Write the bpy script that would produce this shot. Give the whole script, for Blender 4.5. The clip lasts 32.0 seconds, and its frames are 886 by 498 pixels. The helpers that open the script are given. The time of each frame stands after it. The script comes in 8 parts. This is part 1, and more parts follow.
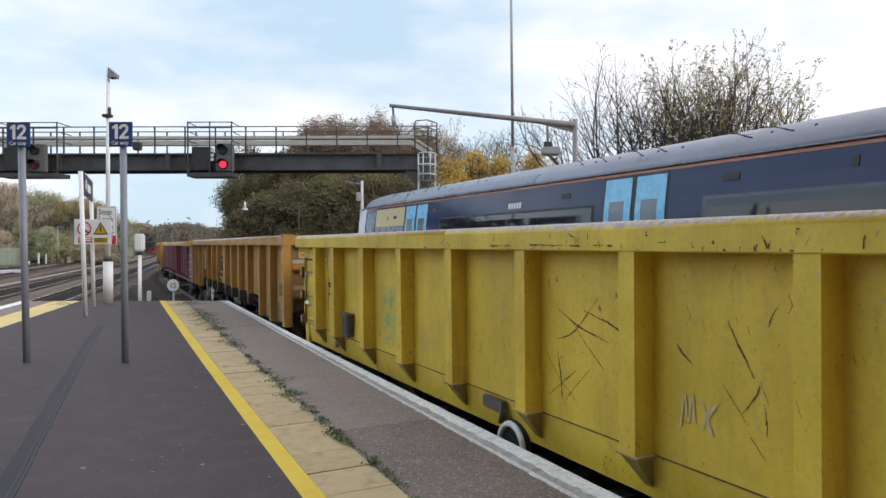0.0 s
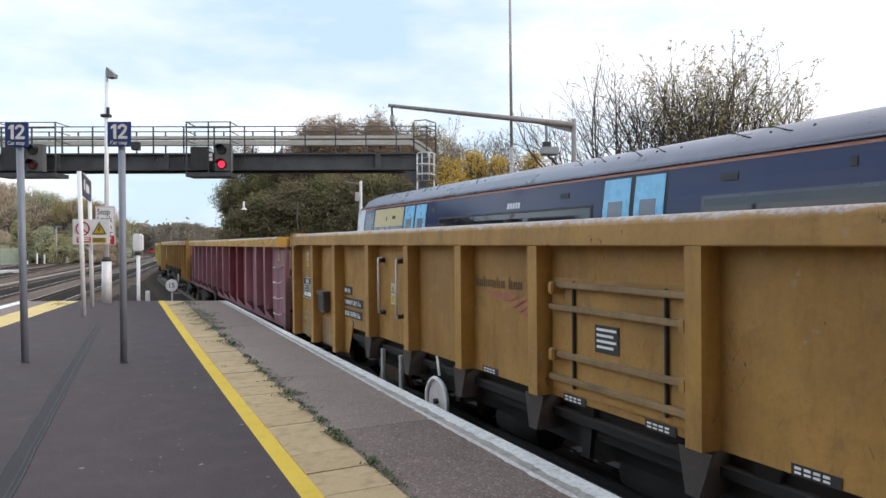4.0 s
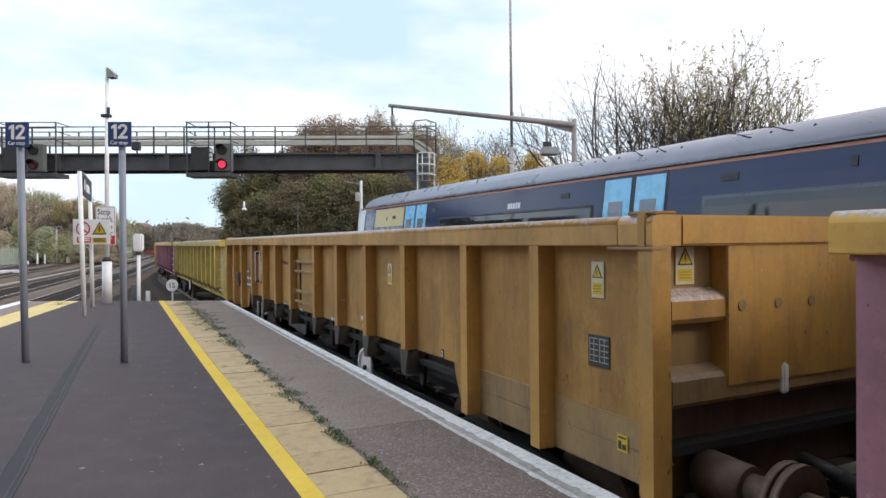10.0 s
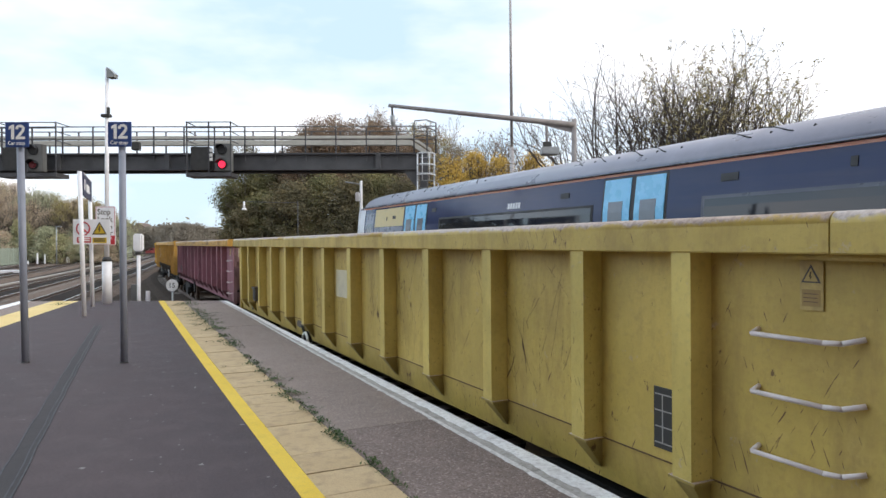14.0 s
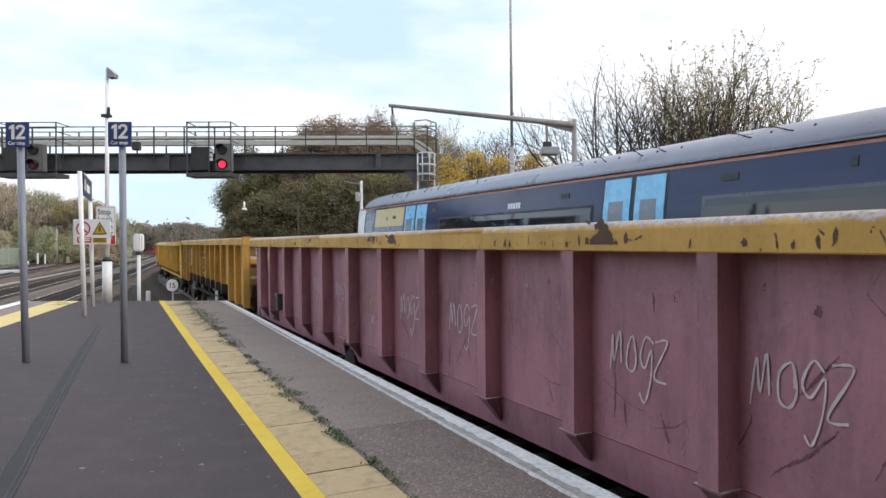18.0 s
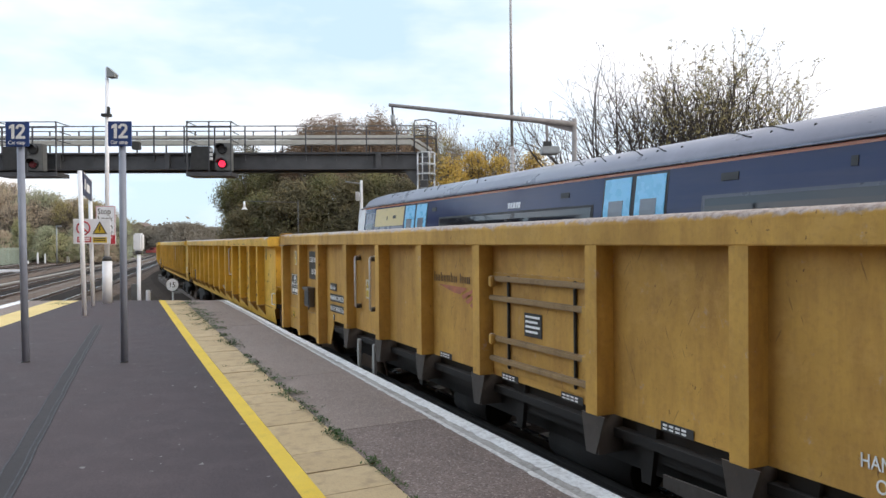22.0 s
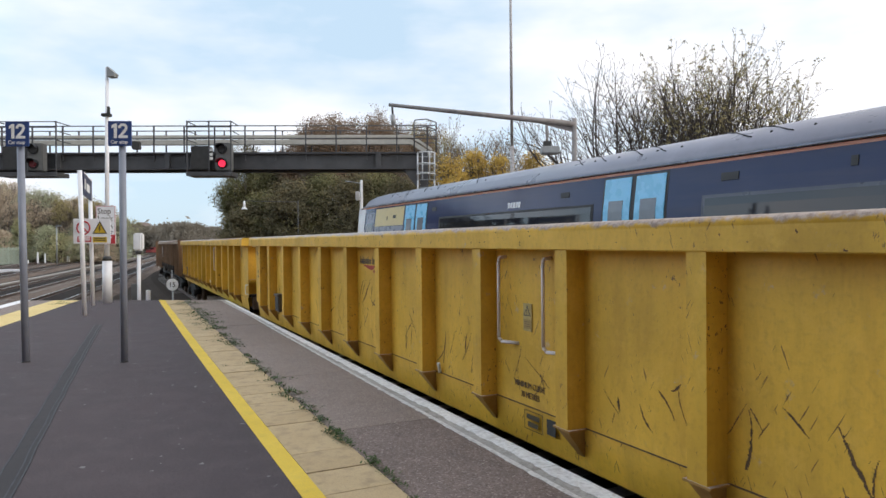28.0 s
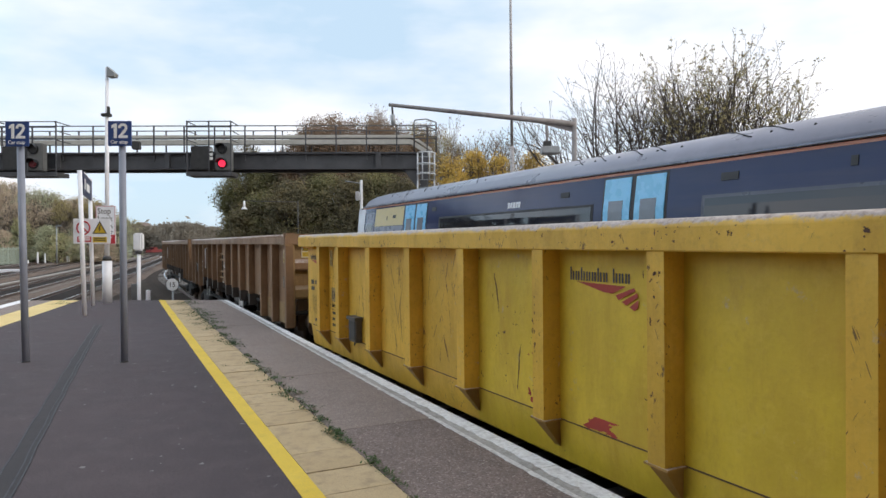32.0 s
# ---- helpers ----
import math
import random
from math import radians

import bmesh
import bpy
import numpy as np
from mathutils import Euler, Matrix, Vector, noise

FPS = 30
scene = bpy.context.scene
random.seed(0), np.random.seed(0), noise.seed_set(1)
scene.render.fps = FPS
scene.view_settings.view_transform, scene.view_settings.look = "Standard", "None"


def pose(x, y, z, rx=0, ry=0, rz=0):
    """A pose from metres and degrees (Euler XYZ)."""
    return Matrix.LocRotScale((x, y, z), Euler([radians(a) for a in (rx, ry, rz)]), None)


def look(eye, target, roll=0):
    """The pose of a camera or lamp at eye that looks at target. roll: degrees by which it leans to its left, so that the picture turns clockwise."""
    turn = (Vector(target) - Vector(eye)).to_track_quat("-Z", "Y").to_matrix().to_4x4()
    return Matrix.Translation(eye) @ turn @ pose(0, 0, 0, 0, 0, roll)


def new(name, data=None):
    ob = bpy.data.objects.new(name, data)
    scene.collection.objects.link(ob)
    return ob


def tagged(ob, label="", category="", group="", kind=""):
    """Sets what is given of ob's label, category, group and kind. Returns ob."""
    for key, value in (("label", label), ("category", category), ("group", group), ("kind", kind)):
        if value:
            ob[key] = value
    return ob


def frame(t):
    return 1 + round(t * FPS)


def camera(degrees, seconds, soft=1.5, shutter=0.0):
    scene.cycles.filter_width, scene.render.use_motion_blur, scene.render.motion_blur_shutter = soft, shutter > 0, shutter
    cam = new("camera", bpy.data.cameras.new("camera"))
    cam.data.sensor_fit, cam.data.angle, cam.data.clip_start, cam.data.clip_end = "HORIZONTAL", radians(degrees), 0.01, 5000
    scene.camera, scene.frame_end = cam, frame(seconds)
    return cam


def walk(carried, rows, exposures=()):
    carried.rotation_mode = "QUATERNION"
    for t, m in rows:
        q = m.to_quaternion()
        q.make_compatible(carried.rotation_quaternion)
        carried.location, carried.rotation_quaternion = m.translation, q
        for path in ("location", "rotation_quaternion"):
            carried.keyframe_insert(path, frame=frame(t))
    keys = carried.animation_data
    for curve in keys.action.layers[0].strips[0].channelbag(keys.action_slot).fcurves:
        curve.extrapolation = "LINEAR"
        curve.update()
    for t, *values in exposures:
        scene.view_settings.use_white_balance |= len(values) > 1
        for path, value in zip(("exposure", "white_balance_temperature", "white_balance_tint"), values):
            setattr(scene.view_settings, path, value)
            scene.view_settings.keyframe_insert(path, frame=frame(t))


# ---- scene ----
cam = camera(67.0, 32.0)
EYE = (0.0, 0.0, 1.6)
LENS_PX = 1185.0


def aim(dx, dy):
    """A camera pose, turned by the hand's small sway (dx, dy)."""
    yaw, pitch = -dx / LENS_PX, -0.00746 + dy / LENS_PX
    return look(EYE, (math.sin(yaw) * 100, math.cos(yaw) * 100, 1.6 + 100 * math.tan(pitch)), -0.14)


SWAY = [(0, 0, 0), (2.6, 0, 0), (3.5, -2.3, 0), (6.0, -0.3, -0.4), (7.0, -2.3, 0), (9.0, -1.5, 0), (12.0, -1.8, 0),
        (16.5, -1.3, 0), (20.0, -1.3, -0.3), (24.0, -1.2, -1.2), (32.0, -1.3, -1.3)]
walk(cam, [(t, aim(dx, dy)) for t, dx, dy in SWAY],
     [(0, -0.08), (2, -0.02), (5, 0.06), (8, 0.1), (14, 0.14), (22, 0.12), (26, -0.02), (28, -0.06), (32, -0.06)])

# ---- world, sun, exposure ----
SUN_AZ, SUN_EL = radians(107), radians(26)   # clockwise from +y
world = bpy.data.worlds.new("sky")
scene.world = world
world.use_nodes = True
wn, wl = world.node_tree.nodes, world.node_tree.links
wn.clear()
w_out = wn.new("ShaderNodeOutputWorld")
w_bg = wn.new("ShaderNodeBackground")
w_sky = wn.new("ShaderNodeTexSky")
w_sky.sky_type, w_sky.sun_disc = "NISHITA", False
w_sky.sun_elevation, w_sky.sun_rotation = SUN_EL, SUN_AZ
w_sky.dust_density, w_sky.air_density = 1.2, 1.0
w_co = wn.new("ShaderNodeTexCoord")
w_map = wn.new("ShaderNodeMapping")
w_map.inputs["Scale"].default_value = (1.6, 1.6, 4.5)
w_map.inputs["Location"].default_value = (0.4, 0.2, 0.1)
w_noise = wn.new("ShaderNodeTexNoise")
w_noise.inputs["Scale"].default_value, w_noise.inputs["Detail"].default_value = 1.7, 5.0
w_ramp = wn.new("ShaderNodeValToRGB")
w_ramp.color_ramp.elements[0].position, w_ramp.color_ramp.elements[1].position = 0.32, 0.60
w_mix = wn.new("ShaderNodeMix")
w_mix.data_type = "RGBA"
w_mix.inputs["B"].default_value = (8.65, 8.62, 8.95, 1)
w_pale = wn.new("ShaderNodeMix")
w_pale.data_type = "RGBA"
w_pale.inputs["Factor"].default_value = 0.78
w_pale.inputs["B"].default_value = (5.3, 6.85, 8.3, 1)
wl.new(w_co.outputs["Generated"], w_map.inputs["Vector"])
wl.new(w_map.outputs["Vector"], w_noise.inputs["Vector"])
w_side = wn.new("ShaderNodeSeparateXYZ")     # thin blue gaps to the west, closed cloud to the east
wl.new(w_co.outputs["Generated"], w_side.inputs[0])
w_lean = wn.new("ShaderNodeMapRange")
for _key, _v in (("From Min", -0.55), ("From Max", 0.5), ("To Min", -0.12), ("To Max", 0.06)):
    w_lean.inputs[_key].default_value = _v
wl.new(w_side.outputs["X"], w_lean.inputs["Value"])
w_sum = wn.new("ShaderNodeMath")
wl.new(w_noise.outputs["Fac"], w_sum.inputs[0])
wl.new(w_lean.outputs["Result"], w_sum.inputs[1])
wl.new(w_sum.outputs[0], w_ramp.inputs["Fac"])
wl.new(w_ramp.outputs["Color"], w_mix.inputs["Factor"])
wl.new(w_sky.outputs["Color"], w_pale.inputs["A"])
wl.new(w_pale.outputs["Result"], w_mix.inputs["A"])
w_xyz = wn.new("ShaderNodeSeparateXYZ")
wl.new(w_co.outputs["Generated"], w_xyz.inputs[0])
w_up = wn.new("ShaderNodeMapRange")          # an overcast sky is brightest overhead
w_up.interpolation_type = "SMOOTHSTEP"
for _key, _v in (("From Min", 0.25), ("From Max", 0.85), ("To Min", 1.0), ("To Max", 1.22)):
    w_up.inputs[_key].default_value = _v
wl.new(w_xyz.outputs["Z"], w_up.inputs["Value"])
w_gain = wn.new("ShaderNodeVectorMath")
w_gain.operation = "SCALE"
wl.new(w_mix.outputs["Result"], w_gain.inputs[0])
w_dot = wn.new("ShaderNodeVectorMath")       # a bright lobe added to the unseen western sky lights the wagon sides
w_dot.operation = "DOT_PRODUCT"
wl.new(w_co.outputs["Generated"], w_dot.inputs[0])
w_dot.inputs[1].default_value = (-0.93, 0.20, 0.31)
w_west = wn.new("ShaderNodeMapRange")
w_west.interpolation_type = "SMOOTHSTEP"
for _key, _v in (("From Min", 0.70), ("From Max", 1.0), ("To Min", 1.0), ("To Max", 2.5)):
    w_west.inputs[_key].default_value = _v
wl.new(w_dot.outputs["Value"], w_west.inputs["Value"])
w_both = wn.new("ShaderNodeMath")
w_both.operation = "MULTIPLY"
wl.new(w_up.outputs["Result"], w_both.inputs[0])
wl.new(w_west.outputs["Result"], w_both.inputs[1])
wl.new(w_both.outputs[0], w_gain.inputs["Scale"])
wl.new(w_gain.outputs["Vector"], w_bg.inputs["Color"])
w_bg.inputs["Strength"].default_value = 0.137
wl.new(w_bg.outputs["Background"], w_out.inputs["Surface"])

sun = new("sun", bpy.data.lights.new("sun", "SUN"))
sun.data.energy, sun.data.angle, sun.data.color = 1.3, radians(14), (1.0, 0.93, 0.82)
sun_from = Vector((math.sin(SUN_AZ) * math.cos(SUN_EL), math.cos(SUN_AZ) * math.cos(SUN_EL), math.sin(SUN_EL)))
sun.matrix_world = look(sun_from * 50, (0, 0, 0))
scene.view_settings.exposure = 0.0


# ---- mesh helpers ----
def box(bm, x0, x1, y0, y1, z0, z1, bevel=0.0, m=None):
    vs = [bm.verts.new((x, y, z)) for z in (z0, z1) for y in (y0, y1) for x in (x0, x1)]
    fs = [bm.faces.new([vs[i] for i in q]) for q in ((0, 2, 3, 1), (4, 5, 7, 6), (0, 1, 5, 4), (2, 6, 7, 3), (0, 4, 6, 2), (1, 3, 7, 5))]
    if m is not None:
        for v in vs:
            v.co = m @ v.co
    if bevel:
        bmesh.ops.bevel(bm, geom=list({e for f in fs for e in f.edges}), offset=bevel, segments=2, affect="EDGES")
    return bm


def rod(bm, p0, p1, r0, r1=None, seg=8):
    p0, p1 = Vector(p0), Vector(p1)
    r1 = r0 if r1 is None else r1
    d = p1 - p0
    q = d.to_track_quat("Z", "Y")
    rings = []
    for p, r in ((p0, r0), (p1, r1)):
        rings.append([bm.verts.new(p + q @ Vector((r * math.cos(a), r * math.sin(a), 0))) for a in (2 * math.pi * i / seg for i in range(seg))])
    for i in range(seg):
        j = (i + 1) % seg
        f = bm.faces.new((rings[0][i], rings[0][j], rings[1][j], rings[1][i]))
        f.smooth = True
    bm.faces.new(rings[0][::-1])
    bm.faces.new(rings[1])
    return bm


def tube(bm, pts, r, seg=8):
    for a, b in zip(pts, pts[1:]):
        rod(bm, a, b, r, r, seg)
    return bm


def hoop(bm, c, big, r, seg=24, tube_seg=6):
    """A ring round the x axis at c."""
    rows = []
    for i in range(seg):
        a = 2 * math.pi * i / seg
        rows.append([bm.verts.new((c[0] + r * math.sin(b), c[1] + (big + r * math.cos(b)) * math.cos(a), c[2] + (big + r * math.cos(b)) * math.sin(a))) for b in (2 * math.pi * j / tube_seg for j in range(tube_seg))])
    for i in range(seg):
        for j in range(tube_seg):
            f = bm.faces.new((rows[i][j], rows[(i + 1) % seg][j], rows[(i + 1) % seg][(j + 1) % tube_seg], rows[i][(j + 1) % tube_seg]))
            f.smooth = True
    return bm


def prism(bm, poly, axis, a, b):
    """A polygon of (u, v) drawn out along axis from a to b: x -> (a, u, v), y -> (u, a, v), z -> (u, v, a)."""
    def at(u, v, w):
        return {"x": (w, u, v), "y": (u, w, v), "z": (u, v, w)}[axis]
    lo = [bm.verts.new(at(u, v, a)) for u, v in poly]
    hi = [bm.verts.new(at(u, v, b)) for u, v in poly]
    n = len(poly)
    bm.faces.new(lo[::-1])
    bm.faces.new(hi)
    for i in range(n):
        j = (i + 1) % n
        bm.faces.new((lo[i], lo[j], hi[j], hi[i]))
    return bm


def disc(bm, c, r, axis, thick, seg=24):
    c, d = Vector(c), Vector(axis).normalized() * thick / 2
    return rod(bm, c - d, c + d, r, r, seg)


def mesh_of(name, bm, material):
    bmesh.ops.recalc_face_normals(bm, faces=bm.faces)
    me = bpy.data.meshes.new(name)
    bm.to_mesh(me)
    bm.free()
    for m in material if isinstance(material, (list, tuple)) else [material]:
        me.materials.append(m)
    return me


def part(name, bm, material, parent, label=""):
    me = bm if isinstance(bm, bpy.types.Mesh) else mesh_of(name, bm, material)
    ob = new(name, me)
    ob.parent = parent
    if label:
        tagged(ob, label)
    return ob


def thing(name, label, category, m=None, group="", kind=""):
    ob = new(name)
    ob.empty_display_size = 0.2
    if m is not None:
        ob.matrix_world = m
    return tagged(ob, label, category, group, kind)


def solid(name, bm, material, label, category, m=None, group="", kind=""):
    ob = new(name, mesh_of(name, bm, material))
    if m is not None:
        ob.matrix_world = m
    return tagged(ob, label, category, group, kind)


def lettering(name, body, size, material, parent, m, label="", depth=0.002, squeeze=1.0, bold=0.005):
    """Flat raised letters, left-aligned at m, read along its x axis with y up."""
    cu = bpy.data.curves.new(name, "FONT")
    cu.body, cu.size, cu.extrude, cu.resolution_u, cu.offset = body, size, depth, 3, size * bold
    tmp = bpy.data.objects.new("tmp_text", cu)
    me = bpy.data.meshes.new_from_object(tmp)
    bpy.data.objects.remove(tmp)
    me.name = name
    me.transform(m @ Matrix.Diagonal((squeeze, 1, 1, 1)))
    me.materials.clear()
    me.materials.append(material)
    return part(name, me, material, parent, label)


# ---- materials ----
class Mat:
    def __init__(self, name, rough=0.7, metal=0.0):
        self.m = bpy.data.materials.new(name)
        self.m.use_nodes = True
        self.n, self.l = self.m.node_tree.nodes, self.m.node_tree.links
        self.b = self.n["Principled BSDF"]
        self.b.inputs["Roughness"].default_value, self.b.inputs["Metallic"].default_value = rough, metal
        self.co = self.n.new("ShaderNodeTexCoord")
        self.info = self.n.new("ShaderNodeObjectInfo")

    def vec(self, scale=(1, 1, 1), shift=True, turn=0.0):
        mp = self.n.new("ShaderNodeMapping")
        mp.inputs["Scale"].default_value = scale
        if turn:
            rot = self.n.new("ShaderNodeVectorRotate")
            rot.rotation_type = "X_AXIS"
            rot.inputs["Angle"].default_value = turn
            self.l.new(self.co.outputs["Object"], rot.inputs["Vector"])
            self.l.new(rot.outputs["Vector"], mp.inputs["Vector"])
        else:
            self.l.new(self.co.outputs["Object"], mp.inputs["Vector"])
        if shift:
            mul = self.n.new("ShaderNodeMath")
            mul.operation = "MULTIPLY"
            mul.inputs[1].default_value = 37.0
            self.l.new(self.info.outputs["Random"], mul.inputs[0])
            self.l.new(mul.outputs[0], mp.inputs["Location"])
        return mp.outputs["Vector"]

    def noise(self, scale, detail=4.0, rough=0.55, stretch=(1, 1, 1), shift=True, turn=0.0):
        t = self.n.new("ShaderNodeTexNoise")
        t.inputs["Scale"].default_value, t.inputs["Detail"].default_value, t.inputs["Roughness"].default_value = scale, detail, rough
        self.l.new(self.vec(stretch, shift, turn), t.inputs["Vector"])
        return t.outputs["Fac"]

    def ramp(self, fac, lo, hi, a=0.0, b=1.0):
        r = self.n.new("ShaderNodeMapRange")
        r.inputs["From Min"].default_value, r.inputs["From Max"].default_value = lo, hi
        r.inputs["To Min"].default_value, r.inputs["To Max"].default_value = a, b
        self.l.new(fac, r.inputs["Value"])
        return r.outputs["Result"]

    def mix(self, fac, a, b):
        x = self.n.new("ShaderNodeMix")
        x.data_type = "RGBA"
        for key, v in (("Factor", fac), ("A", a), ("B", b)):
            if isinstance(v, (int, float)):
                x.inputs[key].default_value = v
            elif isinstance(v, tuple):
                x.inputs[key].default_value = (*v, 1)
            else:
                self.l.new(v, x.inputs[key])
        return x.outputs["Result"]

    def colour(self, sock):
        if isinstance(sock, tuple):
            self.b.inputs["Base Color"].default_value = (*sock, 1)
        else:
            self.l.new(sock, self.b.inputs["Base Color"])
        return self

    def roughness(self, sock):
        self.l.new(sock, self.b.inputs["Roughness"])
        return self

    def bump(self, fac, strength=0.3, dist=0.01):
        bp = self.n.new("ShaderNodeBump")
        bp.inputs["Strength"].default_value, bp.inputs["Distance"].default_value = strength, dist
        self.l.new(fac, bp.inputs["Height"])
        self.l.new(bp.outputs["Normal"], self.b.inputs["Normal"])
        return self


def plain(name, base, rough=0.6, metal=0.0, vary=0.25, scale=6.0, bump=0.1):
    k = Mat(name, rough, metal)
    n1, n2 = k.noise(scale, 5), k.noise(scale * 9, 3)
    dark = tuple(c * (1 - vary) for c in base)
    light = tuple(min(1, c * (1 + vary * 0.6)) for c in base)
    c = k.mix(k.ramp(n1, 0.3, 0.7), dark, light)
    c = k.mix(k.ramp(n2, 0.35, 0.8, 0, 0.35), c, dark)
    k.colour(c).bump(n2, bump, 0.004)
    k.roughness(k.ramp(n1, 0.3, 0.7, max(0.05, rough - 0.1), min(1, rough + 0.1)))
    return k.m


def painted_steel(name, base, grime, rust=(0.10, 0.045, 0.02), rusty=0.5, streak=0.5, rough=0.55, scratch=0.0, dusty=0.95, soil=0.2):
    """Worn wagon paint: cloudy fading, runs of dirt, scuffs, rust specks and, where scratch is set, scraped lines."""
    k = Mat(name, rough)
    cloud = k.noise(0.9, 5, 0.6)
    run = k.noise(1.0, 6, 0.7, (2.6, 2.6, 0.55))
    thin_run = k.noise(1.0, 5, 0.65, (16, 16, 0.9))
    fine = k.noise(26, 4, 0.6)
    spot = k.noise(7.5, 6, 0.7, (1, 1, 0.6))
    pale = tuple(min(1, c * 1.16 + 0.012) for c in base)
    c = k.mix(k.ramp(cloud, 0.32, 0.68), tuple(v * 0.80 for v in base), pale)
    c = k.mix(k.ramp(run, 0.48, 0.78, 0, streak), c, grime)
    c = k.mix(k.ramp(thin_run, 0.58, 0.80, 0, streak * 0.28), c, grime)
    c = k.mix(k.ramp(k.noise(1.15, 6, 0.7, (1, 1, 0.8)), 0.46, 0.70, 0, soil), c, tuple(0.5 * (a + b) for a, b in zip(base, grime)))
    c = k.mix(k.ramp(k.noise(4.2, 5, 0.7, (1, 1, 0.45)), 0.55, 0.74, 0, soil * 0.7), c, grime)
    c = k.mix(k.ramp(k.noise(3.1, 6, 0.75), 0.54, 0.66, 0, 0.30), c, tuple(min(1, v * 1.1 + 0.05) for v in base))
    c = k.mix(k.ramp(fine, 0.5, 0.8, 0, 0.3), c, grime)
    worn = k.ramp(k.noise(1.6, 4, 0.6), 0.40, 0.62, -0.10, 0.03)      # specks gather in patches
    for grain, at in ((spot, 0.72), (k.noise(24, 4, 0.7, (1, 1, 0.5)), 0.71)):
        near = k.n.new("ShaderNodeMath")
        k.l.new(grain, near.inputs[0])
        k.l.new(worn, near.inputs[1])
        c = k.mix(k.ramp(near.outputs[0], at - 0.10 * rusty, at + 0.035 - 0.10 * rusty, 0, 0.85), c, rust)
    if scratch:
        for lean in (0.35, -0.5):
            dash = k.noise(1.0, 2, 0.5, (40, 60, 5.0), turn=lean)
            gate = k.ramp(k.noise(1.3, 3), 0.47, 0.6, 0.0, 0.07)
            up = k.n.new("ShaderNodeMath")
            k.l.new(dash, up.inputs[0])
            k.l.new(gate, up.inputs[1])
            c = k.mix(k.ramp(up.outputs[0], 0.755, 0.775, 0, scratch), c, rust)
    # dust settles on whatever faces up
    nrm = k.n.new("ShaderNodeSeparateXYZ")
    k.l.new(k.n.new("ShaderNodeNewGeometry").outputs["Normal"], nrm.inputs[0])
    lie = k.n.new("ShaderNodeMath")
    k.l.new(nrm.outputs["Z"], lie.inputs[0])
    k.l.new(k.ramp(k.noise(5.5, 6, 0.75), 0.3, 0.7, -0.42, 0.42), lie.inputs[1])
    dust = k.mix(k.ramp(k.noise(30, 4, 0.7), 0.4, 0.66), (0.52, 0.43, 0.39), (0.27, 0.20, 0.17))
    c = k.mix(k.ramp(lie.outputs[0], 0.26, 0.56, 0, dusty), c, dust)
    k.colour(c).bump(k.mix(0.5, cloud, fine), 0.3, 0.012)
    k.roughness(k.ramp(run, 0.3, 0.8, rough - 0.15, rough + 0.2))
    return k.m


YELLOW = painted_steel("paint_yellow", (0.70, 0.405, 0.034), (0.30, 0.16, 0.03), rusty=0.6, scratch=0.85)
YELLOW_GREEN = painted_steel("paint_lemon", (0.70, 0.485, 0.040), (0.30, 0.175, 0.036), rusty=0.4, scratch=0.7)
LEMON_PANEL = painted_steel("paint_lemon_fresh", (0.65, 0.445, 0.024), (0.46, 0.25, 0.028), rusty=0.25, streak=0.7, soil=0.8)
# Rib paints are lighter than panel paints: dust, plus light the proud faces catch.
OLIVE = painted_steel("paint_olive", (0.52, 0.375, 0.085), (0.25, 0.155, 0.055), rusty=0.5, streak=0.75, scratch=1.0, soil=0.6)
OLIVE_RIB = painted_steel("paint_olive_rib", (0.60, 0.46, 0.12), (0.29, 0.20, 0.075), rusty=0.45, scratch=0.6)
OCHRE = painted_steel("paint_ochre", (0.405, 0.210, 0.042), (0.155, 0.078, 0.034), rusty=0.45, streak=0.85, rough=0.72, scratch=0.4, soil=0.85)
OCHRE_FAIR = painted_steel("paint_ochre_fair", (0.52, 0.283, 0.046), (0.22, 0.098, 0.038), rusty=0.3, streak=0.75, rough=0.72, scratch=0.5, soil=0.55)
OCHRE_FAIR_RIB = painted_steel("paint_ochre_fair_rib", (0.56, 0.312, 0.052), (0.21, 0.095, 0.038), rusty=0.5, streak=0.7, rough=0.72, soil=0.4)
DOOR_DIRT = painted_steel("paint_door_dirt", (0.30, 0.185, 0.075), (0.11, 0.068, 0.038), rusty=0.6, streak=0.9, dusty=0.2)
FOOT_DIRT = painted_steel("paint_foot_dirt", (0.042, 0.031, 0.024), (0.024, 0.019, 0.016), rusty=0.4, streak=0.7, dusty=0.3)
FOOT_YELLOW = painted_steel("paint_foot_yellow", (0.37, 0.20, 0.045), (0.15, 0.08, 0.035), rusty=0.8, streak=0.8)
FOOT_MAROON_SHADED = painted_steel("paint_foot_maroon_shaded", (0.17, 0.075, 0.088), (0.08, 0.04, 0.045), rusty=0.5, streak=0.8)
FOOT_OLIVE = painted_steel("paint_foot_olive", (0.33, 0.24, 0.06), (0.14, 0.10, 0.04), rusty=0.7, streak=0.8)
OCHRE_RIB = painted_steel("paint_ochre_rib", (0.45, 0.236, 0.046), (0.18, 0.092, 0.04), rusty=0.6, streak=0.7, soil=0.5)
BROWN = painted_steel("paint_brown", (0.23, 0.125, 0.058), (0.09, 0.054, 0.034), rusty=0.5, streak=0.7)
PURPLE = painted_steel("paint_maroon", (0.345, 0.147, 0.180), (0.12, 0.060, 0.062), rusty=0.35, streak=0.8, scratch=0.6, soil=0.5)
END_MAROON = painted_steel("paint_maroon_end", (0.235, 0.125, 0.135), (0.10, 0.062, 0.052), rusty=0.4, streak=0.9)
PURPLE_DARK = painted_steel("paint_maroon_patch", (0.215, 0.036, 0.050), (0.14, 0.045, 0.045), rusty=0.1, streak=0.3)
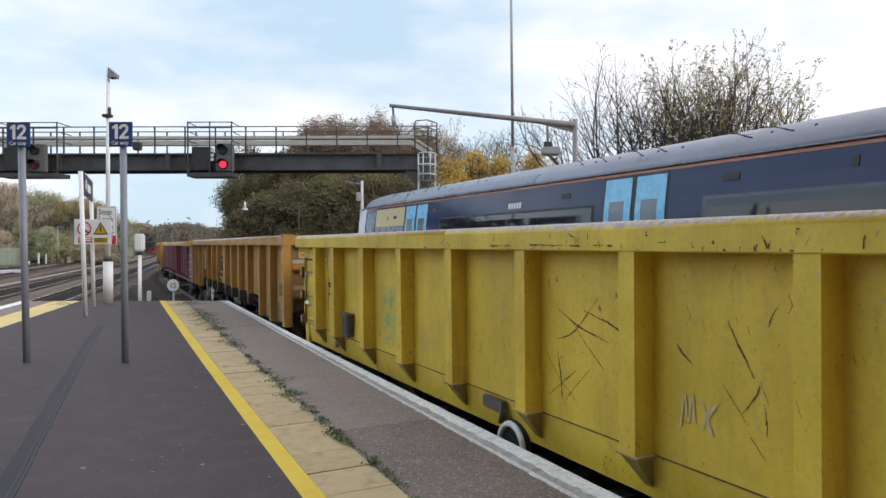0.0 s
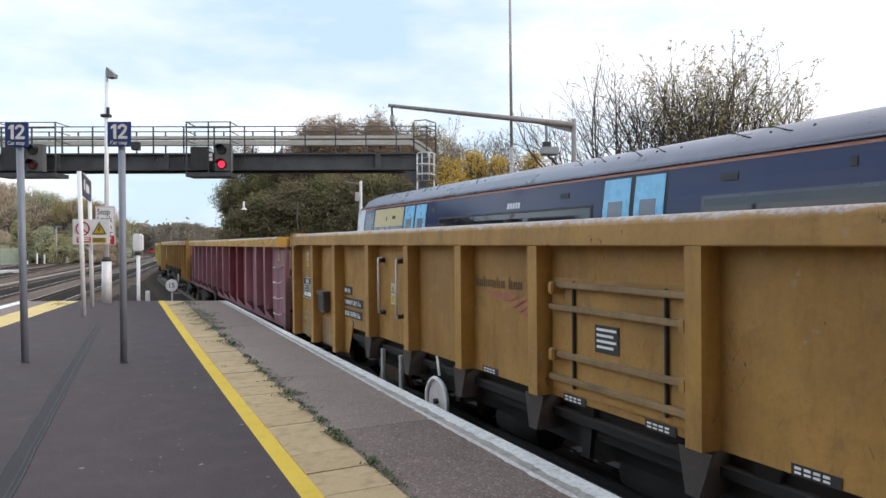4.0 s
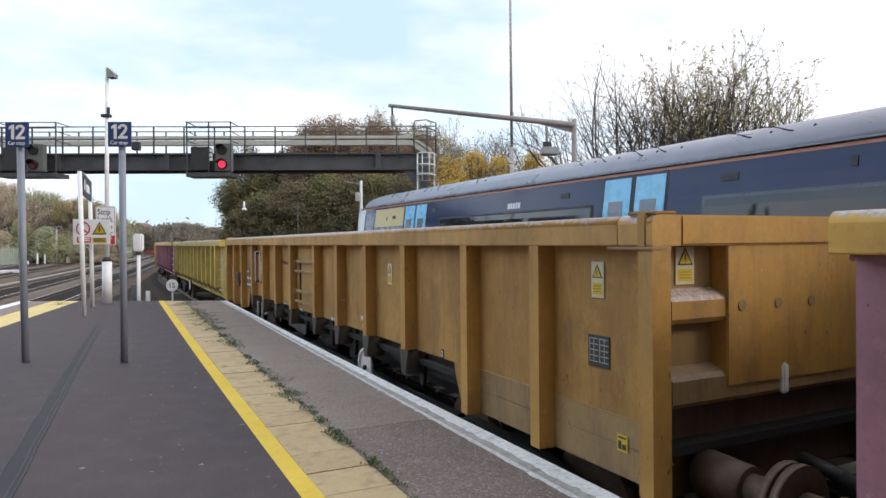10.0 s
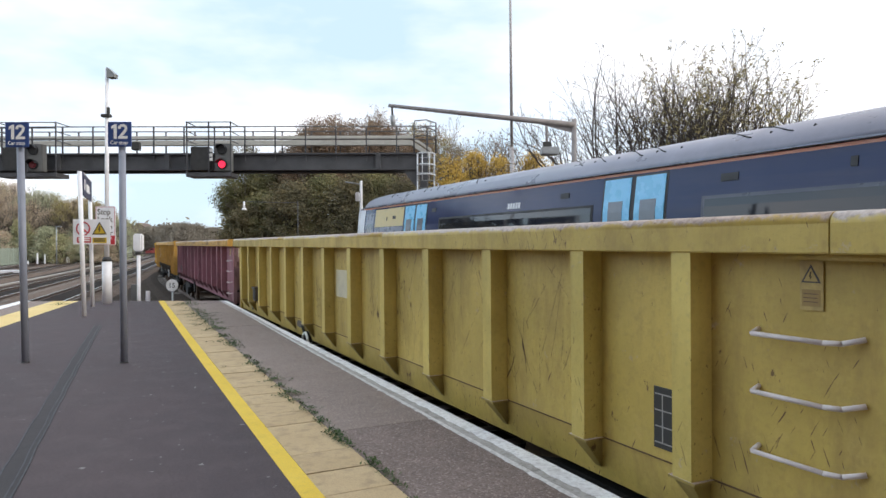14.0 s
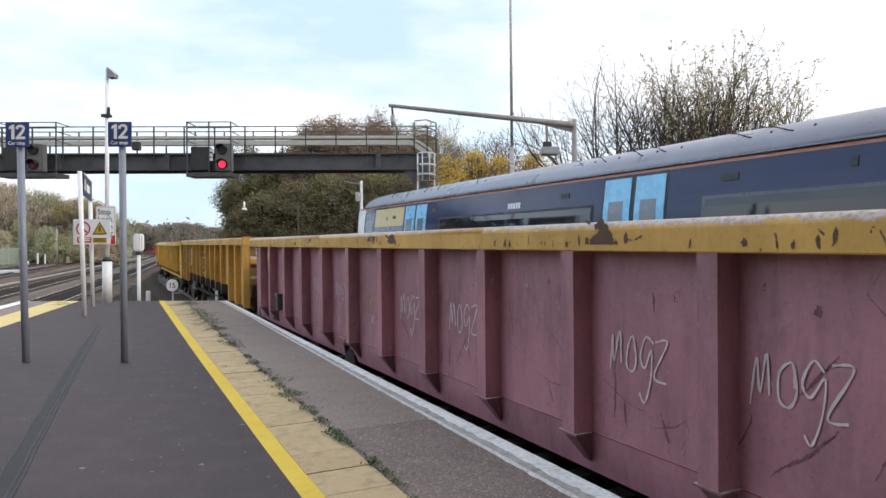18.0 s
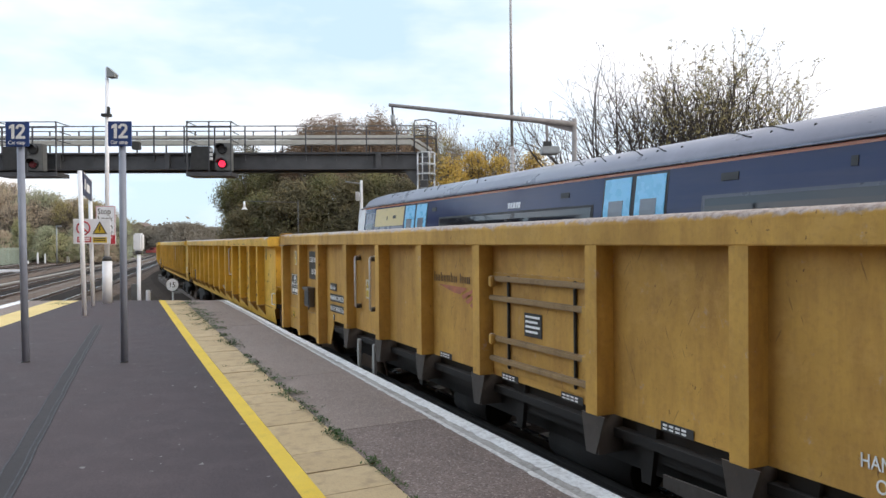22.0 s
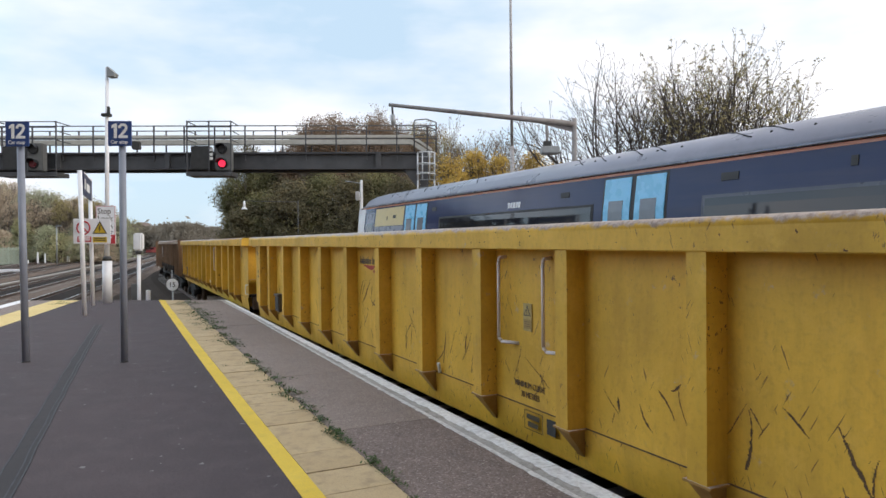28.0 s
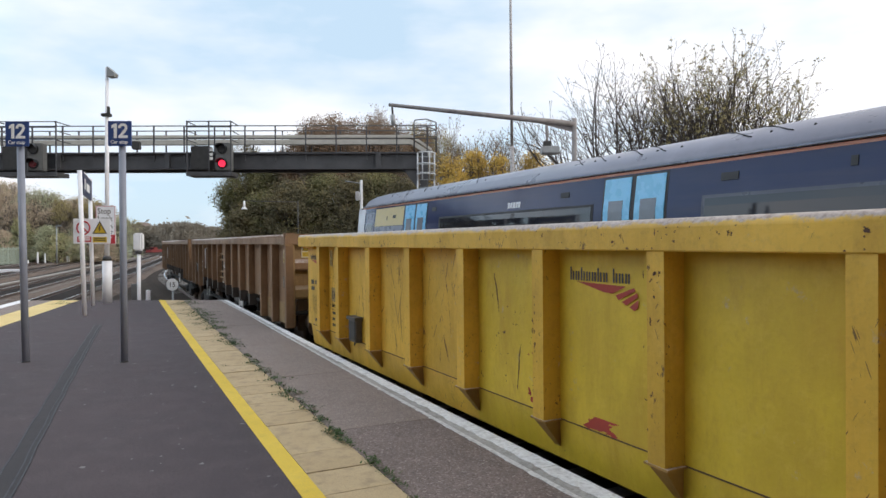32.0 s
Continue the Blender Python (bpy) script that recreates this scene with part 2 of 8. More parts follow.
RIM_YELLOW = painted_steel("paint_rim", (0.56, 0.305, 0.045), (0.22, 0.10, 0.05), rusty=0.85, streak=0.4)
# Darker paints for rib feet: dirt, and on maroon the shade painted in.
FEET = {YELLOW: FOOT_YELLOW, YELLOW_GREEN: FOOT_OLIVE, OLIVE: FOOT_OLIVE, OLIVE_RIB: FOOT_OLIVE, PURPLE: FOOT_MAROON_SHADED}
END_GRIME = painted_steel("paint_end_grime", (0.13, 0.083, 0.053), (0.06, 0.042, 0.032), rusty=0.6, streak=0.8, dusty=0.4)
UNDER = plain("underframe_grime", (0.018, 0.015, 0.013), 0.95, vary=0.4)
STEEL_DARK = plain("dark_steel", (0.06, 0.058, 0.056), 0.6, 0.3, vary=0.3)
BUFFER_STEEL = plain("buffer_steel", (0.15, 0.100, 0.070), 0.6, 0.3, vary=0.45, scale=10)
WHITE_PAINT = plain("white_paint", (0.74, 0.73, 0.70), 0.55, vary=0.12, scale=14)
WHITE_BAR = plain("white_handrail_paint", (0.66, 0.58, 0.56), 0.5, vary=0.15, scale=12)
DULL_WHITE = plain("dull_white", (0.34, 0.33, 0.31), 0.6, vary=0.2, scale=20)
LOGO_GREY = plain("logo_grey", (0.085, 0.085, 0.10), 0.6, vary=0.2, scale=12)
BLACK_PLATE = plain("black_plate", (0.035, 0.034, 0.033), 0.5, vary=0.2)
LETTER_WHITE = plain("letter_white", (0.86, 0.85, 0.83), 0.6, vary=0.1)
LETTER_DARK = plain("letter_dark", (0.07, 0.05, 0.025), 0.7, vary=0.1)
CHALK_DULL = plain("chalk_dull", (0.48, 0.40, 0.42), 0.85, vary=0.2, scale=20)
CHALK = plain("chalk", (0.58, 0.49, 0.50), 0.9, vary=0.15)
CREAM = plain("cream_label", (0.62, 0.56, 0.40), 0.6, vary=0.15)
WARN_YELLOW = plain("label_yellow", (0.62, 0.42, 0.03), 0.6, vary=0.15)
BOX_GREY = plain("document_box", (0.10, 0.085, 0.075), 0.6, vary=0.3)
LOGO_RED = plain("logo_red", (0.42, 0.05, 0.03), 0.6, vary=0.2)
FADED_RED = plain("logo_red_faded", (0.46, 0.16, 0.09), 0.7, vary=0.3, scale=12)
FADED_MARK = plain("logo_dark_faded", (0.17, 0.105, 0.05), 0.7, vary=0.3, scale=12)
SIGN_BLUE = plain("sign_blue", (0.030, 0.065, 0.21), 0.45, vary=0.1)
SIGN_NAVY = plain("sign_navy", (0.03, 0.035, 0.085), 0.45, vary=0.1)
POLE_GREY = plain("pole_grey", (0.245, 0.26, 0.31), 0.55, 0.1, vary=0.12)
CAGE = plain("bright_galvanised", (0.62, 0.63, 0.64), 0.4, 0.3, vary=0.15)
MAST_GREY = plain("mast_grey", (0.40, 0.37, 0.36), 0.6, 0.1, vary=0.15)
GALV = plain("galvanised", (0.36, 0.37, 0.37), 0.45, 0.5, vary=0.2)
LAMP_WHITE = plain("lamp_white", (0.82, 0.81, 0.83), 0.4, vary=0.08)
GANTRY_GREY = plain("gantry_grey", (0.085, 0.085, 0.09), 0.55, 0.2, vary=0.3, scale=2.0)
WALK_CREAM = plain("troughing_cream", (0.50, 0.48, 0.43), 0.7, vary=0.15)
SIGNAL_GREY = plain("signal_grey", (0.15, 0.15, 0.145), 0.6, vary=0.15)
SIGN_RED = plain("sign_red", (0.48, 0.03, 0.04), 0.5, vary=0.1)
RUST_POST = plain("rusty_post", (0.29, 0.265, 0.255), 0.7, 0.2, vary=0.3)
WOOD = plain("sleeper_concrete", (0.24, 0.215, 0.19), 0.9, vary=0.3)
RAIL = plain("rail_steel", (0.15, 0.105, 0.085), 0.5, 0.6, vary=0.3)
RAIL_TOP = plain("rail_head", (0.70, 0.69, 0.68), 0.22, 0.9, vary=0.1)

glow = Mat("signal_red_light")
glow.b.inputs["Emission Color"].default_value = (1.0, 0.03, 0.08, 1)
glow.b.inputs["Emission Strength"].default_value = 1.5
glow.colour((0.4, 0.02, 0.03))
RED_GLOW = glow.m
DIM_RED = plain("dim_red_lens", (0.16, 0.03, 0.035), 0.3, vary=0.1)


def asphalt():
    k = Mat("asphalt", 0.85)
    big, mid, grit = k.noise(0.55, 5, 0.6, shift=False), k.noise(3.2, 5, shift=False), k.noise(170, 2, shift=False)
    c = k.mix(k.ramp(big, 0.3, 0.7), (0.056, 0.044, 0.047), (0.085, 0.066, 0.070))
    c = k.mix(k.ramp(mid, 0.45, 0.75, 0, 0.4), c, (0.120, 0.096, 0.096))
    c = k.mix(k.ramp(grit, 0.5, 0.7, 0, 0.65), c, (0.165, 0.136, 0.140))
    c = k.mix(k.ramp(k.noise(60, 3, 0.6, shift=False), 0.5, 0.66, 0, 0.5), c, (0.034, 0.029, 0.031))
    c = k.mix(k.ramp(k.noise(11, 2, shift=False), 0.70, 0.72, 0, 0.6), c, (0.30, 0.29, 0.28))
    k.colour(c).bump(grit, 0.5, 0.004)
    k.roughness(k.ramp(big, 0.3, 0.7, 0.75, 0.95))
    k.b.inputs["Specular IOR Level"].default_value = 0.2
    return k.m


def stone(name, a, b, grime, grit_scale=120, spots=0.5, shift=True, gloss=0.4):
    k = Mat(name, 0.88)
    big, mid, grit = k.noise(1.3, 5, 0.6, shift=shift), k.noise(9, 5, shift=shift), k.noise(grit_scale, 2, shift=shift)
    c = k.mix(k.ramp(big, 0.3, 0.7), a, b)
    c = k.mix(k.ramp(mid, 0.5, 0.8, 0, spots), c, grime)
    c = k.mix(k.ramp(grit, 0.45, 0.75, 0, 0.55), c, grime)
    k.colour(c).bump(grit, 0.4, 0.004)
    k.b.inputs["Specular IOR Level"].default_value = gloss
    return k.m


ASPHALT = asphalt()
TARMAC_PATCH = stone("tarmac_strip", (0.029, 0.025, 0.027), (0.044, 0.037, 0.039), (0.070, 0.060, 0.061))
BITUMEN = plain("bitumen_seam", (0.017, 0.016, 0.018), 0.55, vary=0.4, scale=9)
PAVER = stone("yellow_paver", (0.475, 0.345, 0.19), (0.55, 0.41, 0.235), (0.265, 0.19, 0.12), spots=0.75)


def aggregate(name, a, b, dark, pale):
    """Rough exposed-aggregate concrete: blotches, dark pits and pale chips, each bay a little different."""
    k = Mat(name, 0.9)
    big, mid = k.noise(1.1, 6, 0.65), k.noise(6.5, 6, 0.7)
    c = k.mix(k.ramp(big, 0.3, 0.7), a, b)
    c = k.mix(k.ramp(k.info.outputs["Random"], 0, 1, 0, 0.25), c, tuple(v * 0.6 for v in a))
    c = k.mix(k.ramp(mid, 0.5, 0.72, 0, 0.45), c, dark)
    g1, g2 = k.noise(75, 3, 0.6), k.noise(52, 2, 0.5)
    c = k.mix(k.ramp(g1, 0.47, 0.62, 0, 0.75), c, dark)
    c = k.mix(k.ramp(g2, 0.57, 0.66, 0, 0.75), c, pale)
    c = k.mix(k.ramp(k.noise(14, 2), 0.71, 0.73, 0, 0.7), c, pale)
    k.colour(c).bump(g1, 0.6, 0.006)
    return k.m


EDGE_CONCRETE = aggregate("platform_concrete", (0.190, 0.140, 0.122), (0.26, 0.195, 0.170), (0.085, 0.062, 0.054), (0.37, 0.30, 0.265))
EDGE_PALE = aggregate("platform_concrete_worn", (0.245, 0.188, 0.162), (0.305, 0.238, 0.205), (0.13, 0.097, 0.083), (0.37, 0.30, 0.262))
LINE_YELLOW = stone("yellow_line", (0.70, 0.47, 0.045), (0.78, 0.54, 0.07), (0.42, 0.30, 0.08), spots=0.35)
LEFT_YELLOW = stone("pale_yellow_band", (0.68, 0.50, 0.20), (0.76, 0.58, 0.26), (0.45, 0.34, 0.16), spots=0.5)
LINE_WHITE = stone("white_edge", (0.80, 0.78, 0.77), (0.88, 0.86, 0.85), (0.40, 0.36, 0.34), spots=0.65, grit_scale=30)
COPING_BARE = stone("coping_bare", (0.36, 0.33, 0.31), (0.52, 0.49, 0.46), (0.17, 0.15, 0.14), spots=0.85, grit_scale=40)
LINE_OLD = stone("white_line_worn", (0.60, 0.57, 0.55), (0.74, 0.71, 0.69), (0.30, 0.27, 0.26), spots=0.9, grit_scale=40)
BALLAST = stone("ballast", (0.135, 0.100, 0.080), (0.215, 0.165, 0.135), (0.030, 0.022, 0.018), grit_scale=9, spots=0.85, shift=False, gloss=0.04)
BALLAST_DARK = stone("ballast_dark", (0.040, 0.030, 0.024), (0.064, 0.048, 0.038), (0.016, 0.013, 0.011), grit_scale=12, spots=0.8, shift=False, gloss=0.04)
BALLAST_OILY = stone("ballast_oily", (0.026, 0.021, 0.019), (0.042, 0.033, 0.028), (0.014, 0.012, 0.011), grit_scale=14, shift=False, gloss=0.04)
TROUGH_GREY = stone("trough_concrete", (0.30, 0.27, 0.24), (0.38, 0.35, 0.31), (0.16, 0.14, 0.12), spots=0.7)
GROUND = stone("ground_soil", (0.042, 0.032, 0.025), (0.066, 0.052, 0.041), (0.020, 0.016, 0.013), grit_scale=6, shift=False, gloss=0.04)


def leafy(name, a, b, c):
    k = Mat(name, 0.7)
    geo = k.n.new("ShaderNodeNewGeometry")
    r = k.n.new("ShaderNodeValToRGB")
    e = r.color_ramp.elements
    e[0].color, e[1].color = (*a, 1), (*c, 1)
    mid = r.color_ramp.elements.new(0.5)
    mid.color = (*b, 1)
    # leaves differ a little one by one, and more from bough to bough
    blend = k.n.new("ShaderNodeMath")
    blend.operation = "MULTIPLY_ADD"
    k.l.new(geo.outputs["Random Per Island"], blend.inputs[0])
    blend.inputs[1].default_value = 0.42
    k.l.new(k.ramp(k.noise(0.55, 3, 0.6), 0.36, 0.64, 0.0, 0.58), blend.inputs[2])
    k.l.new(blend.outputs[0], r.inputs["Fac"])
    k.colour(r.outputs["Color"])
    k.b.inputs["Specular IOR Level"].default_value = 0.2
    return k.m


LEAF_GREEN = leafy("leaf_green", (0.068, 0.074, 0.034), (0.140, 0.133, 0.057), (0.24, 0.195, 0.086))
LEAF_DARK = leafy("leaf_dark", (0.052, 0.050, 0.031), (0.116, 0.099, 0.052), (0.20, 0.15, 0.074))
LEAF_BROWN = leafy("leaf_brown", (0.125, 0.082, 0.056), (0.19, 0.122, 0.076), (0.16, 0.122, 0.072))
LEAF_YELLOW = leafy("leaf_yellow", (0.44, 0.28, 0.06), (0.54, 0.36, 0.08), (0.30, 0.20, 0.06))
LEAF_OLIVE = leafy("leaf_olive", (0.22, 0.18, 0.07), (0.30, 0.24, 0.10), (0.16, 0.15, 0.05))
# Far foliage: distance haze is painted into these paler, greyer leaf colours.
LEAF_FAR_PALE = leafy("leaf_far_pale", (0.23, 0.235, 0.12), (0.32, 0.31, 0.16), (0.39, 0.335, 0.19))
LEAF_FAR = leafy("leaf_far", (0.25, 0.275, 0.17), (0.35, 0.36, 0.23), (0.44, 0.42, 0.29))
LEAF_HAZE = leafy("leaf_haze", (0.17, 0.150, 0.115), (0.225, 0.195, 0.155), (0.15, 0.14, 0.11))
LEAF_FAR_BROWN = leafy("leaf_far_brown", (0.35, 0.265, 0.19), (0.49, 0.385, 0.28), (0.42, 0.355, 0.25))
WEED = leafy("weed_leaf", (0.032, 0.064, 0.018), (0.055, 0.098, 0.030), (0.10, 0.11, 0.045))
BARK = plain("bark", (0.075, 0.06, 0.052), 0.9, vary=0.35, scale=14)
BRANCH = plain("branch_bark", (0.085, 0.068, 0.062), 0.9, vary=0.3, scale=14)
TWIG = plain("twig", (0.20, 0.165, 0.14), 0.9, vary=0.3, scale=20)

BLUE_BODY = Mat("train_navy", 0.22)
_c = BLUE_BODY.mix(BLUE_BODY.ramp(BLUE_BODY.noise(0.8, 4), 0.3, 0.7), (0.018, 0.026, 0.080), (0.025, 0.035, 0.096))
_c = BLUE_BODY.mix(BLUE_BODY.ramp(BLUE_BODY.noise(1.2, 4, 0.6, (6, 0.5, 6)), 0.45, 0.8, 0, 0.2), _c, (0.10, 0.09, 0.10))
BLUE_BODY.colour(_c).roughness(BLUE_BODY.ramp(BLUE_BODY.noise(3, 4), 0.3, 0.7, 0.07, 0.16))
BLUE_BODY.b.inputs["Specular IOR Level"].default_value = 0.20
BLUE_BODY = BLUE_BODY.m
ROOF_GREY = plain("train_roof", (0.22, 0.22, 0.27), 0.33, vary=0.22, scale=1.5)
DOOR_BLUE = plain("train_door_blue", (0.15, 0.47, 0.74), 0.3, vary=0.08)
ORANGE = plain("orange_band", (0.52, 0.19, 0.10), 0.4, vary=0.1)
CAB_YELLOW = plain("cab_cream", (0.55, 0.44, 0.20), 0.35, vary=0.1)
LOWER_GREY = plain("train_grey_band", (0.16, 0.18, 0.24), 0.3, vary=0.12)
CAB_WHITE = plain("cab_grey_white", (0.66, 0.68, 0.72), 0.35, vary=0.1)
RUBBER = plain("rubber_black", (0.015, 0.015, 0.018), 0.6, vary=0.2)
GLASS = Mat("dark_window_glass", 0.04)
GLASS.colour((0.018, 0.02, 0.026))
GLASS.b.inputs["Specular IOR Level"].default_value = 0.38
GLASS = GLASS.m
DOOR_GLASS = plain("door_glass_grey", (0.115, 0.125, 0.15), 0.15, vary=0.15)
FRAME_NAVY = plain("window_surround_navy", (0.030, 0.034, 0.062), 0.35, vary=0.2)
FENCE_GREEN = plain("fence_green", (0.40, 0.45, 0.36), 0.6, vary=0.2)
HOUSE_BRICK = plain("house_brick", (0.30, 0.20, 0.16), 0.85, vary=0.2, scale=0.8)
BLOCKER_DARK = plain("blocker_dark", (0.13, 0.09, 0.075), 0.9, vary=0.3, scale=2.0)
HOUSE_ROOF = plain("house_roof", (0.16, 0.11, 0.09), 0.85, vary=0.2, scale=0.8)
LOCO_RED = plain("loco_red", (0.22, 0.035, 0.032), 0.6, vary=0.25, scale=1.5)

# ---- the line of the train: plan, speed ----
RAIL_Z = -0.915
_s = np.arange(-260.0, 200.0, 0.25)
_h = np.radians(np.interp(_s, [-300, -10, 0, 5, 10, 15, 20, 25, 32, 40, 48, 58, 75, 110, 200],
                          [-27.5, -27.5, -26.92, -26.55, -26.25, -26.1, -26.12, -26.3, -26.5, -26.0, -26.0, -22.5, -17, -8, 10]))
_x = np.concatenate([[0], np.cumsum((np.sin(_h[1:]) + np.sin(_h[:-1])) / 2 * 0.25)])
_y = np.concatenate([[0], np.cumsum((np.cos(_h[1:]) + np.cos(_h[:-1])) / 2 * 0.25)])
_i0 = int(np.argmin(abs(_s)))
_x, _y = _x - _x[_i0] + 1.767, _y - _y[_i0] + 3.255


def line(s, d=0.0):
    """The place d metres right of the wagons' near side at s metres along it, and the heading."""
    h = float(np.interp(s, _s, _h))
    return float(np.interp(s, _s, _x)) + d * math.cos(h), float(np.interp(s, _s, _y)) - d * math.sin(h), h


HALF_W = 1.28                      # half the wagons' width, panel to panel
WAGON_L, WAGON_GAP = 16.46, 1.14
_kt = np.linspace(0, 34, 681)
_kv = np.interp(_kt, np.arange(9) * 4.0, [4.143, 4.427, 4.625, 4.769, 4.987, 5.158, 5.306, 5.461, 5.680])
_kd = np.concatenate([[0], np.cumsum((_kv[1:] + _kv[:-1]) / 2 * 0.05)])


def gone(t):
    """Metres that the freight train has rolled since the start."""
    return float(np.interp(t, _kt, _kd) + np.interp(t, [0, 1, 2, 6, 9, 11, 13, 14.5, 17, 19, 20.5, 23, 24, 26, 27.5, 29.8, 30.6, 32, 34], [-0.12, -0.045, 0.0, 0.004, 0.04, 0.035, -0.03, -0.003, -0.001, 0.024, 0.046, 0.019, 0.023, 0.033, 0.044, 0.043, 0.005, -0.04, -0.08]))


def wagon_pose(k, t):
    mid = 9.163 + WAGON_GAP + (k - 1) * (WAGON_L + WAGON_GAP) + WAGON_L / 2 - gone(t)
    ax, ay, _ = line(mid - 6, HALF_W)
    bx, by, _ = line(mid + 6, HALF_W)
    h = math.atan2(bx - ax, by - ay)
    return pose((ax + bx) / 2, (ay + by) / 2, RAIL_Z, 0, -0.45, math.degrees(-h))


# ---- ground, tracks, platform ----
def ground():
    bm = bmesh.new()
    n = 60
    g = [[bm.verts.new((x, y, -1.22 + 0.02 * noise.noise((x * 0.3, y * 0.3, 0)) + max(0, (math.hypot(x, y) - 150)) * 0.012))
          for x in np.linspace(-400, 400, n)] for y in np.linspace(-100, 700, n)]
    for i in range(n - 1):
        for j in range(n - 1):
            bm.faces.new((g[i][j], g[i][j + 1], g[i + 1][j + 1], g[i + 1][j]))
    solid("ground", bm, GROUND, "rough grass and soil beside the railway", "ground", kind="structure")


def ribbon(bm, pts_l, pts_r, z):
    a = [bm.verts.new((x, y, z)) for x, y in pts_l]
    b = [bm.verts.new((x, y, z)) for x, y in pts_r]
    for i in range(len(a) - 1):
        bm.faces.new((a[i], b[i], b[i + 1], a[i + 1]))
    return bm


def bank(name, centre, half, z, label, material=None):
    """A ballast bed along centre, a list of (x, y, heading)."""
    bm = bmesh.new()
    prof = [(-half - 0.55, -1.3), (-half, z), (half, z), (half + 0.55, -1.3)]
    rows = [[bm.verts.new((x + d * math.cos(h), y - d * math.sin(h), zz + (0.03 * noise.noise((x, y, d)) if zz > -1.25 else 0))) for d, zz in prof] for x, y, h in centre]
    for a, b in zip(rows, rows[1:]):
        for i in range(len(prof) - 1):
            bm.faces.new((a[i], a[i + 1], b[i + 1], b[i]))
    return solid(name, bm, material or BALLAST, label, "ballast", kind="structure")


def rail_track(centre, label, third=0):
    """Two rails, a row of sleepers and, where third is set, a raised conductor rail on that side."""
    t = thing("railway_track", label, "track", kind="structure")
    for off in (-0.755, 0.755):
        bm = bmesh.new()
        prof = [(-0.07, -0.15), (-0.07, -0.135), (-0.012, -0.12), (-0.012, -0.04), (-0.035, -0.03), (-0.035, 0.0), (0.035, 0.0), (0.035, -0.03), (0.012, -0.04), (0.012, -0.12), (0.07, -0.135), (0.07, -0.15)]
        rows = [[bm.verts.new((x + (off + u) * math.cos(h), y - (off + u) * math.sin(h), RAIL_Z + v)) for u, v in prof] for x, y, h in centre]
        for a, b in zip(rows, rows[1:]):
            for i in range(len(prof) - 1):
                f = bm.faces.new((a[i], a[i + 1], b[i + 1], b[i]))
                f.material_index = 1 if i in (4, 5, 6) else 0
        part("rail", bm, [RAIL, RAIL_TOP], t)
    if third:
        bm = bmesh.new()
        prof = [(-0.04, -0.06), (-0.04, 0.06), (0.04, 0.06), (0.04, -0.06)]
        rows = [[bm.verts.new((x + (third + u) * math.cos(h), y - (third + u) * math.sin(h), RAIL_Z + v)) for u, v in prof] for x, y, h in centre]
        for a, b in zip(rows, rows[1:]):
            for i in range(3):
                bm.faces.new((a[i], a[i + 1], b[i + 1], b[i]))
        part("conductor_rail", bm, RAIL, t)
    bm = bmesh.new()
    acc, last = 0.0, None
    for x, y, h in centre:
        if last is not None:
            seg = math.hypot(x - last[0], y - last[1])
            k = 0.7 - acc
            while k <= seg:
                u = k / seg
                m = pose(last[0] + (x - last[0]) * u, last[1] + (y - last[1]) * u, RAIL_Z - 0.15, 0, 0, math.degrees(-h))
                box(bm, -1.25, 1.25, -0.13, 0.13, -0.1, 0.0, m=m)
                k += 0.7
            acc = (acc + seg) % 0.7
        last = (x, y)
    tagged(part("sleepers", bm, WOOD, t, "weathered sleepers in ballast"), kind="stuff")


def straight(x, y, h_deg, a, b, turn=0.0, step=2.0):
    """Points along a line from a to b metres past (x, y), its heading turning by turn degrees a metre after 40 m."""
    out, h = [], radians(h_deg)
    px, py = x + math.sin(h) * a, y + math.cos(h) * a
    s = a
    while s <= b:
        out.append((px, py, h))
        if s > 40:
            h += radians(turn) * step
        px, py, s = px + math.sin(h) * step, py + math.cos(h) * step, s + step
    return out


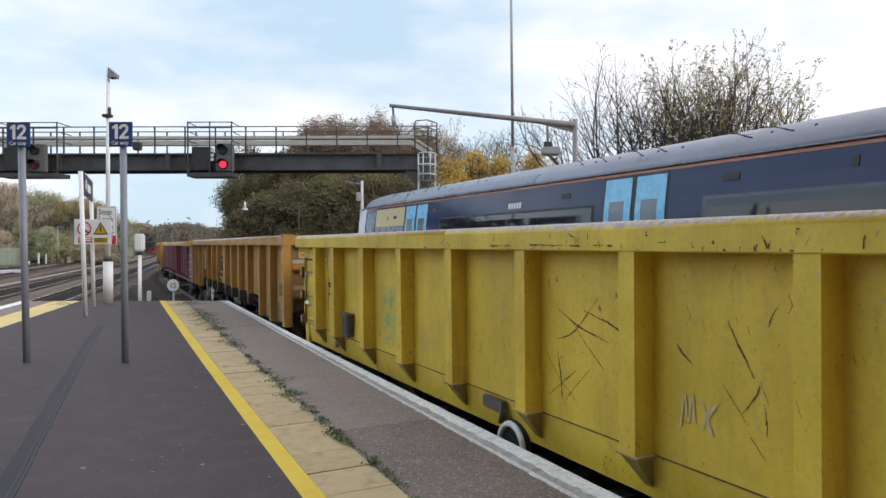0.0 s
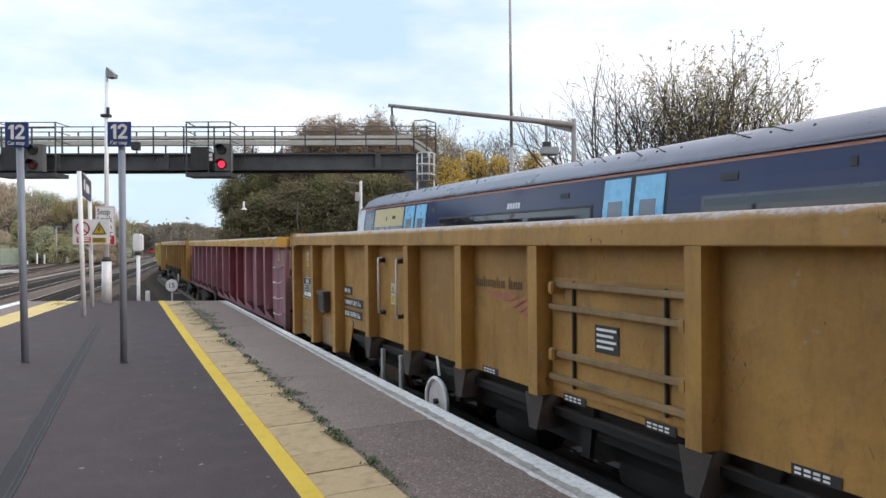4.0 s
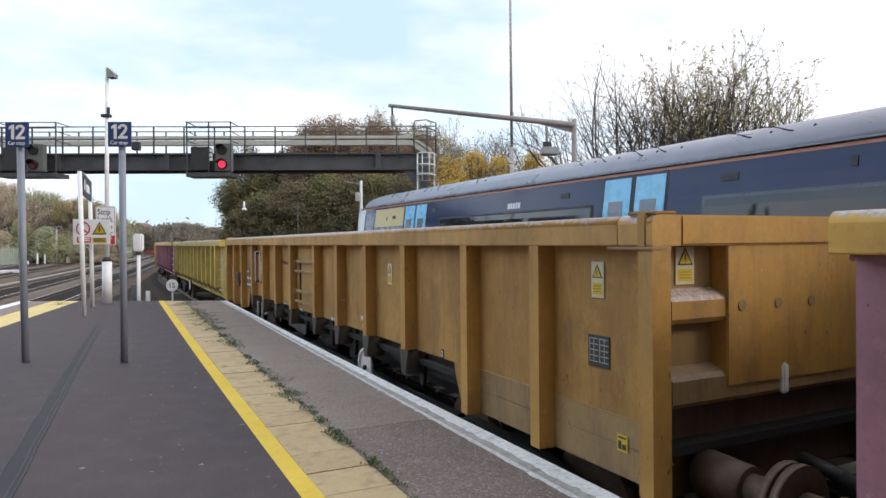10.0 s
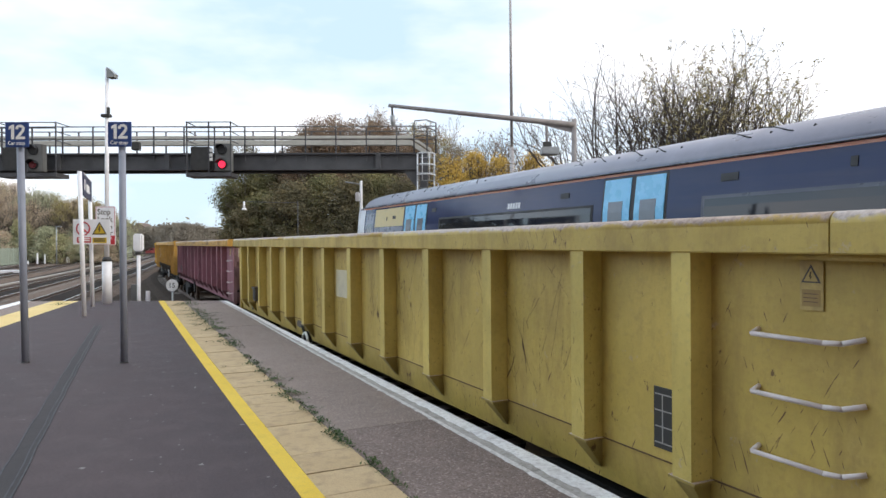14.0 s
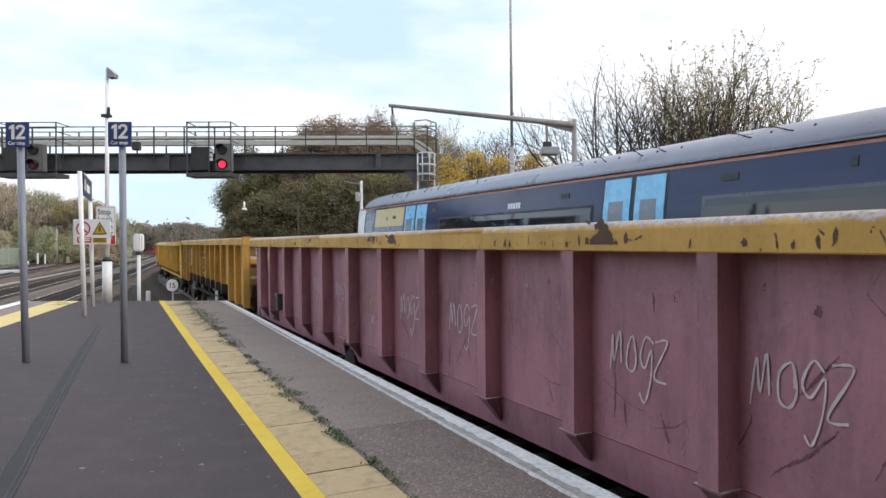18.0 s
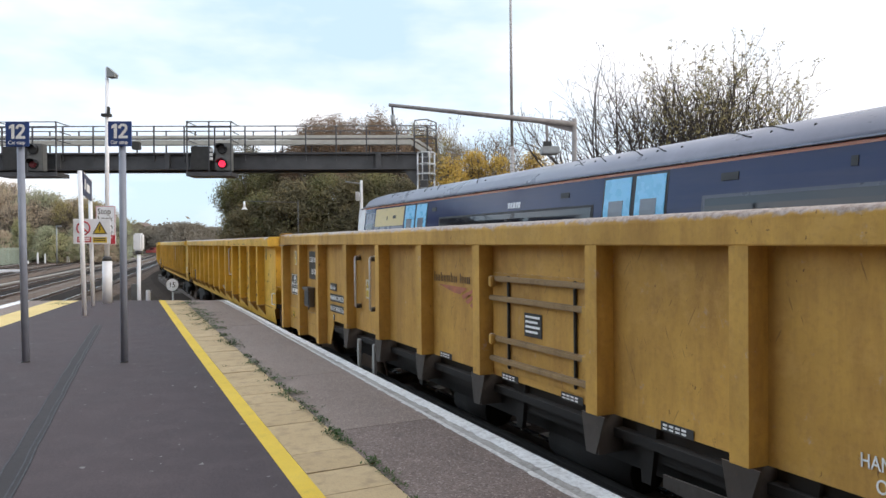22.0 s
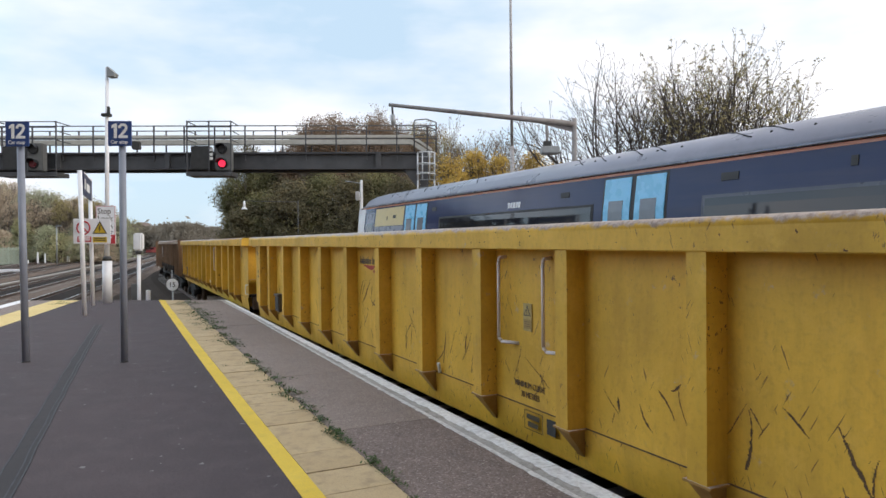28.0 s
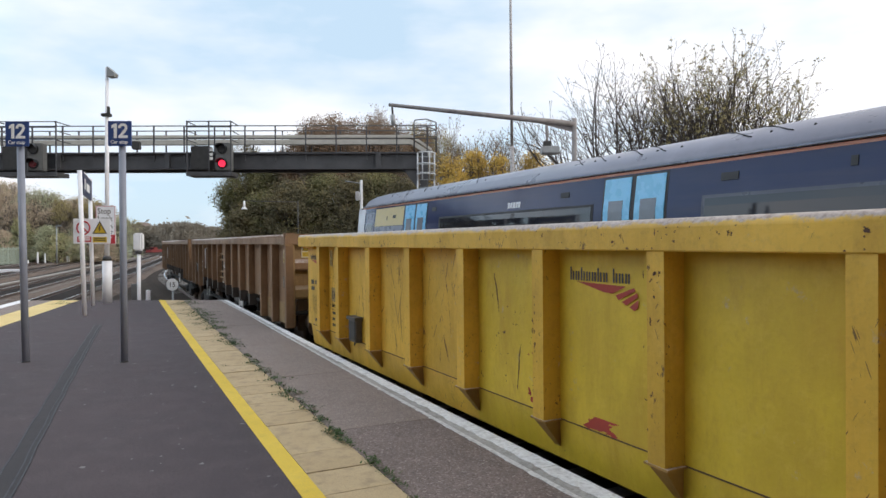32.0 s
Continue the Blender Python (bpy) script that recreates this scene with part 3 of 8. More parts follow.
def tracks():
    c1 = [line(s, HALF_W) for s in np.arange(-40, 130, 2.0)]
    c2 = [line(s, HALF_W + 3.4) for s in np.arange(-40, 130, 2.0)]
    bank("ballast_bed", c1, 1.75, -1.07, "dark stained ballast under the freight line", BALLAST_DARK)
    bank("ballast_bed", c2, 1.75, -1.071, "dark stained ballast under the siding line", BALLAST_DARK)
    rail_track(c1, "running line with the freight train on it")
    rail_track(c2, "running line with the standing passenger train")
    for i, (off, turn) in enumerate(((1.45, -0.01), (4.85, -0.01), (10.0, -0.02), (13.4, -0.03), (19.0, -0.06), (22.4, -0.06))):
        h = -19.3 if i < 2 else -20.5 if i < 4 else -23.0
        x0, y0 = -10.05 - off * 0.96, 12.26 - off * 0.28
        c = straight(x0, y0, h, -30 if i < 2 else -10, 150, turn)
        bank("ballast_bed", c, 1.72, -1.065 - 0.002 * i, "brown ballast bed of a plain line")
        bm = ribbon(bmesh.new(), [(x - 0.62 * math.cos(hh), y + 0.62 * math.sin(hh)) for x, y, hh in c], [(x + 0.62 * math.cos(hh), y - 0.62 * math.sin(hh)) for x, y, hh in c], -1.025)
        solid("oily_ballast", bm, BALLAST_OILY, "oil-dark ballast between the rails", "ballast", kind="structure")
        if i in (1, 3, 5):
            bm = bmesh.new()
            slab_between(bm, [(x - 2.75 * math.cos(hh), y + 2.75 * math.sin(hh)) for x, y, hh in c], [(x - 2.35 * math.cos(hh), y + 2.35 * math.sin(hh)) for x, y, hh in c], -1.25, -1.02)
            solid("cable_trough", bm, TROUGH_GREY, "pale concrete cable trough between the tracks", "trough", kind="structure")
        rail_track(c, "steel rails with a conductor rail on brown ballast", third=-1.2 if i % 2 else 1.2)


def edge(s, kind):
    """Distance of the platform's long marks from the wagons' side."""
    return {"out": -0.155 + 0.006 * s, "white": -0.45 + 0.016 * min(s, 13), "paver": -1.345 + 0.009 * s, "yel_r": -1.825 + 0.0095 * s,
            "yel_l": -1.955 + 0.008 * s}[kind]


END_Y = 19.05


def along(kind, s0=-14.0, end=END_Y, step=0.5):
    pts = []
    s = s0
    while True:
        x, y, _ = line(s, edge(s, kind))
        if y > end:
            px, py = pts[-1]
            u = (end - py) / (y - py)
            pts.append((px + (x - px) * u, end))
            return pts
        pts.append((x, y))
        s += step


LEFT_P, LEFT_D = Vector((-10.05, 12.26)), Vector((-0.28, 0.96)).normalized()
LEFT_N = Vector((LEFT_D.y, -LEFT_D.x))      # into the platform


def left_at(y, d):
    p = LEFT_P + LEFT_N * d
    return (p.x + LEFT_D.x * (y - p.y) / LEFT_D.y, y)


def slab_between(bm, a, b, z0, z1):
    """A slab whose top lies between two lines of (x, y)."""
    n = max(len(a), len(b))
    def even(pts):
        p = np.array(pts)
        d = np.concatenate([[0], np.cumsum(np.hypot(*np.diff(p, axis=0).T))])
        u = np.linspace(0, d[-1], n)
        return list(zip(np.interp(u, d, p[:, 0]), np.interp(u, d, p[:, 1])))
    a, b = even(a), even(b)
    rows = [[bm.verts.new((*p, z)) for p, z in ((pa, z0), (pa, z1), (pb, z1), (pb, z0))] for pa, pb in zip(a, b)]
    for r, q in zip(rows, rows[1:]):
        for i in range(4):
            j = (i + 1) % 4
            bm.faces.new((r[i], r[j], q[j], q[i]))
    bm.faces.new(rows[0])
    bm.faces.new(rows[-1][::-1])
    return bm


def platform():
    p = thing("platform", "asphalt island platform with yellow lines and concrete edges", "platform", kind="structure")
    y0 = -11.0
    left = [left_at(y, 0.30) for y in np.linspace(y0, END_Y, 30)]
    right = along("yel_l")
    part("asphalt_surface", slab_between(bmesh.new(), [left_at(y, 1.62) for y in np.linspace(y0, END_Y, 30)], right, -1.3, 0.0), ASPHALT, p, "dark grey worn asphalt")
    part("yellow_line", slab_between(bmesh.new(), right, along("yel_r"), -1.3, 0.004), LINE_YELLOW, p, "painted yellow safety line")
    part("paver_bed", slab_between(bmesh.new(), along("yel_r"), along("paver"), -1.3, -0.012), EDGE_CONCRETE, p)
    part("left_concrete", slab_between(bmesh.new(), left, [left_at(y, 0.92) for y in np.linspace(y0, END_Y, 30)], -1.3, 0.0), EDGE_PALE, p, "worn concrete edge strip")
    part("left_yellow_band", slab_between(bmesh.new(), [left_at(y, 0.92) for y in np.linspace(y0, END_Y, 30)], [left_at(y, 1.62) for y in np.linspace(y0, END_Y, 30)], -1.3, 0.003), LEFT_YELLOW, p, "pale yellow painted band")
    part("left_white_edge", slab_between(bmesh.new(), [left_at(y, 0.0) for y in np.linspace(y0, END_Y, 30)], left, -1.3, 0.002), LINE_WHITE, p, "white painted coping")
    # the darker reinstated strip in the asphalt
    bm = bmesh.new()
    sl, sr = [], []
    for s in np.arange(-8, 13.2, 0.4):
        w = 0.006 * math.sin(s * 5)
        sl.append(line(s, -3.84 + 0.044 * s + w)[:2])
        sr.append(line(s, -3.70 + 0.042 * s - w)[:2])
    slab_between(bm, sl, sr, -0.05, 0.004)
    part("tarmac_strip", bm, TARMAC_PATCH, p, "dark filled cable trench in the asphalt")
    for row, off in ((sl, -0.006), (sr, 0.006), (sr, -0.034)):
        bm = slab_between(bmesh.new(), [(x + off - 0.007, y) for x, y in row], [(x + off + 0.007, y) for x, y in row], -0.05, 0.006)
        part("trench_seam", bm, BITUMEN, p, "black bitumen seam")
    # the concrete bays of the edge, then pavers and coping, piece by piece
    rnd = random.Random(4)
    cuts = [-14, -11.5, -9, -6.5, -4.0, -1.4, 1.0, 3.38, 5.9, 8.6, 11.4, 14.3, 17.0, 19.5]

    def strip(k0, k1, s0, s1, z, dz=0.0):
        bm = bmesh.new()
        n = max(2, int((s1 - s0) / 0.6) + 1)
        a = [line(s, edge(s, k0)) for s in np.linspace(s0, s1, n)]
        b = [line(s, edge(s, k1)) for s in np.linspace(s0, s1, n)]
        a = [(x, min(y, END_Y)) for x, y, _ in a]
        b = [(x, min(y, END_Y)) for x, y, _ in b]
        return slab_between(bm, a, b, dz, z)
    for a, b in zip(cuts, cuts[1:]):
        part("concrete_bay", strip("paver", "white", a + 0.012, b, rnd.uniform(-0.003, 0.003), -1.3), EDGE_CONCRETE if b < 3.5 else EDGE_PALE, p, "rough dark concrete bay" if b < 3.5 else "worn pale concrete bay")
    def lane(f0, f1, s0, s1, z, bottom=-0.25, rag=0.0):
        """A length of the coping between two shares of its width, its inner side ragged."""
        n = max(2, int((s1 - s0) / (0.05 if rag else 0.5)) + 1)
        pts = []
        for f, r in ((f0, rag), (f1, 0.0)):
            row = []
            for s in np.linspace(s0, s1, n):
                d = edge(s, "white") * (1 - f) + edge(s, "out") * f + r * (noise.noise((s * 9, f * 5, 0)) + 0.6 * noise.noise((s * 31, f, 2)))
                x, y, _ = line(s, d)
                row.append((x, min(y, END_Y)))
            pts.append(row)
        return slab_between(bmesh.new(), pts[0], pts[1], bottom, z)
    s = -13.0
    while s < 17.9:
        e2 = min(s + 1.85, 18.2)
        k = rnd.uniform(-0.002, 0.002)
        st = part("coping_stone", lane(0.0, 1.0, s + 0.003, e2 - 0.003, 0.001 + k), COPING_BARE, p, "worn grey coping stone")
        part("white_band", lane(0.47, 0.985, s + 0.003, e2 - 0.003, 0.005 + k, -0.02, 0.022), LINE_WHITE, st, "white painted edge band")
        part("white_line", lane(0.02, 0.17, s + 0.003, e2 - 0.003, 0.004 + k, -0.02, 0.028), LINE_OLD, st, "worn white line")
        s += 1.85
    part("platform_wall", slab_between(bmesh.new(), along("white"), [line(s, edge(s, "out") - 0.03)[:2] for s in np.arange(-14, 18.0, 0.5)], -1.3, -0.252), HOUSE_BRICK, p, "dark brick platform wall")
    s = -13.12
    while s < 18.2:
        w = 0.445
        for lo, hi in ((0.0, 1.0),):
            bm = bmesh.new()
            q = []
            for ss, gap in ((s, 0.004), (s + w, -0.004)):
                for f, g2 in ((lo, 0.003), (hi, -0.003)):
                    d = edge(ss, "yel_r") * (1 - f) + edge(ss, "paver") * f + g2
                    x, y, _ = line(ss + gap, d)
                    q.append((x, min(y, END_Y)))
            z = rnd.uniform(0.0, 0.006)
            top = [bm.verts.new((*c, z + rnd.uniform(-0.0015, 0.0015))) for c in (q[0], q[1], q[3], q[2])]
            bot = [bm.verts.new((*c, -0.03)) for c in (q[0], q[1], q[3], q[2])]
            bm.faces.new(top)
            for i in range(4):
                bm.faces.new((top[i], bot[i], bot[(i + 1) % 4], top[(i + 1) % 4]))
            part("paver", bm, PAVER, p)
        s += w
    part("end_wall", slab_between(bmesh.new(), [left_at(END_Y, 0.0), (-6.25, END_Y)], [(left_at(END_Y, 0)[0], END_Y + 0.25), (-6.25, END_Y + 0.25)], -1.3, -0.02), HOUSE_BRICK, p, "low brick end wall of the platform")


def weed(x, y, length, seed, half=0.03, tall=0.04, thick=1.0):
    """A run of small leaves along a joint, thinning out at its ends and sides."""
    rnd = random.Random(seed)
    bm = bmesh.new()
    for _ in range(int(620 * length * thick)):
        u = rnd.uniform(-1, 1)
        py = u * length / 2
        dense = 0.06 + 2.1 * max(0.0, noise.noise((py * 4, seed * 3.7, 0)))
        if rnd.random() > dense * (1 - u * u * 0.7):
            continue
        px = rnd.gauss(0, half * (0.6 + dense))
        h = rnd.uniform(0.003, tall) * dense * max(0.2, 1 - abs(px) / (half * 2.5))
        l, w = rnd.uniform(0.012, 0.034), rnd.uniform(0.004, 0.010)
        b = rnd.uniform(0, 6.28)
        d, n = Vector((math.cos(b), math.sin(b), rnd.uniform(-0.1, 0.9))), Vector((-math.sin(b), math.cos(b), 0))
        c = Vector((px, py, max(0.004, h)))
        bm.faces.new([bm.verts.new(v) for v in (c - n * w * 0.4, c + d * l * 0.5 - n * w, c + d * l, c + d * l * 0.5 + n * w, c + n * w * 0.4)])
    _, _, h = line(5)
    solid("weed", bm, WEED, "low green weeds growing along a platform joint", "plant", pose(x, y, 0.005, 0, 0, math.degrees(-h)), kind="stuff")


def weeds():
    rnd = random.Random(8)
    for k, (s, length, half, tall, thick) in enumerate((
            (1.5, 0.7, 0.012, 0.02, 0.5), (2.3, 0.9, 0.02, 0.03, 0.9), (3.1, 0.8, 0.018, 0.03, 0.8), (3.9, 0.8, 0.022, 0.03, 1.0), (4.55, 0.8, 0.035, 0.05, 1.7), (5.3, 0.9, 0.028, 0.04, 1.2),
            (6.1, 0.9, 0.03, 0.04, 1.3), (6.9, 0.8, 0.028, 0.04, 1.1), (7.8, 0.9, 0.02, 0.03, 0.7), (8.9, 0.9, 0.035, 0.05, 1.5), (10.0, 1.0, 0.03, 0.04, 0.9), (11.2, 1.2, 0.05, 0.06, 1.6),
            (12.4, 1.2, 0.05, 0.06, 1.4), (13.8, 1.4, 0.06, 0.08, 1.8), (15.3, 1.4, 0.07, 0.08, 1.6), (16.7, 1.6, 0.09, 0.09, 1.8))):
        x, y, _ = line(s, edge(s, "paver") + rnd.uniform(-0.01, 0.02))
        clump = 1.85 if thick > 1.15 else 1.3
        weed(x, y, length, k, half * clump, tall * clump, thick * clump)
    x, y, _ = line(6.9, edge(6.9, "yel_r") + 0.12)
    weed(x, y, 0.12, 90)
    for i, (x, y, s) in enumerate(((-10.2, 17.9, 0.5), (-9.6, 18.6, 0.4))):
        weed(x, y, s, 120 + i, 0.12, 0.12, 2.5)


# ---- the freight wagons ----
SIDE = -HALF_W + 0.04        # the near side panel, in a wagon's space
TOP, LEDGE, FOLD = 2.67, 2.475, 1.19


def on_side(y, z, out=0.004):
    """A frame on the near side, its x axis running to the right as one reads it."""
    return Matrix.Translation((SIDE - out, y + 0.03, z)) @ Matrix(((0, 0, -1, 0), (-1, 0, 0, 0), (0, 1, 0, 0), (0, 0, 0, 1)))


def on_end(x, z, out=0.004):
    return Matrix.Translation((x, -WAGON_L / 2 - out, z)) @ Matrix(((1, 0, 0, 0), (0, 0, -1, 0), (0, 1, 0, 0), (0, 0, 0, 1)))


def plate(name, m, w, h, material, parent, label="", thick=0.006):
    return part(name, box(bmesh.new(), 0, w, -h, 0, 0, thick, m=m), material, parent, label)


def bars(name, m, rows, material, parent, label=""):
    """Plain bars (x, y, w, h) for writing that cannot be read, each a piece of its own."""
    one = None
    for x, y, w, h in rows:
        one = part(name.rstrip("s"), box(bmesh.new(), x, x + w, y - h, y, 0, 0.002, m=m), material, parent, label)
    return one


def warning(m, parent, w=0.13, h=0.25, faded=False):
    pl = plate("warning_label", m, w, h, FADED_CREAM if faded else CREAM, parent, "cream label with a black warning triangle")
    bm = bmesh.new()
    def tri(c, r, z):
        return [m @ Vector((c[0] + r * a, c[1] + r * b, z)) for a, b in ((-0.87, -0.5), (0.87, -0.5), (0, 1.0))]
    bm.faces.new([bm.verts.new(v) for v in tri((w / 2, -h * 0.32), w * 0.50, 0.008)])
    part("triangle_border", bm, BOX_GREY if faded else LETTER_DARK, pl)
    bm = bmesh.new()
    bm.faces.new([bm.verts.new(v) for v in tri((w / 2, -h * 0.325), w * 0.36, 0.010)])
    part("triangle", bm, FADED_CREAM if faded else WARN_YELLOW, pl)
    bm = bmesh.new()
    bm.faces.new([bm.verts.new(m @ Vector((w / 2 + u * w, -h * 0.32 + v * w, 0.012))) for u, v in ((-0.02, 0.2), (0.05, 0.2), (0.0, 0.02), (0.06, 0.02), (-0.03, -0.17), (-0.01, -0.02), (-0.06, -0.02))])
    part("flash", bm, LETTER_DARK, pl)
    bm = bmesh.new()
    box(bm, w * 0.1, w * 0.9, -h * 0.92, -h * 0.58, 0, 0.008, m=m)
    part("text_field", bm, CREAM_DULL if faded else WARN_YELLOW, pl)
    bars("text_lines", m @ Matrix.Translation((0, 0, 0.008)), [(w * 0.18, -h * k, w * 0.6, h * 0.016) for k in (0.66, 0.74, 0.82)], FADED_MARK, pl)


def document_box(y, z, parent, w=0.42, h=0.36):
    m = on_side(y, z)
    b = part("document_box", box(bmesh.new(), 0, w, -h, 0, 0, 0.09, 0.012, m=m), BOX_GREY, parent, "grey metal document holder")
    bm = bmesh.new()
    box(bm, -0.02, w + 0.02, -0.03, 0.015, 0, 0.115, m=m)
    part("box_lid", bm, BOX_GREY, b)
    bm = bmesh.new()
    box(bm, 0.03, w - 0.03, -h + 0.04, -0.05, 0.09, 0.098, m=m)
    part("box_front", bm, STEEL_DARK, b)
    part("box_latch", rod(bmesh.new(), m @ Vector((w / 2, -h, 0.05)), m @ Vector((w / 2, -h - 0.05, 0.06)), 0.012, seg=6), BOX_GREY, b)


def grab_rail(pts, r, parent, material=None, name="handrail"):
    bm = bmesh.new()
    tube(bm, [Vector(p) for p in pts], r, 8)
    return part(name, bm, material or WHITE_BAR, parent, "white painted handrail")


TAG = {"m": [(0, 0), (0.05, 1), (0.3, 0.25), (0.5, 1.05), (0.75, 0.1)], "o": [(0.75, 0.5), (0.5, 0.95), (0.15, 0.7), (0.2, 0.2), (0.55, 0.05), (0.8, 0.4), (0.6, 0.85)],
       "g": [(0.8, 0.9), (0.4, 1.0), (0.15, 0.6), (0.4, 0.3), (0.75, 0.7), (0.85, 0.1), (0.6, -0.6), (0.2, -0.3)], "z": [(0.1, 0.95), (0.8, 1.0), (0.2, 0.1), (0.9, 0.05)],
       "x": [(0.1, 0.9), (0.7, 0.1), (0.4, 0.5), (0.75, 0.95), (0.1, 0.05)]}


def scribble(m, w, h, seed, material, parent, strokes=9, width=0.0075, word="mogz"):
    """A chalked scrawl: smooth strokes through loose hand-drawn turns."""
    rnd = random.Random(seed)
    cell = w / len(word)
    for i, ch in enumerate(word):
        bm = bmesh.new()
        pts = [Vector(((i * 0.92 + u * 1.12 + v * 0.18 + rnd.uniform(-0.08, 0.08)) * cell, (v - 1 + rnd.uniform(-0.07, 0.07)) * h, 0.003)) for u, v in TAG[ch]]
        run = []
        n = len(pts)
        for j in range(n - 1):
            p0, p1, p2, p3 = pts[max(j - 1, 0)], pts[j], pts[j + 1], pts[min(j + 2, n - 1)]
            for q in range(6):
                t = q / 6
                run.append(0.5 * ((2 * p1) + (p2 - p0) * t + (2 * p0 - 5 * p1 + 4 * p2 - p3) * t * t + (3 * p1 - p0 - 3 * p2 + p3) * t ** 3))
        run.append(pts[-1])
        prev = None
        for p, q in zip(run, run[1:]):
            d = q - p
            if d.length < 1e-5:
                continue
            s = Vector((-d.y, d.x, 0)).normalized() * width / 2 * rnd.uniform(0.6, 1.3)
            cur = (bm.verts.new(m @ (p - s)), bm.verts.new(m @ (p + s)))
            if prev:
                bm.faces.new((prev[0], cur[0], cur[1], prev[1]))
            prev = cur
        part("chalk_stroke", bm, material, parent, "chalky scrawl")


def crossings(parent, seed, count, y0, y1):
    """Long thin scratches that cross one another where loads have dragged along the sheet."""
    rnd = random.Random(seed)
    bm = bmesh.new()
    for _ in range(count):
        y, z = rnd.uniform(y0, y1), rnd.uniform(1.3, 2.0)
        a = rnd.choice((rnd.gauss(1.0, 0.15), rnd.gauss(2.1, 0.15), rnd.gauss(1.55, 0.12)))
        l, n, prev, p = rnd.uniform(0.25, 0.8), 14, None, Vector((0, 0, 0))
        m = on_side(y, z, 0.002)
        for i in range(n + 1):
            a += rnd.gauss(0, 0.025)
            wide = rnd.uniform(0.0006, 0.0028)
            q = Vector((-math.sin(a), math.cos(a), 0)) * wide
            cur = (bm.verts.new(m @ (p - q)), bm.verts.new(m @ (p + q)))
            if prev and rnd.random() < 0.85:
                bm.faces.new((prev[0], cur[0], cur[1], prev[1]))
            prev = cur
            p = p + Vector((math.cos(a), math.sin(a), 0)) * l / n
            if not 1.22 < z + p.y < 2.40:
                break
    tagged(part("scratch_marking", bm, RUST_THIN, parent, "crossing thin brown scratches"), kind="stuff")


def scrapes(parent, seed, count, material, y0, y1):
    """Scraped lines that wander in clusters, most of them thin and steep, where the paint is gone."""
    rnd = random.Random(seed)
    bm = bmesh.new()
    hubs = [(rnd.uniform(y0, y1), rnd.uniform(1.45, 2.1)) for _ in range(max(3, count // 9))]
    for _ in range(count):
        hy, hz = rnd.choice(hubs)
        y = min(y1, max(y0, hy + rnd.gauss(0, 0.22)))
        z = min(2.28, max(1.32, hz + rnd.gauss(0, 0.24)))
        a = rnd.choice((rnd.gauss(1.5, 0.18), rnd.gauss(1.75, 0.2), rnd.gauss(1.2, 0.25), rnd.gauss(2.3, 0.3)))
        l = rnd.uniform(0.06, 0.5) * rnd.choice((0.35, 0.6, 1.0))
        m = on_side(y, z, 0.0022)
        n = 9
        w0 = rnd.choice((0.0012, 0.0018, 0.0025, 0.0035, 0.0045, 0.006, 0.009))
        peak = rnd.uniform(0.15, 0.85)
        p, prev = Vector((0, 0, 0)), None
        for i in range(n + 1):
            u = i / n
            b = a + rnd.gauss(0, 0.10)
            a += rnd.gauss(0, 0.09)
            wide = w0 * (u / peak if u < peak else (1 - u) / (1 - peak)) ** 0.8 * rnd.uniform(0.35, 1.7) + 0.0005
            q = Vector((-math.sin(b), math.cos(b), 0)) * wide
            cur = (bm.verts.new(m @ (p - q)), bm.verts.new(m @ (p + q * rnd.uniform(0.4, 1.3))))
            if prev:
                bm.faces.new((prev[0], cur[0], cur[1], prev[1]))
            prev = cur
            p = p + Vector((math.cos(b), math.sin(b), 0)) * l / n
            if z + p.y > 2.40 or z + p.y < 1.22:
                break
    # flaked blotches where the scrapes meet
    for hy, hz in hubs:
        for _ in range(rnd.randint(2, 5)):
            m = on_side(min(y1, max(y0, hy + rnd.gauss(0, 0.18))), min(2.25, max(1.35, hz + rnd.gauss(0, 0.2))), 0.0024)
            size, tall, turn, seed2 = rnd.uniform(0.008, 0.032), rnd.uniform(0.5, 3.0), rnd.uniform(0, 50), rnd.uniform(0, 99)
            ring = [(6.2832 * i / 26, 0.72 + 0.5 * noise.noise((math.cos(6.2832 * i / 26) + turn, math.sin(6.2832 * i / 26), seed2)) + rnd.uniform(-0.13, 0.13)) for i in range(26)]
            bm.faces.new([bm.verts.new(m @ Vector((size * max(0.12, q) * math.cos(a), size * tall * max(0.12, q) * math.sin(a), 0))) for a, q in ring])
    tagged(part("scrape_marking", bm, material, parent, "rusty scrape marks"), kind="stuff")


FADED_CREAM = plain("faded_label", (0.48, 0.35, 0.13), 0.7, vary=0.25, scale=20)
MAROON_SCRAPE = plain("maroon_scrape", (0.175, 0.072, 0.080), 0.85, vary=0.4, scale=20)
CREAM_DULL = plain("dull_plate", (0.36, 0.24, 0.09), 0.7, vary=0.2)
RUST_THIN = plain("rust_thin", (0.13, 0.075, 0.035), 0.85, vary=0.4, scale=20)
CHALK_FAINT = plain("chalk_faint", (0.62, 0.51, 0.27), 0.9, vary=0.2, scale=20)
TEAL = plain("teal_chalk", (0.33, 0.50, 0.24), 0.85, vary=0.3, scale=20)
FADED_YELLOW = plain("faded_yellow", (0.44, 0.235, 0.15), 0.85, vary=0.3, scale=20)


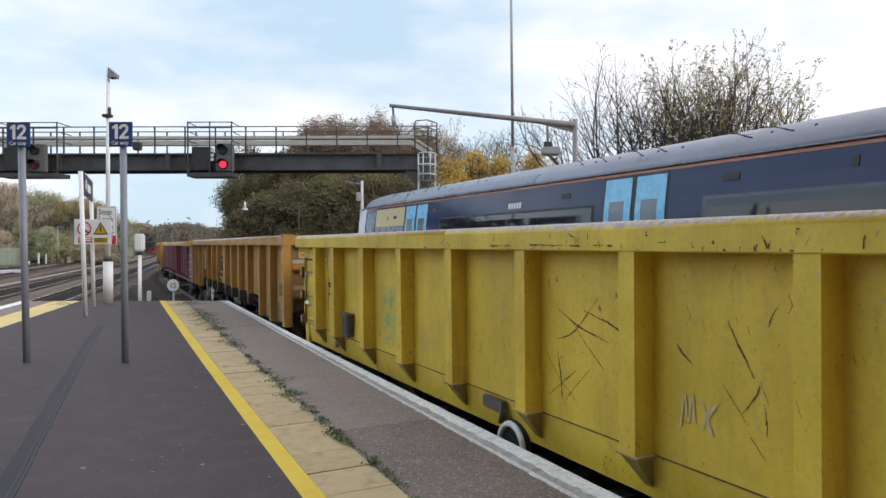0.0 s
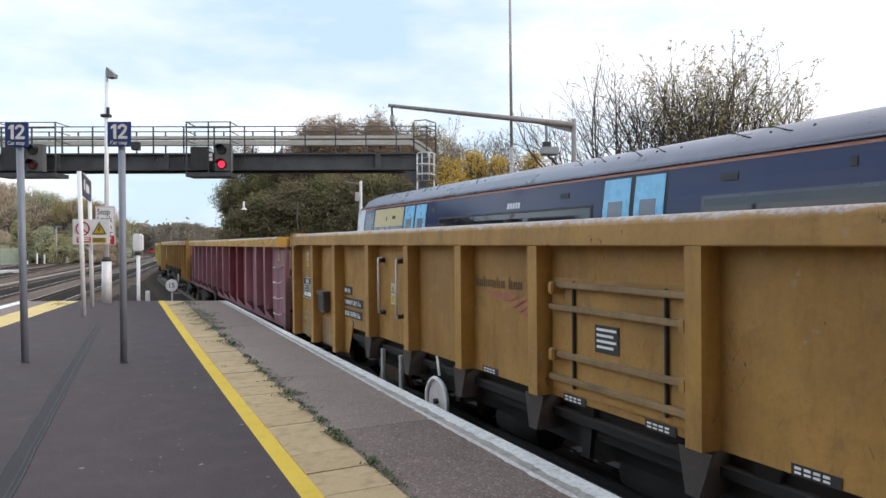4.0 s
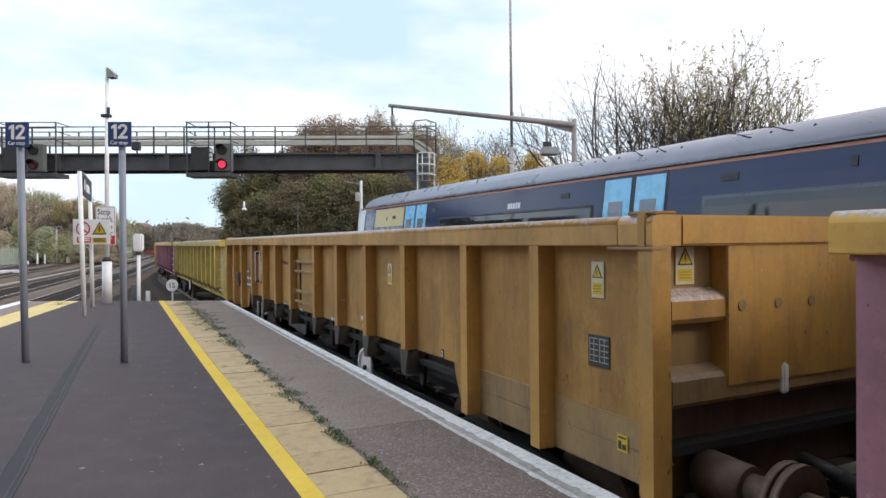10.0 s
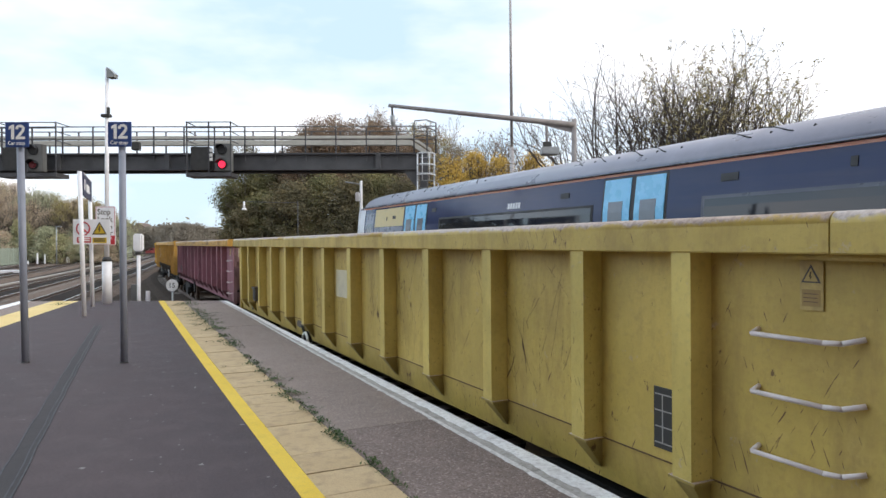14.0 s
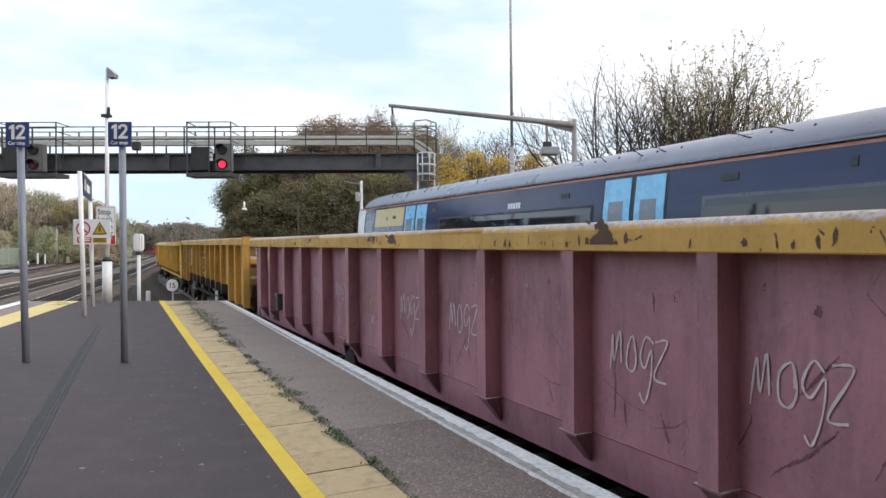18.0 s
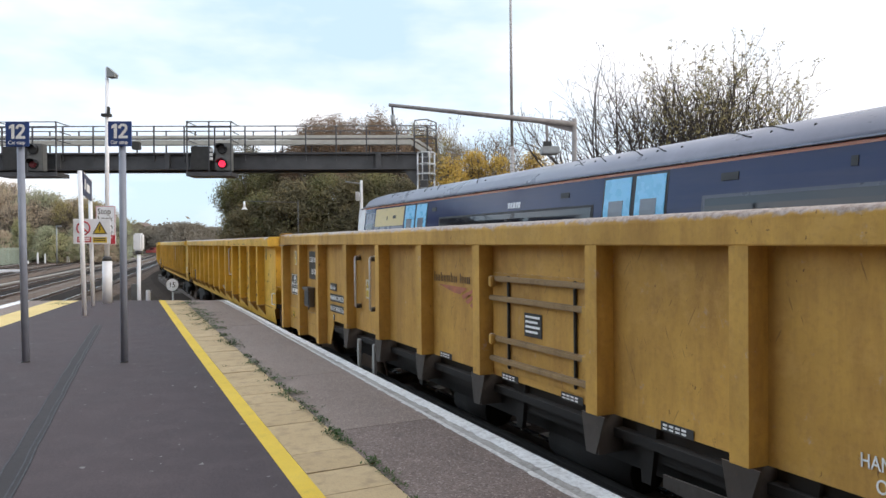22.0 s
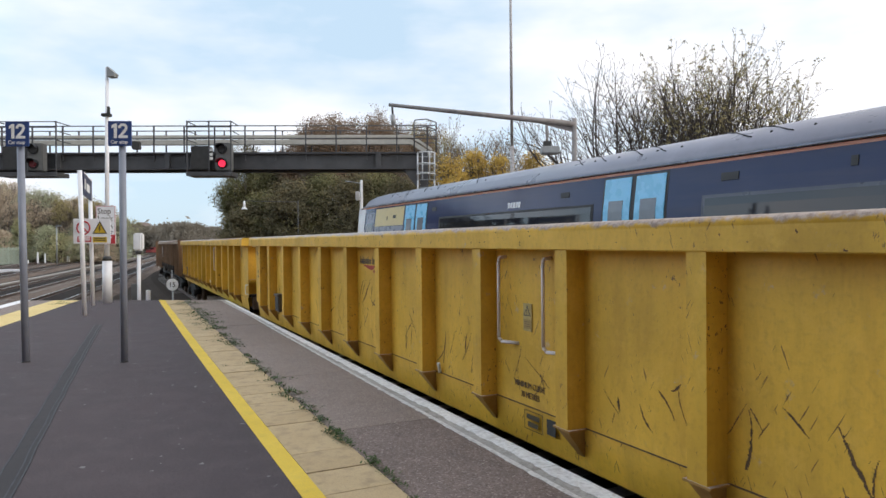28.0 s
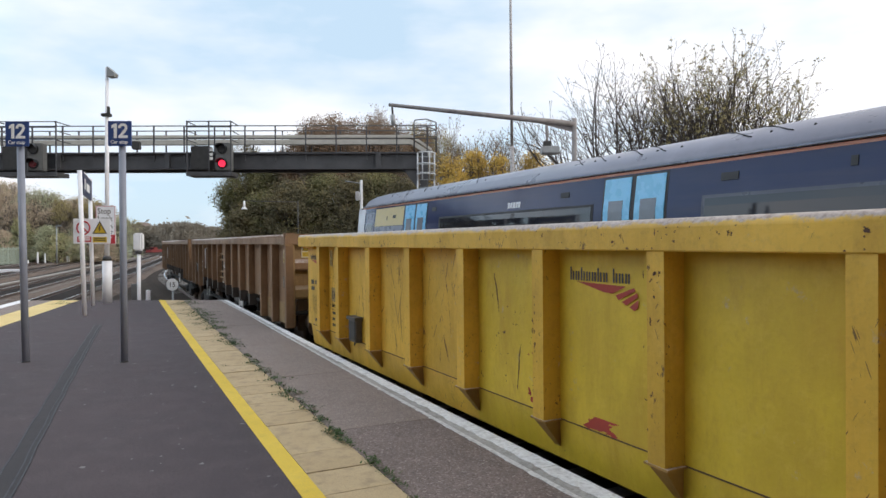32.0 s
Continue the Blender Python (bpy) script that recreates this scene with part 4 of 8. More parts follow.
def grain(seed, u, v):
    """Smooth value noise, 0 to 1, on arrays of places."""
    iu, iv = np.floor(u).astype(np.int64), np.floor(v).astype(np.int64)
    fu, fv = u - iu, v - iv
    fu, fv = fu * fu * (3 - 2 * fu), fv * fv * (3 - 2 * fv)

    def at(a, b):
        h = (a * 374761393 + b * 668265263 + seed * 144269504) & 0x7FFFFFFF
        h = ((h ^ (h >> 13)) * 1274126177) & 0x7FFFFFFF
        return ((h ^ (h >> 16)) & 0xFFFF) / 65535.0
    return (at(iu, iv) * (1 - fu) + at(iu + 1, iv) * fu) * (1 - fv) + (at(iu, iv + 1) * (1 - fu) + at(iu + 1, iv + 1) * fu) * fv


def fractal(seed, u, v):
    return (grain(seed, u, v) + 0.5 * grain(seed + 1, u * 2.1, v * 2.1) + 0.25 * grain(seed + 2, u * 4.3, v * 4.3) + 0.13 * grain(seed + 3, u * 9.1, v * 9.1)) / 1.88


def flaking(w, y0, y1, z0, z1, seed, strokes=0, wide=0.006, blots=0.0, specks=0.0, material=None, out=0.0024, long=(0.15, 0.5), steep=0.3, cross=0.35, size=(0.10, 0.14), cell=0.0055, low=0.0):
    """Paint gone from a sheet in ragged scrapes, blots and specks, from y1 to y0 along the side."""
    rnd = random.Random(seed)
    us, vs = np.arange(0, y1 - y0, cell), np.arange(0, z1 - z0, cell)
    U, V = np.meshgrid(us, vs)
    F = np.full(U.shape, -1.0)
    fine = fractal(seed, U / 0.022, V / 0.022)
    edge_in = np.minimum(np.minimum(U, us[-1] - U) / 0.10, np.minimum(V, vs[-1] - V) / 0.05)
    if blots:
        F = np.maximum(F, (fractal(seed + 9, U / size[0], V / size[1]) - (0.80 - blots) - 0.10 * np.clip(1 - edge_in, 0, 1)) * 0.2 + (fine - 0.5) * 0.03)
    if specks:
        F = np.maximum(F, fractal(seed + 17, U / 0.03, V / 0.045) + 0.25 * fractal(seed + 23, U / 0.5, V / 0.3) - (1.0 - specks))
    for _ in range(strokes):
        x, z = rnd.uniform(0.06, us[-1] - 0.06), vs[-1] * (rnd.uniform(0.1, 0.95) if rnd.random() > low else rnd.uniform(0.08, 0.45))
        a = rnd.gauss(1.57, steep) if rnd.random() > cross else rnd.choice((0.75, 2.3)) + rnd.gauss(0, 0.2)
        length, peak = rnd.uniform(*long), rnd.uniform(0.2, 0.8)
        thick = wide * rnd.choice((0.35, 0.5, 0.7, 1.0, 1.5))
        n = 10
        for i in range(n):
            u = (i + 0.5) / n
            a += rnd.gauss(0, 0.10)
            x2, z2 = x + math.cos(a) * length / n, z - math.sin(a) * length / n
            half = thick * (u / peak if u < peak else (1 - u) / (1 - peak)) ** 0.7
            pad = half * 2 + 2 * cell
            i0, i1 = int(max(0, (min(x, x2) - pad) / cell)), int(max(0, (max(x, x2) + pad) / cell)) + 1
            j0, j1 = int(max(0, (min(z, z2) - pad) / cell)), int(max(0, (max(z, z2) + pad) / cell)) + 1
            if i0 < len(us) and j0 < len(vs):
                su, sv = U[j0:j1, i0:i1], V[j0:j1, i0:i1]
                dx, dz = x2 - x, z2 - z
                t = np.clip(((su - x) * dx + (sv - z) * dz) / (dx * dx + dz * dz), 0, 1)
                d = np.hypot(su - x - t * dx, sv - z - t * dz)
                F[j0:j1, i0:i1] = np.maximum(F[j0:j1, i0:i1], half * (0.1 + 1.9 * fine[j0:j1, i0:i1]) - d + 0.0012)
            x, z = x2, z2
    jit = np.random.RandomState(seed % 9999)
    m = on_side(y1, z0, out)
    index, verts, faces = {}, [], []
    ju, jv = jit.uniform(-0.3, 0.3, (len(vs) + 1, len(us) + 1)), jit.uniform(-0.3, 0.3, (len(vs) + 1, len(us) + 1))
    for j, i in zip(*np.nonzero(F > 0)):
        quad = []
        for c in ((j, i), (j, i + 1), (j + 1, i + 1), (j + 1, i)):
            if c not in index:
                index[c] = len(verts)
                verts.append(m @ Vector(((c[1] + ju[c]) * cell, (c[0] + jv[c]) * cell, 0)))
            quad.append(index[c])
        faces.append(quad)
    me = bpy.data.meshes.new("flaked_paint")
    me.from_pydata(verts, [], faces)
    me.materials.append(material or RUST_MARK)
    tagged(part("flaked_paint", me, None, w, "rusty flaked and scraped paint"), kind="stuff")


def rust_patch(w, y, z, size, seed, tall=0.6, material=None):
    """A flaked patch with a ragged outline."""
    out = 0.0024 if z < LEDGE - 0.05 else 0.1625
    flaking(w, y - size, y + size, z - size * tall, z + size * tall, seed, blots=0.30, size=(size * 1.1, size * tall * 1.1), material=material, out=out, cell=min(0.0055, size * tall / 6))


def smudge(w, y, z, wide, tall, count, seed, material):
    """Rubbed-out chalk: many small slanting dabs that gather in strokes."""
    rnd = random.Random(seed)
    bm = bmesh.new()
    m = on_side(y, z, 0.0022)
    for _ in range(count):
        px, py = rnd.gauss(0, wide * 0.5), rnd.gauss(0, tall)
        if noise.noise((px * 9 + seed, py * 7, seed)) < rnd.uniform(-0.25, 0.25) or abs(px) > wide * 1.1 or abs(py) > tall * 2:
            continue
        a, l, t = rnd.gauss(0.9, 0.7), rnd.uniform(0.006, 0.032), rnd.uniform(0.002, 0.006)
        d, n = Vector((math.cos(a) * l, math.sin(a) * l, 0)), Vector((-math.sin(a) * t, math.cos(a) * t, 0))
        c = Vector((px, py, rnd.uniform(0, 0.0006)))
        bm.faces.new([bm.verts.new(m @ (c + v)) for v in (-d, -d * 0.3 - n, d * 0.6 - n * 0.7, d, d * 0.2 + n)])
    tagged(part("chalk_smudge", bm, material, w, "rubbed-out chalk scrawl"), kind="stuff")


RUST_MARK = plain("rust_mark", (0.115, 0.060, 0.036), 0.85, vary=0.4, scale=20)


def bogie(parent, y):
    b = part("bogie", box(bmesh.new(), -0.9, 0.9, -0.2, 0.2, 0.45, 0.72, 0.03, m=Matrix.Translation((0, y, 0))), UNDER, parent, "grimy bogie bolster")
    for sx in (-1, 1):
        bm = bmesh.new()
        prism(bm, [(y - 1.35, 0.62), (y - 1.2, 0.40), (y - 0.75, 0.40), (y - 0.45, 0.26), (y + 0.45, 0.26), (y + 0.75, 0.40), (y + 1.2, 0.40), (y + 1.35, 0.62), (y + 0.6, 0.78), (y - 0.6, 0.78)], "x", sx * 0.98, sx * 1.09)
        part("side_frame", bm, UNDER, b)
        for dy in (-1.0, 1.0):
            bm = bmesh.new()
            disc(bm, (sx * 1.12, y + dy, 0.46), 0.13, (1, 0, 0), 0.1, 12)
            box(bm, sx * 1.0 - 0.12, sx * 1.0 + 0.12, y + dy - 0.2, y + dy + 0.2, 0.40, 0.62)
            part("axle_box", bm, UNDER, b)
    for dy in (-1.0, 1.0):
        w = new("wheelset", WHEELSET)
        w.parent = b
        w.location = (0, y + dy, 0.46)
        WHEELSETS.append((w, y + dy))
    return b


def make_wheelset():
    bm = bmesh.new()
    rod(bm, (-1.0, 0, 0), (1.0, 0, 0), 0.08, seg=10)
    for sx in (-1, 1):
        disc(bm, (sx * 0.78, 0, 0), 0.46, (1, 0, 0), 0.12, 28)
        disc(bm, (sx * 0.71, 0, 0), 0.488, (1, 0, 0), 0.03, 28)
        disc(bm, (sx * 0.86, 0, 0), 0.15, (1, 0, 0), 0.1, 12)
    return mesh_of("wheelset", bm, BUFFER_STEEL)


WHEELSET = make_wheelset()
WHEELSETS, WAGONS = [], {}


def buffers(w):
    for end in (-1, 1):
        y = end * WAGON_L / 2
        for x in (-0.87, 0.87):
            bm = bmesh.new()
            rod(bm, (x, y - end * 0.05, 1.06), (x, y + end * 0.30, 1.06), 0.15, 0.135, 16)
            rod(bm, (x, y + end * 0.28, 1.06), (x, y + end * 0.50, 1.06), 0.095, seg=14)
            part("buffer_shank", bm, BUFFER_STEEL, w)
            bm = bmesh.new()
            disc(bm, (x, y + end * 0.535, 1.06), 0.235, (0, 1, 0), 0.05, 24)
            part("buffer_head", bm, BUFFER_STEEL, w, "dull steel buffer head")
        bm = bmesh.new()
        tube(bm, [(0, y, 1.03), (0, y + end * 0.3, 0.98), (0, y + end * 0.57, 0.93)], 0.05, 6)
        part("coupling", bm, STEEL_DARK, w)
        bm = bmesh.new()
        tube(bm, [(0.35 * end, y, 0.9), (0.37 * end, y + end * 0.2, 0.7), (0.3 * end, y + end * 0.4, 0.62), (0.2 * end, y + end * 0.56, 0.75)], 0.022, 6)
        part("brake_hose", bm, RUBBER, w)


def shell(w, paint, rim, rib_paint, panel_z, low, patches=()):
    """Far side, floor, ends' backs and the near side's panels between the ribs' lines."""
    h = WAGON_L / 2
    part("far_side", box(bmesh.new(), -SIDE - 0.008, -SIDE, -h, h, low(0), TOP - 0.06), paint, w)
    part("floor_plate", box(bmesh.new(), SIDE + 0.02, -SIDE - 0.02, -h + 0.03, h - 0.03, 1.20, 1.26), UNDER, w, "rusty dark wagon floor")
    part("underframe", box(bmesh.new(), -0.95, 0.95, -h + 0.3, h - 0.3, 0.92, 1.19), UNDER, w, "grimy underframe")


def rim_rail(w, paint, joints, out=0.105, TOP=TOP, LEDGE=LEDGE, end=0.09):
    """The box-section rim: near side in lengths, then the far side and both ends."""
    h = WAGON_L / 2
    ys = [-h - 0.03, *joints, h + 0.03]
    for a, b in zip(ys, ys[1:]):
        bm = bmesh.new()
        arc = [(SIDE - out + 0.06 * (1 - math.cos(q)), TOP - 0.055 + 0.055 * math.sin(q)) for q in np.linspace(0, math.pi / 2, 6)]
        prism(bm, [(SIDE - out + 0.006, LEDGE), (SIDE - out, LEDGE + 0.008)] + arc + [(SIDE + 0.09, TOP), (SIDE + 0.09, LEDGE)], "y", a + 0.004, b - 0.004)
        for f in bm.faces:
            f.smooth = len(f.verts) == 4 and f.calc_center_median().z > TOP - 0.056
        part("top_rail", bm, paint, w)
    bm = bmesh.new()
    prism(bm, [(-SIDE + out, LEDGE), (-SIDE + out, TOP), (-SIDE - 0.09, TOP), (-SIDE - 0.09, LEDGE)], "y", -h - 0.03, h + 0.03)
    part("far_rail", bm, paint, w)
    for e in (-1, 1):
        bm = bmesh.new()
        y0, y1 = sorted((e * (h + end), e * (h + end - 0.17)))
        box(bm, SIDE + 0.094, -SIDE - 0.094, y0, y1, LEDGE, TOP, 0.012)
        part("end_rail", bm, paint, w)


def side_panels(w, paint, ribs, low, patches=(), alt=None, LEDGE=LEDGE):
    """Each sheet between two ribs, with its fold and its lower skirt."""
    h = WAGON_L / 2
    ys = [-h, *ribs, h]
    for i, (a, b) in enumerate(zip(ys, ys[1:])):
        mat = alt if (alt is not None and i in patches) else paint
        z0 = low((a + b) / 2)
        bm = bmesh.new()
        if z0 < FOLD - 0.05:
            box(bm, SIDE, SIDE + 0.010, a, b, FOLD, LEDGE + 0.02)
            a2, b2_ = (a + 0.16 if i == 0 else a), (b - 0.16 if i == len(ys) - 2 else b)
            sk = bmesh.new()
            prism(sk, [(SIDE + 0.001, FOLD), (SIDE + 0.05, z0), (SIDE + 0.058, z0), (SIDE + 0.009, FOLD)], "y", a2, b2_)
            part("side_skirt", sk, paint if mat is PURPLE_DARK else mat, w)
            part("fold_seam", box(bmesh.new(), SIDE - 0.004, SIDE + 0.002, a2 + 0.09, b2_ - 0.09, FOLD - 0.006, FOLD + 0.004), PURPLE_DARK if paint is PURPLE else RUST_THIN, w)
        else:
            box(bm, SIDE, SIDE + 0.010, a, b, z0, LEDGE + 0.02)
        part("side_panel", bm, mat, w)


def post(w, y, wide, z0, z1, paint, out=0.10, foot=True, foot_paint=None):
    """A pressed rib: sloped cheeks, a flat face and a gusset at its foot."""
    bm = bmesh.new()
    c = 0.012
    prism(bm, [(y - wide / 2 - c, SIDE + 0.001), (y - wide / 2, SIDE - out), (y + wide / 2, SIDE - out), (y + wide / 2 + c, SIDE + 0.001)], "z", z0, z1)
    for v in bm.verts:
        v.co = Vector((v.co.y, v.co.x, v.co.z))
    r = part("rib", bm, paint, w)
    if foot and foot_paint:
        # a deep hanging bracket that narrows downwards
        bm = bmesh.new()
        prism(bm, [(y - wide / 2 - 0.06, z0), (y + wide / 2 + 0.06, z0), (y + wide / 2 + 0.01, z0 - 0.27), (y - wide / 2 + 0.03, z0 - 0.27)], "x", SIDE - out + 0.01, SIDE - out + 0.02)
        prism(bm, [(SIDE - out + 0.02, z0), (SIDE + 0.15, z0), (SIDE + 0.15, z0 - 0.27), (SIDE - out + 0.02, z0 - 0.27)], "y", y - 0.05, y - 0.04)
        tagged(part("rib_foot", bm, foot_paint, r), kind="stuff")
    elif foot:
        bm = bmesh.new()
        box(bm, SIDE - out - 0.006, SIDE, y - wide / 2 - 0.03, y + wide / 2 + 0.03, z0 - 0.014, z0)
        v = [bm.verts.new(c) for c in ((SIDE - out + 0.005, y - wide / 2, z0 - 0.014), (SIDE - out + 0.005, y + wide / 2, z0 - 0.014), (SIDE + 0.03, y + 0.035, z0 - 0.23), (SIDE + 0.03, y - 0.035, z0 - 0.23), (SIDE + 0.03, y - wide / 2, z0 - 0.014), (SIDE + 0.03, y + wide / 2, z0 - 0.014))]
        for q in ((0, 1, 2, 3), (0, 3, 4), (1, 5, 2)):
            bm.faces.new([v[c] for c in q])
        part("rib_foot", bm, FEET.get(paint, paint), r)
    return r


def end_wall(w, paint, e, style):
    """The wagon's end: a sheet with pressed bands (style 0) or a frame with recesses (1) or a post (2)."""
    h = WAGON_L / 2
    y = e * h
    t = 0.03
    paint = END_MAROON if paint is PURPLE else paint
    if style == 0:
        for z0, z1, d in ((2.05, LEDGE + 0.02, 0.0), (1.88, 2.05, 0.16), (1.62, 1.88, 0.0), (1.24, 1.62, 0.05)):
            a, b = sorted((y - e * d, y - e * (d + t)))
            part("end_sheet", box(bmesh.new(), SIDE + 0.04, -SIDE - 0.04, a, b, z0, z1), paint, w)
        for z in (2.05, 1.88, 1.62):
            a, b = sorted((y + e * 0.004, y - e * 0.2))
            part("end_band", box(bmesh.new(), SIDE + 0.05, -SIDE - 0.05, a, b, z - 0.012, z + 0.012), paint, w)
        a, b = sorted((y, y - e * 0.2))
        part("corner_post", box(bmesh.new(), SIDE + 0.001, SIDE + 0.10, a, b, 0.86, LEDGE + 0.02, 0.012), paint, w)
        part("corner_post", box(bmesh.new(), -SIDE - 0.10, -SIDE - 0.001, a, b, 0.86, LEDGE + 0.02, 0.012), paint, w)
    elif style == 1:
        # a flush middle plate between two shallow recesses, each crossed by rounded bands
        a, b = sorted((y - e * 0.13, y - e * 0.16))
        part("end_sheet", box(bmesh.new(), SIDE + 0.04, -SIDE - 0.04, a, b, 1.48, 2.525), DOOR_DIRT, w)
        for x0 in (SIDE + 0.045, -SIDE - 0.51):
            a = y - e * 0.13
            part("end_band", prism(bmesh.new(), [(a, 2.235), (y - e * 0.03, 2.195), (y - e * 0.005, 2.165), (y - e * 0.005, 2.055), (y - e * 0.03, 2.025), (a, 2.005)], "x", x0, x0 + 0.465), paint, w, "rounded end band")
        a, b = sorted((y - e * 0.008, y - e * 0.14))
        part("end_cheek", box(bmesh.new(), SIDE + 0.002, SIDE + 0.045, a, b, 0.97, 2.52, 0.006), DOOR_DIRT, w)
        a = y - e * 0.13
        part("end_sill", prism(bmesh.new(), [(a, 1.74), (y - e * 0.03, 1.70), (y - e * 0.004, 1.67), (y - e * 0.004, 1.53), (y - e * 0.03, 1.50), (a, 1.50)], "x", SIDE + 0.046, -SIDE - 0.046), DOOR_DIRT, w, "grimy end sill")
        a, b = sorted((y + e * 0.010, y - e * 0.13))
        eb = part("end_plate", box(bmesh.new(), SIDE + 0.51, -SIDE - 0.51, a, b, 1.60, 2.60, 0.008), paint, w, "dirty flush end plate")
        for x in (-0.60, -0.25, 0.09):
            part("end_stud", disc(bmesh.new(), (x, y + e * 0.012, 2.12), 0.036, (0, 1, 0), 0.010, 16), DOOR_DIRT, eb)
        a, b = sorted((e * 8.13, e * 8.205))
        part("corner_strap", box(bmesh.new(), SIDE - 0.148, SIDE - 0.02, a, b, 2.50, 2.708, 0.008), paint, w)
        a, b = sorted((e * 8.02, e * 8.26))
        part("corner_cap", box(bmesh.new(), SIDE - 0.13, SIDE + 0.06, a, b, 2.702, 2.722, 0.008), paint, w, "dusty corner cap")
        a, b = sorted((e * 7.86, e * 8.26))
        part("corner_gusset", box(bmesh.new(), SIDE - 0.152, SIDE + 0.02, a, b, 2.488, 2.506, 0.004), DOOR_DIRT, w)
    else:
        a, b = sorted((y - e * 0.22, y - e * 0.25))
        part("end_sheet", box(bmesh.new(), SIDE + 0.04, -SIDE - 0.04, a, b, 1.60, LEDGE + 0.02), paint, w)
        a, b = sorted((y - e * 0.3, y - e * 0.33))
        part("end_lower_sheet", box(bmesh.new(), SIDE + 0.04, -SIDE - 0.04, a, b, 0.95, 1.60), paint, w)
        a, b = sorted((y - e * 0.10, y - e * 0.25))
        part("end_sill", box(bmesh.new(), SIDE + 0.06, -SIDE - 0.06, a, b, 1.56, 1.63), paint, w)
        for x in (-0.45, 0.45):
            a, b = sorted((y - e * 0.04, y - e * 0.24))
            part("end_post", box(bmesh.new(), x - 0.09, x + 0.09, a, b, 0.95, LEDGE + 0.02, 0.015), paint, w)
    a, b = sorted((y - e * 0.02, y - e * 0.25))
    top = 1.22 if style != 1 else 1.48
    if style == 1:
        a, b = sorted((y - e * 0.16, y - e * 0.32))
    part("headstock", box(bmesh.new(), SIDE + 0.12, -SIDE - 0.12, a, b, 0.88, top, 0.015), END_GRIME if style != 0 else paint, w, "grimy headstock")
    # the white lamp bracket
    lx, lz = (-0.35, 1.72) if style == 0 else (-0.19, 1.50) if style == 1 else (-0.45, 1.72)
    a, b = sorted((y + e * 0.03, y - e * 0.02))
    part("lamp_bracket", box(bmesh.new(), lx - 0.03, lx + 0.03, a, b, lz, lz + 0.21, 0.015), WHITE_PAINT, w, "white lamp bracket")


def base_wagon(k, label, group="freight wagons"):
    w = thing("box_wagon", label, "freight wagon", wagon_pose(k, 0), group)
    WAGONS[k] = w
    buffers(w)
    for y in (-6.0, 6.0):
        bogie(w, y)
    return w


RIBS_A = [-7.01, -6.07, -4.83, -3.59, -2.36, -1.13, 0.09, 1.31, 2.55, 3.77, 4.99, 6.22, 7.15]
RIBS_J = [-8.19, -7.00, -5.86, -4.43, -3.18, -1.97, -0.78, 0.80, 2.02, 3.23, 4.45, 5.82, 6.94, 8.11]


